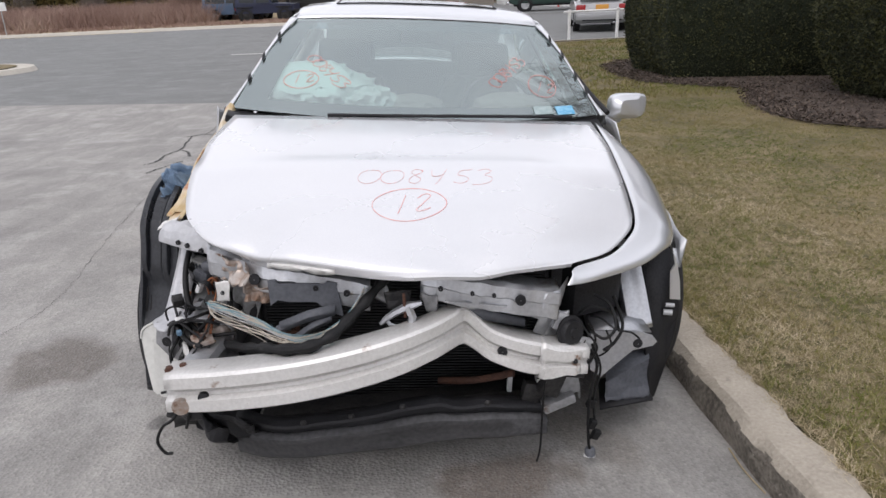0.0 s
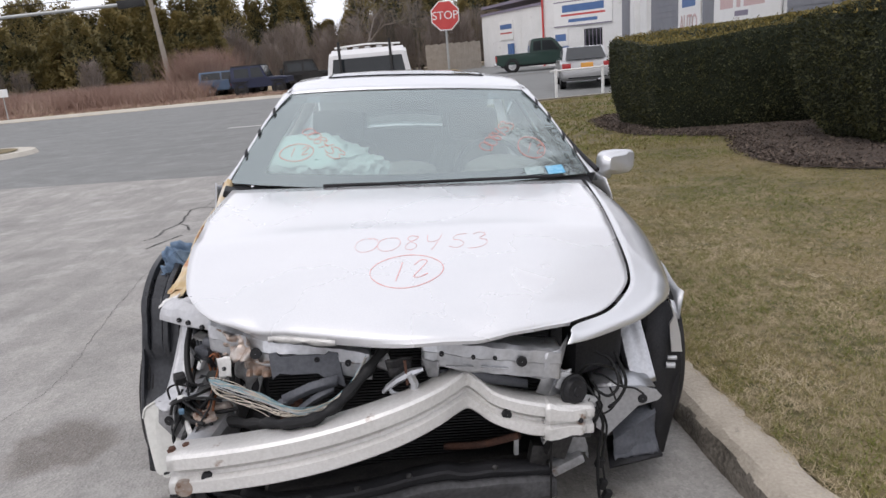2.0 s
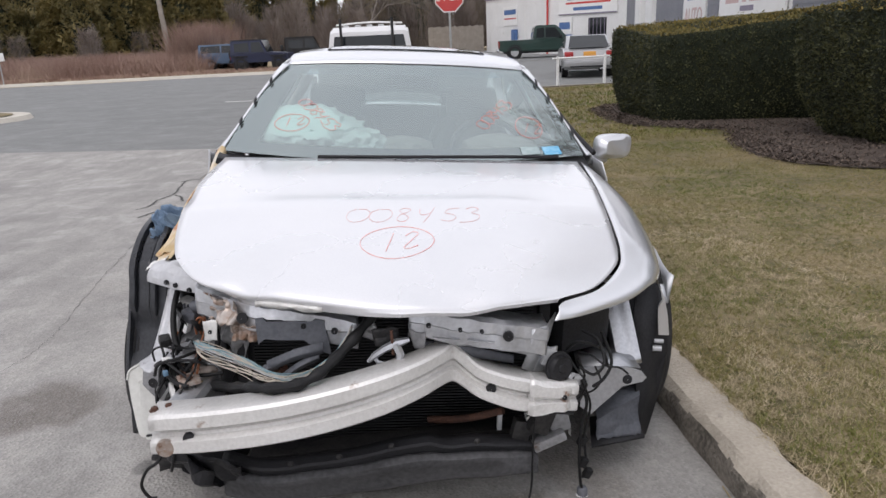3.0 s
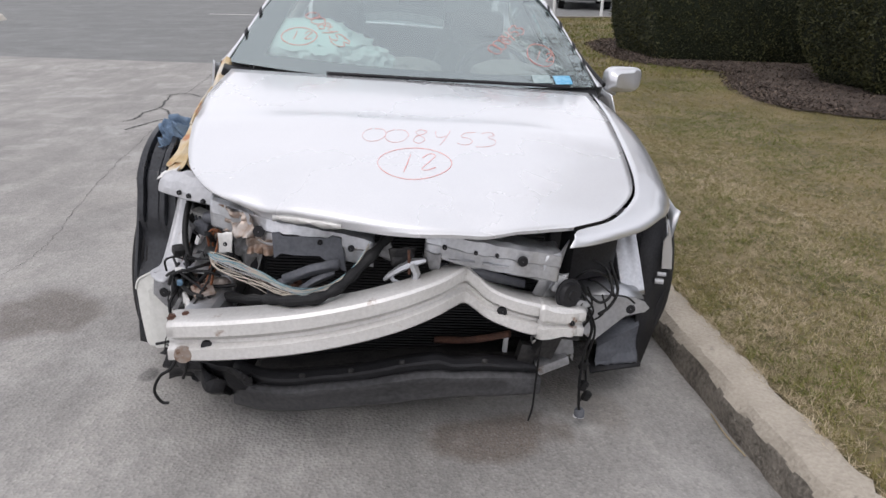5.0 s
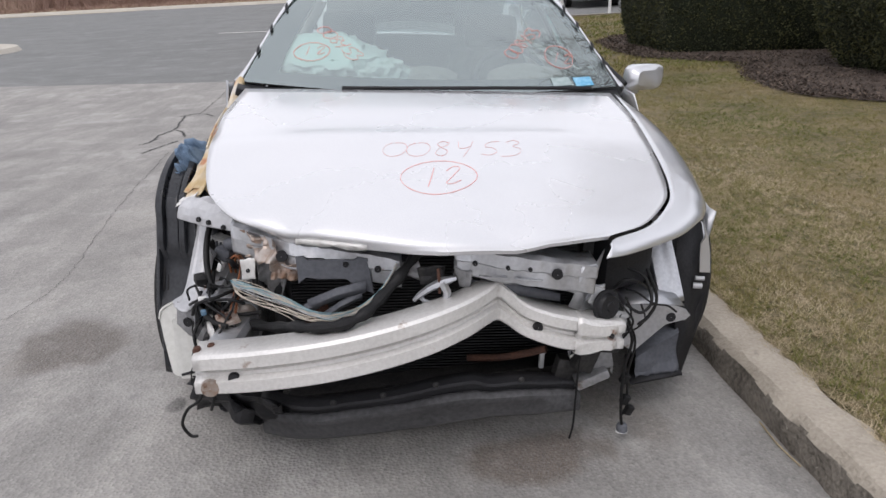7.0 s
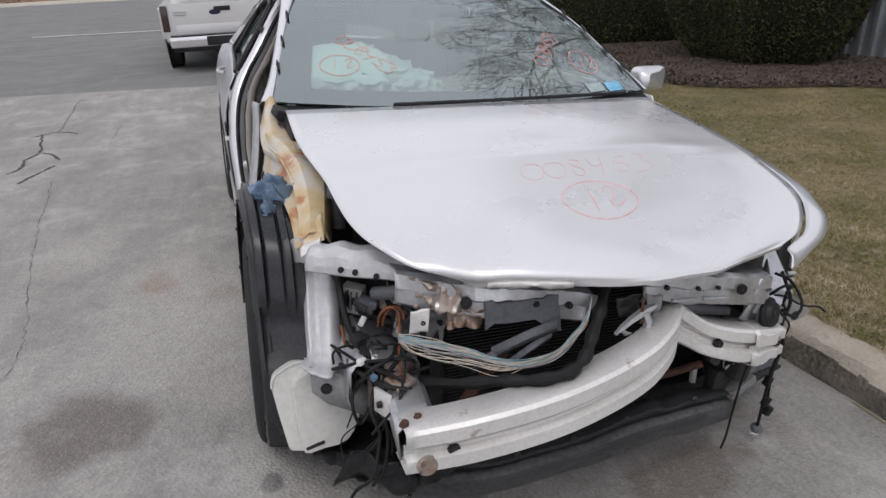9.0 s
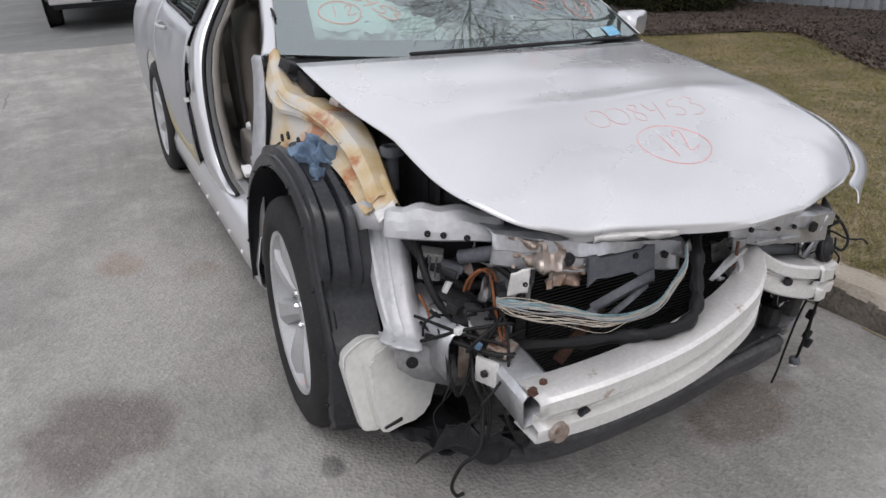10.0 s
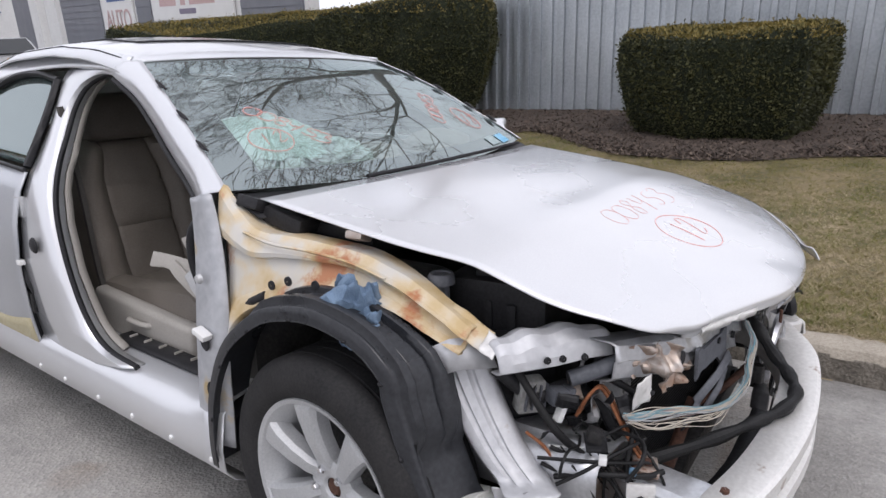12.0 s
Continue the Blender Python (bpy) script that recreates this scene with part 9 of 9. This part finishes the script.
# trees
def branch_tree(name, m, label, height, spread, seed, depth=6, trunk=0.3, fork=0.3, material=BARK, sides=6, twig=0.006, lean=0.0, kids=(3, 4), stout=0.85):
    rnd = random.Random(seed)
    t = thing(name, m, label, "tree")
    trunk_bm, limb_bm = bmesh.new(), bmesh.new()

    def grow(p, d, length, r, lev):
        steps = 4 if lev < 3 else 3
        pts, q, dd = [p], p, d.copy()
        for _ in range(steps):
            dd = (dd + Vector((rnd.uniform(-1, 1), rnd.uniform(-1, 1), rnd.uniform(-0.35, 0.6))) * (0.10 + 0.05 * lev)).normalized()
            q = q + dd * length / steps
            pts.append(q)
        r1 = max(twig, r * 0.62)
        tube_bm(trunk_bm if lev == 0 else limb_bm, pts, [lerp(r, r1, i / steps) for i in range(steps + 1)], max(3, sides - lev), caps=False)
        if lev >= depth:
            return
        for k in range(rnd.randint(*kids)):
            a, tilt = rnd.uniform(0, 6.28), rnd.uniform(0.3, 0.85) * (spread if lev < 3 else 1.1)
            s = dd.orthogonal().normalized()
            s.rotate(Matrix.Rotation(a, 3, dd))
            nd = (dd * math.cos(tilt) + s * math.sin(tilt) + Vector((0, 0, 0.10))).normalized()
            start = pts[-1] if k < 2 else pts[rnd.randint(max(1, steps - 2), steps)]
            grow(start, nd, length * rnd.uniform(0.62, 0.82) * (1.2 if lev == 0 and fork < 0.25 else 1.0), r1 * rnd.uniform(0.6, stout), lev + 1)

    grow(Vector((0, 0, 0)), Vector((lean, 0, 1)).normalized(), height * fork, trunk, 0)
    part("trunk", trunk_bm, material, t)
    ob = part("limb", limb_bm, material, t, "bare spreading branches", smooth=False)
    ob["kind"] = "stuff"
    return t


branch_tree("bare_tree", pose(9.4, 7.5, -0.3, 0, 0, 40), "tall bare tree with a wide crown behind the metal fence", 23, 1.35, 5, 6, 0.34, 0.20, twig=0.010, kids=(3, 5), stout=0.88)
branch_tree("bare_tree", pose(-0.9, 50, -0.3), "bare spreading tree behind the pickup", 10.5, 0.95, 9, 5, 0.20, 0.26, twig=0.016, kids=(3, 3))

PINE = leafy("dark_evergreen", [(0.061, 0.057, 0.019), (0.115, 0.095, 0.030), (0.189, 0.142, 0.043), (0.257, 0.189, 0.068)], patch=0.35)
TWIGS = leafy("brown_thicket", [(0.108, 0.084, 0.072), (0.180, 0.144, 0.126), (0.252, 0.210, 0.186), (0.144, 0.120, 0.084)])


def evergreen(seed, height, width, cone):
    rnd = random.Random(seed)
    t = thing("evergreen_tree", pose(0, 0, 0), "dark bronze-green evergreen tree in the wood", "tree", "evergreens of the wood")
    tube("trunk", [(0, 0, 0), (0.1, 0, height * 0.6), (0, 0.05, height * 0.95)], [0.2] * 7 + [0.12] * 6, BARK, t, 6, 6)
    vs, fs = [], []
    clumps = []
    for _ in range(80):
        z = rnd.random() ** 0.8
        rad = width * ((1 - z) ** cone if cone else math.sin(math.pi * min(1, 0.25 + 0.75 * z)) ** 0.6) * rnd.uniform(0.55, 1.0)
        a = rnd.uniform(0, 6.28)
        clumps.append((Vector((rad * math.cos(a), rad * math.sin(a), height * (0.08 + 0.92 * z))), width * rnd.uniform(0.22, 0.42)))
    for c, cr in clumps:
        for _ in range(85):
            d = Vector((rnd.gauss(0, 1), rnd.gauss(0, 1), rnd.gauss(0, 0.8))).normalized()
            p = c + d * cr * rnd.uniform(0.55, 1.0)
            s = d.orthogonal().normalized() * rnd.uniform(0.04, 0.11)
            u = (d + Vector((0, 0, rnd.uniform(-0.3, 0.8)))).normalized() * rnd.uniform(0.12, 0.28)
            i = len(vs)
            vs += [tuple(p - s), tuple(p + s), tuple(p + u)]
            fs.append((i, i + 1, i + 2))
    me = bpy.data.meshes.new("crown")
    me.from_pydata(vs, [], fs)
    put("crown", me, PINE, t, smooth=False)
    # dark cone added inside the crown to close gaps to the sky
    lathe("dark_core", [(0.02, height * 0.97), (width * 0.35, height * 0.8), (width * 0.55, height * 0.5), (width * 0.6, height * 0.2), (width * 0.45, 0.3)], Matrix(), YEWCORE, t, 9)
    return t


def thicket(seed, height, width):
    """A leafless brown tree of the wood's edge: upright limbs and a haze of fine twigs."""
    rnd = random.Random(seed)
    t = thing("leafless_tree", pose(0, 0, 0), "leafless brown tree at the edge of the wood", "tree", "leafless trees of the wood")
    tube("trunk", [(0, 0, 0), (0.15, 0, height * 0.5), (0.1, 0.1, height * 0.9)], [0.13] * 7 + [0.05] * 6, BARK, t, 5, 6)
    vs, fs = [], []
    for _ in range(1300):
        z = rnd.uniform(0.1, 1.0)
        a, rad = rnd.uniform(0, 6.28), width * rnd.random() ** 0.6 * (1.1 - 0.6 * z)
        p = Vector((rad * math.cos(a), rad * math.sin(a), z * height))
        d = Vector((math.cos(a) * 0.5, math.sin(a) * 0.5, rnd.uniform(0.4, 1.6))).normalized() * rnd.uniform(0.5, 1.4)
        s = d.orthogonal().normalized() * rnd.uniform(0.012, 0.03)
        i = len(vs)
        vs += [tuple(p - s), tuple(p + s), tuple(p + d)]
        fs.append((i, i + 1, i + 2))
    me = bpy.data.meshes.new("twigs")
    me.from_pydata(vs, [], fs)
    ob = put("crown", me, TWIGS, t, smooth=False)
    return t


rt = random.Random(21)
ever = [evergreen(31, 5.6, 1.5, 0.0), evergreen(32, 6.2, 1.7, 0.55), evergreen(33, 5.0, 1.35, 0.0), evergreen(34, 8.2, 2.4, 0.6)]
bare = [thicket(41, 5.8, 1.7), thicket(42, 6.8, 2.0), thicket(43, 4.2, 1.5)]
placed = set()


def plant(kinds, i, m):
    if i in placed:
        copy_thing(kinds[i], m)
    else:
        kinds[i].matrix_world = m
        placed.add(i)


for k in range(96):
    x = -80 + 66 * (k / 95) + rt.uniform(-0.8, 0.8)
    i = rt.choice((0, 0, 1, 2, 1))
    plant(ever, i, pose(x, rt.uniform(58.5, 63), -0.22, 0, 0, rt.uniform(0, 360)) @ Matrix.Scale(rt.uniform(0.84, 1.10), 4))
for k in range(72):
    x = -88 + 108 * (k / 71) + rt.uniform(-1, 1)
    plant(ever, 3 if rt.random() < 0.8 else 1, pose(x, rt.uniform(71, 84), -0.62, 0, 0, rt.uniform(0, 360)) @ Matrix.Scale(rt.uniform(0.92, 1.22), 4))
placed_bare = set()
for k in range(44):
    x = -20 + 34 * (k / 43) + rt.uniform(-0.7, 0.7)
    i = rt.randrange(3)
    m = pose(x, rt.uniform(62.5, 70), -0.62, 0, 0, rt.uniform(0, 360)) @ Matrix.Scale(rt.uniform(0.8, 1.15), 4)
    if i in placed_bare:
        copy_thing(bare[i], m)
    else:
        bare[i].matrix_world = m
        placed_bare.add(i)
for k in range(16):
    x = -80 + 66 * (k / 15) + rt.uniform(-1, 1)
    copy_thing(bare[2], pose(x, rt.uniform(54, 58), -0.22, 0, 0, rt.uniform(0, 360)) @ Matrix.Scale(rt.uniform(0.6, 0.9), 4))

BRUSH = leafy("dry_red_brown_brush", [(0.15, 0.085, 0.065), (0.24, 0.15, 0.12), (0.34, 0.235, 0.19), (0.42, 0.33, 0.25)], rough=0.9, patch=0.25)


def brush_spot(rnd):
    x, y = rnd.uniform(-85, -10.9), rnd.uniform(40.5, 57)
    if rnd.random() > smoothstep(39.5, 43, y):
        return None
    return x, y, -0.25


tagged(put("brush", scatter_bm(52000, brush_spot, 0.015, 1.15, 6, lean=0.75), BRUSH, smooth=False), "dense reddish-brown dry weeds along the road", "brush", kind="stuff")
tagged(put("brush", scatter_bm(2600, lambda rnd: (rnd.gauss(-12.2, 0.9), rnd.uniform(46, 49), -0.25), 0.02, 2.6, 16, lean=0.5), BRUSH, smooth=False), "pale leafless bush behind the parked van", "brush", kind="stuff")
tagged(put("verge_grass", scatter_bm(9000, lambda rnd: (rnd.uniform(-60, 4), rnd.uniform(37.4, 42), -0.24), 0.02, 0.16, 7, lean=0.8), BRUSH, smooth=False), "short straw-coloured grass on the verge", "grass", kind="stuff")
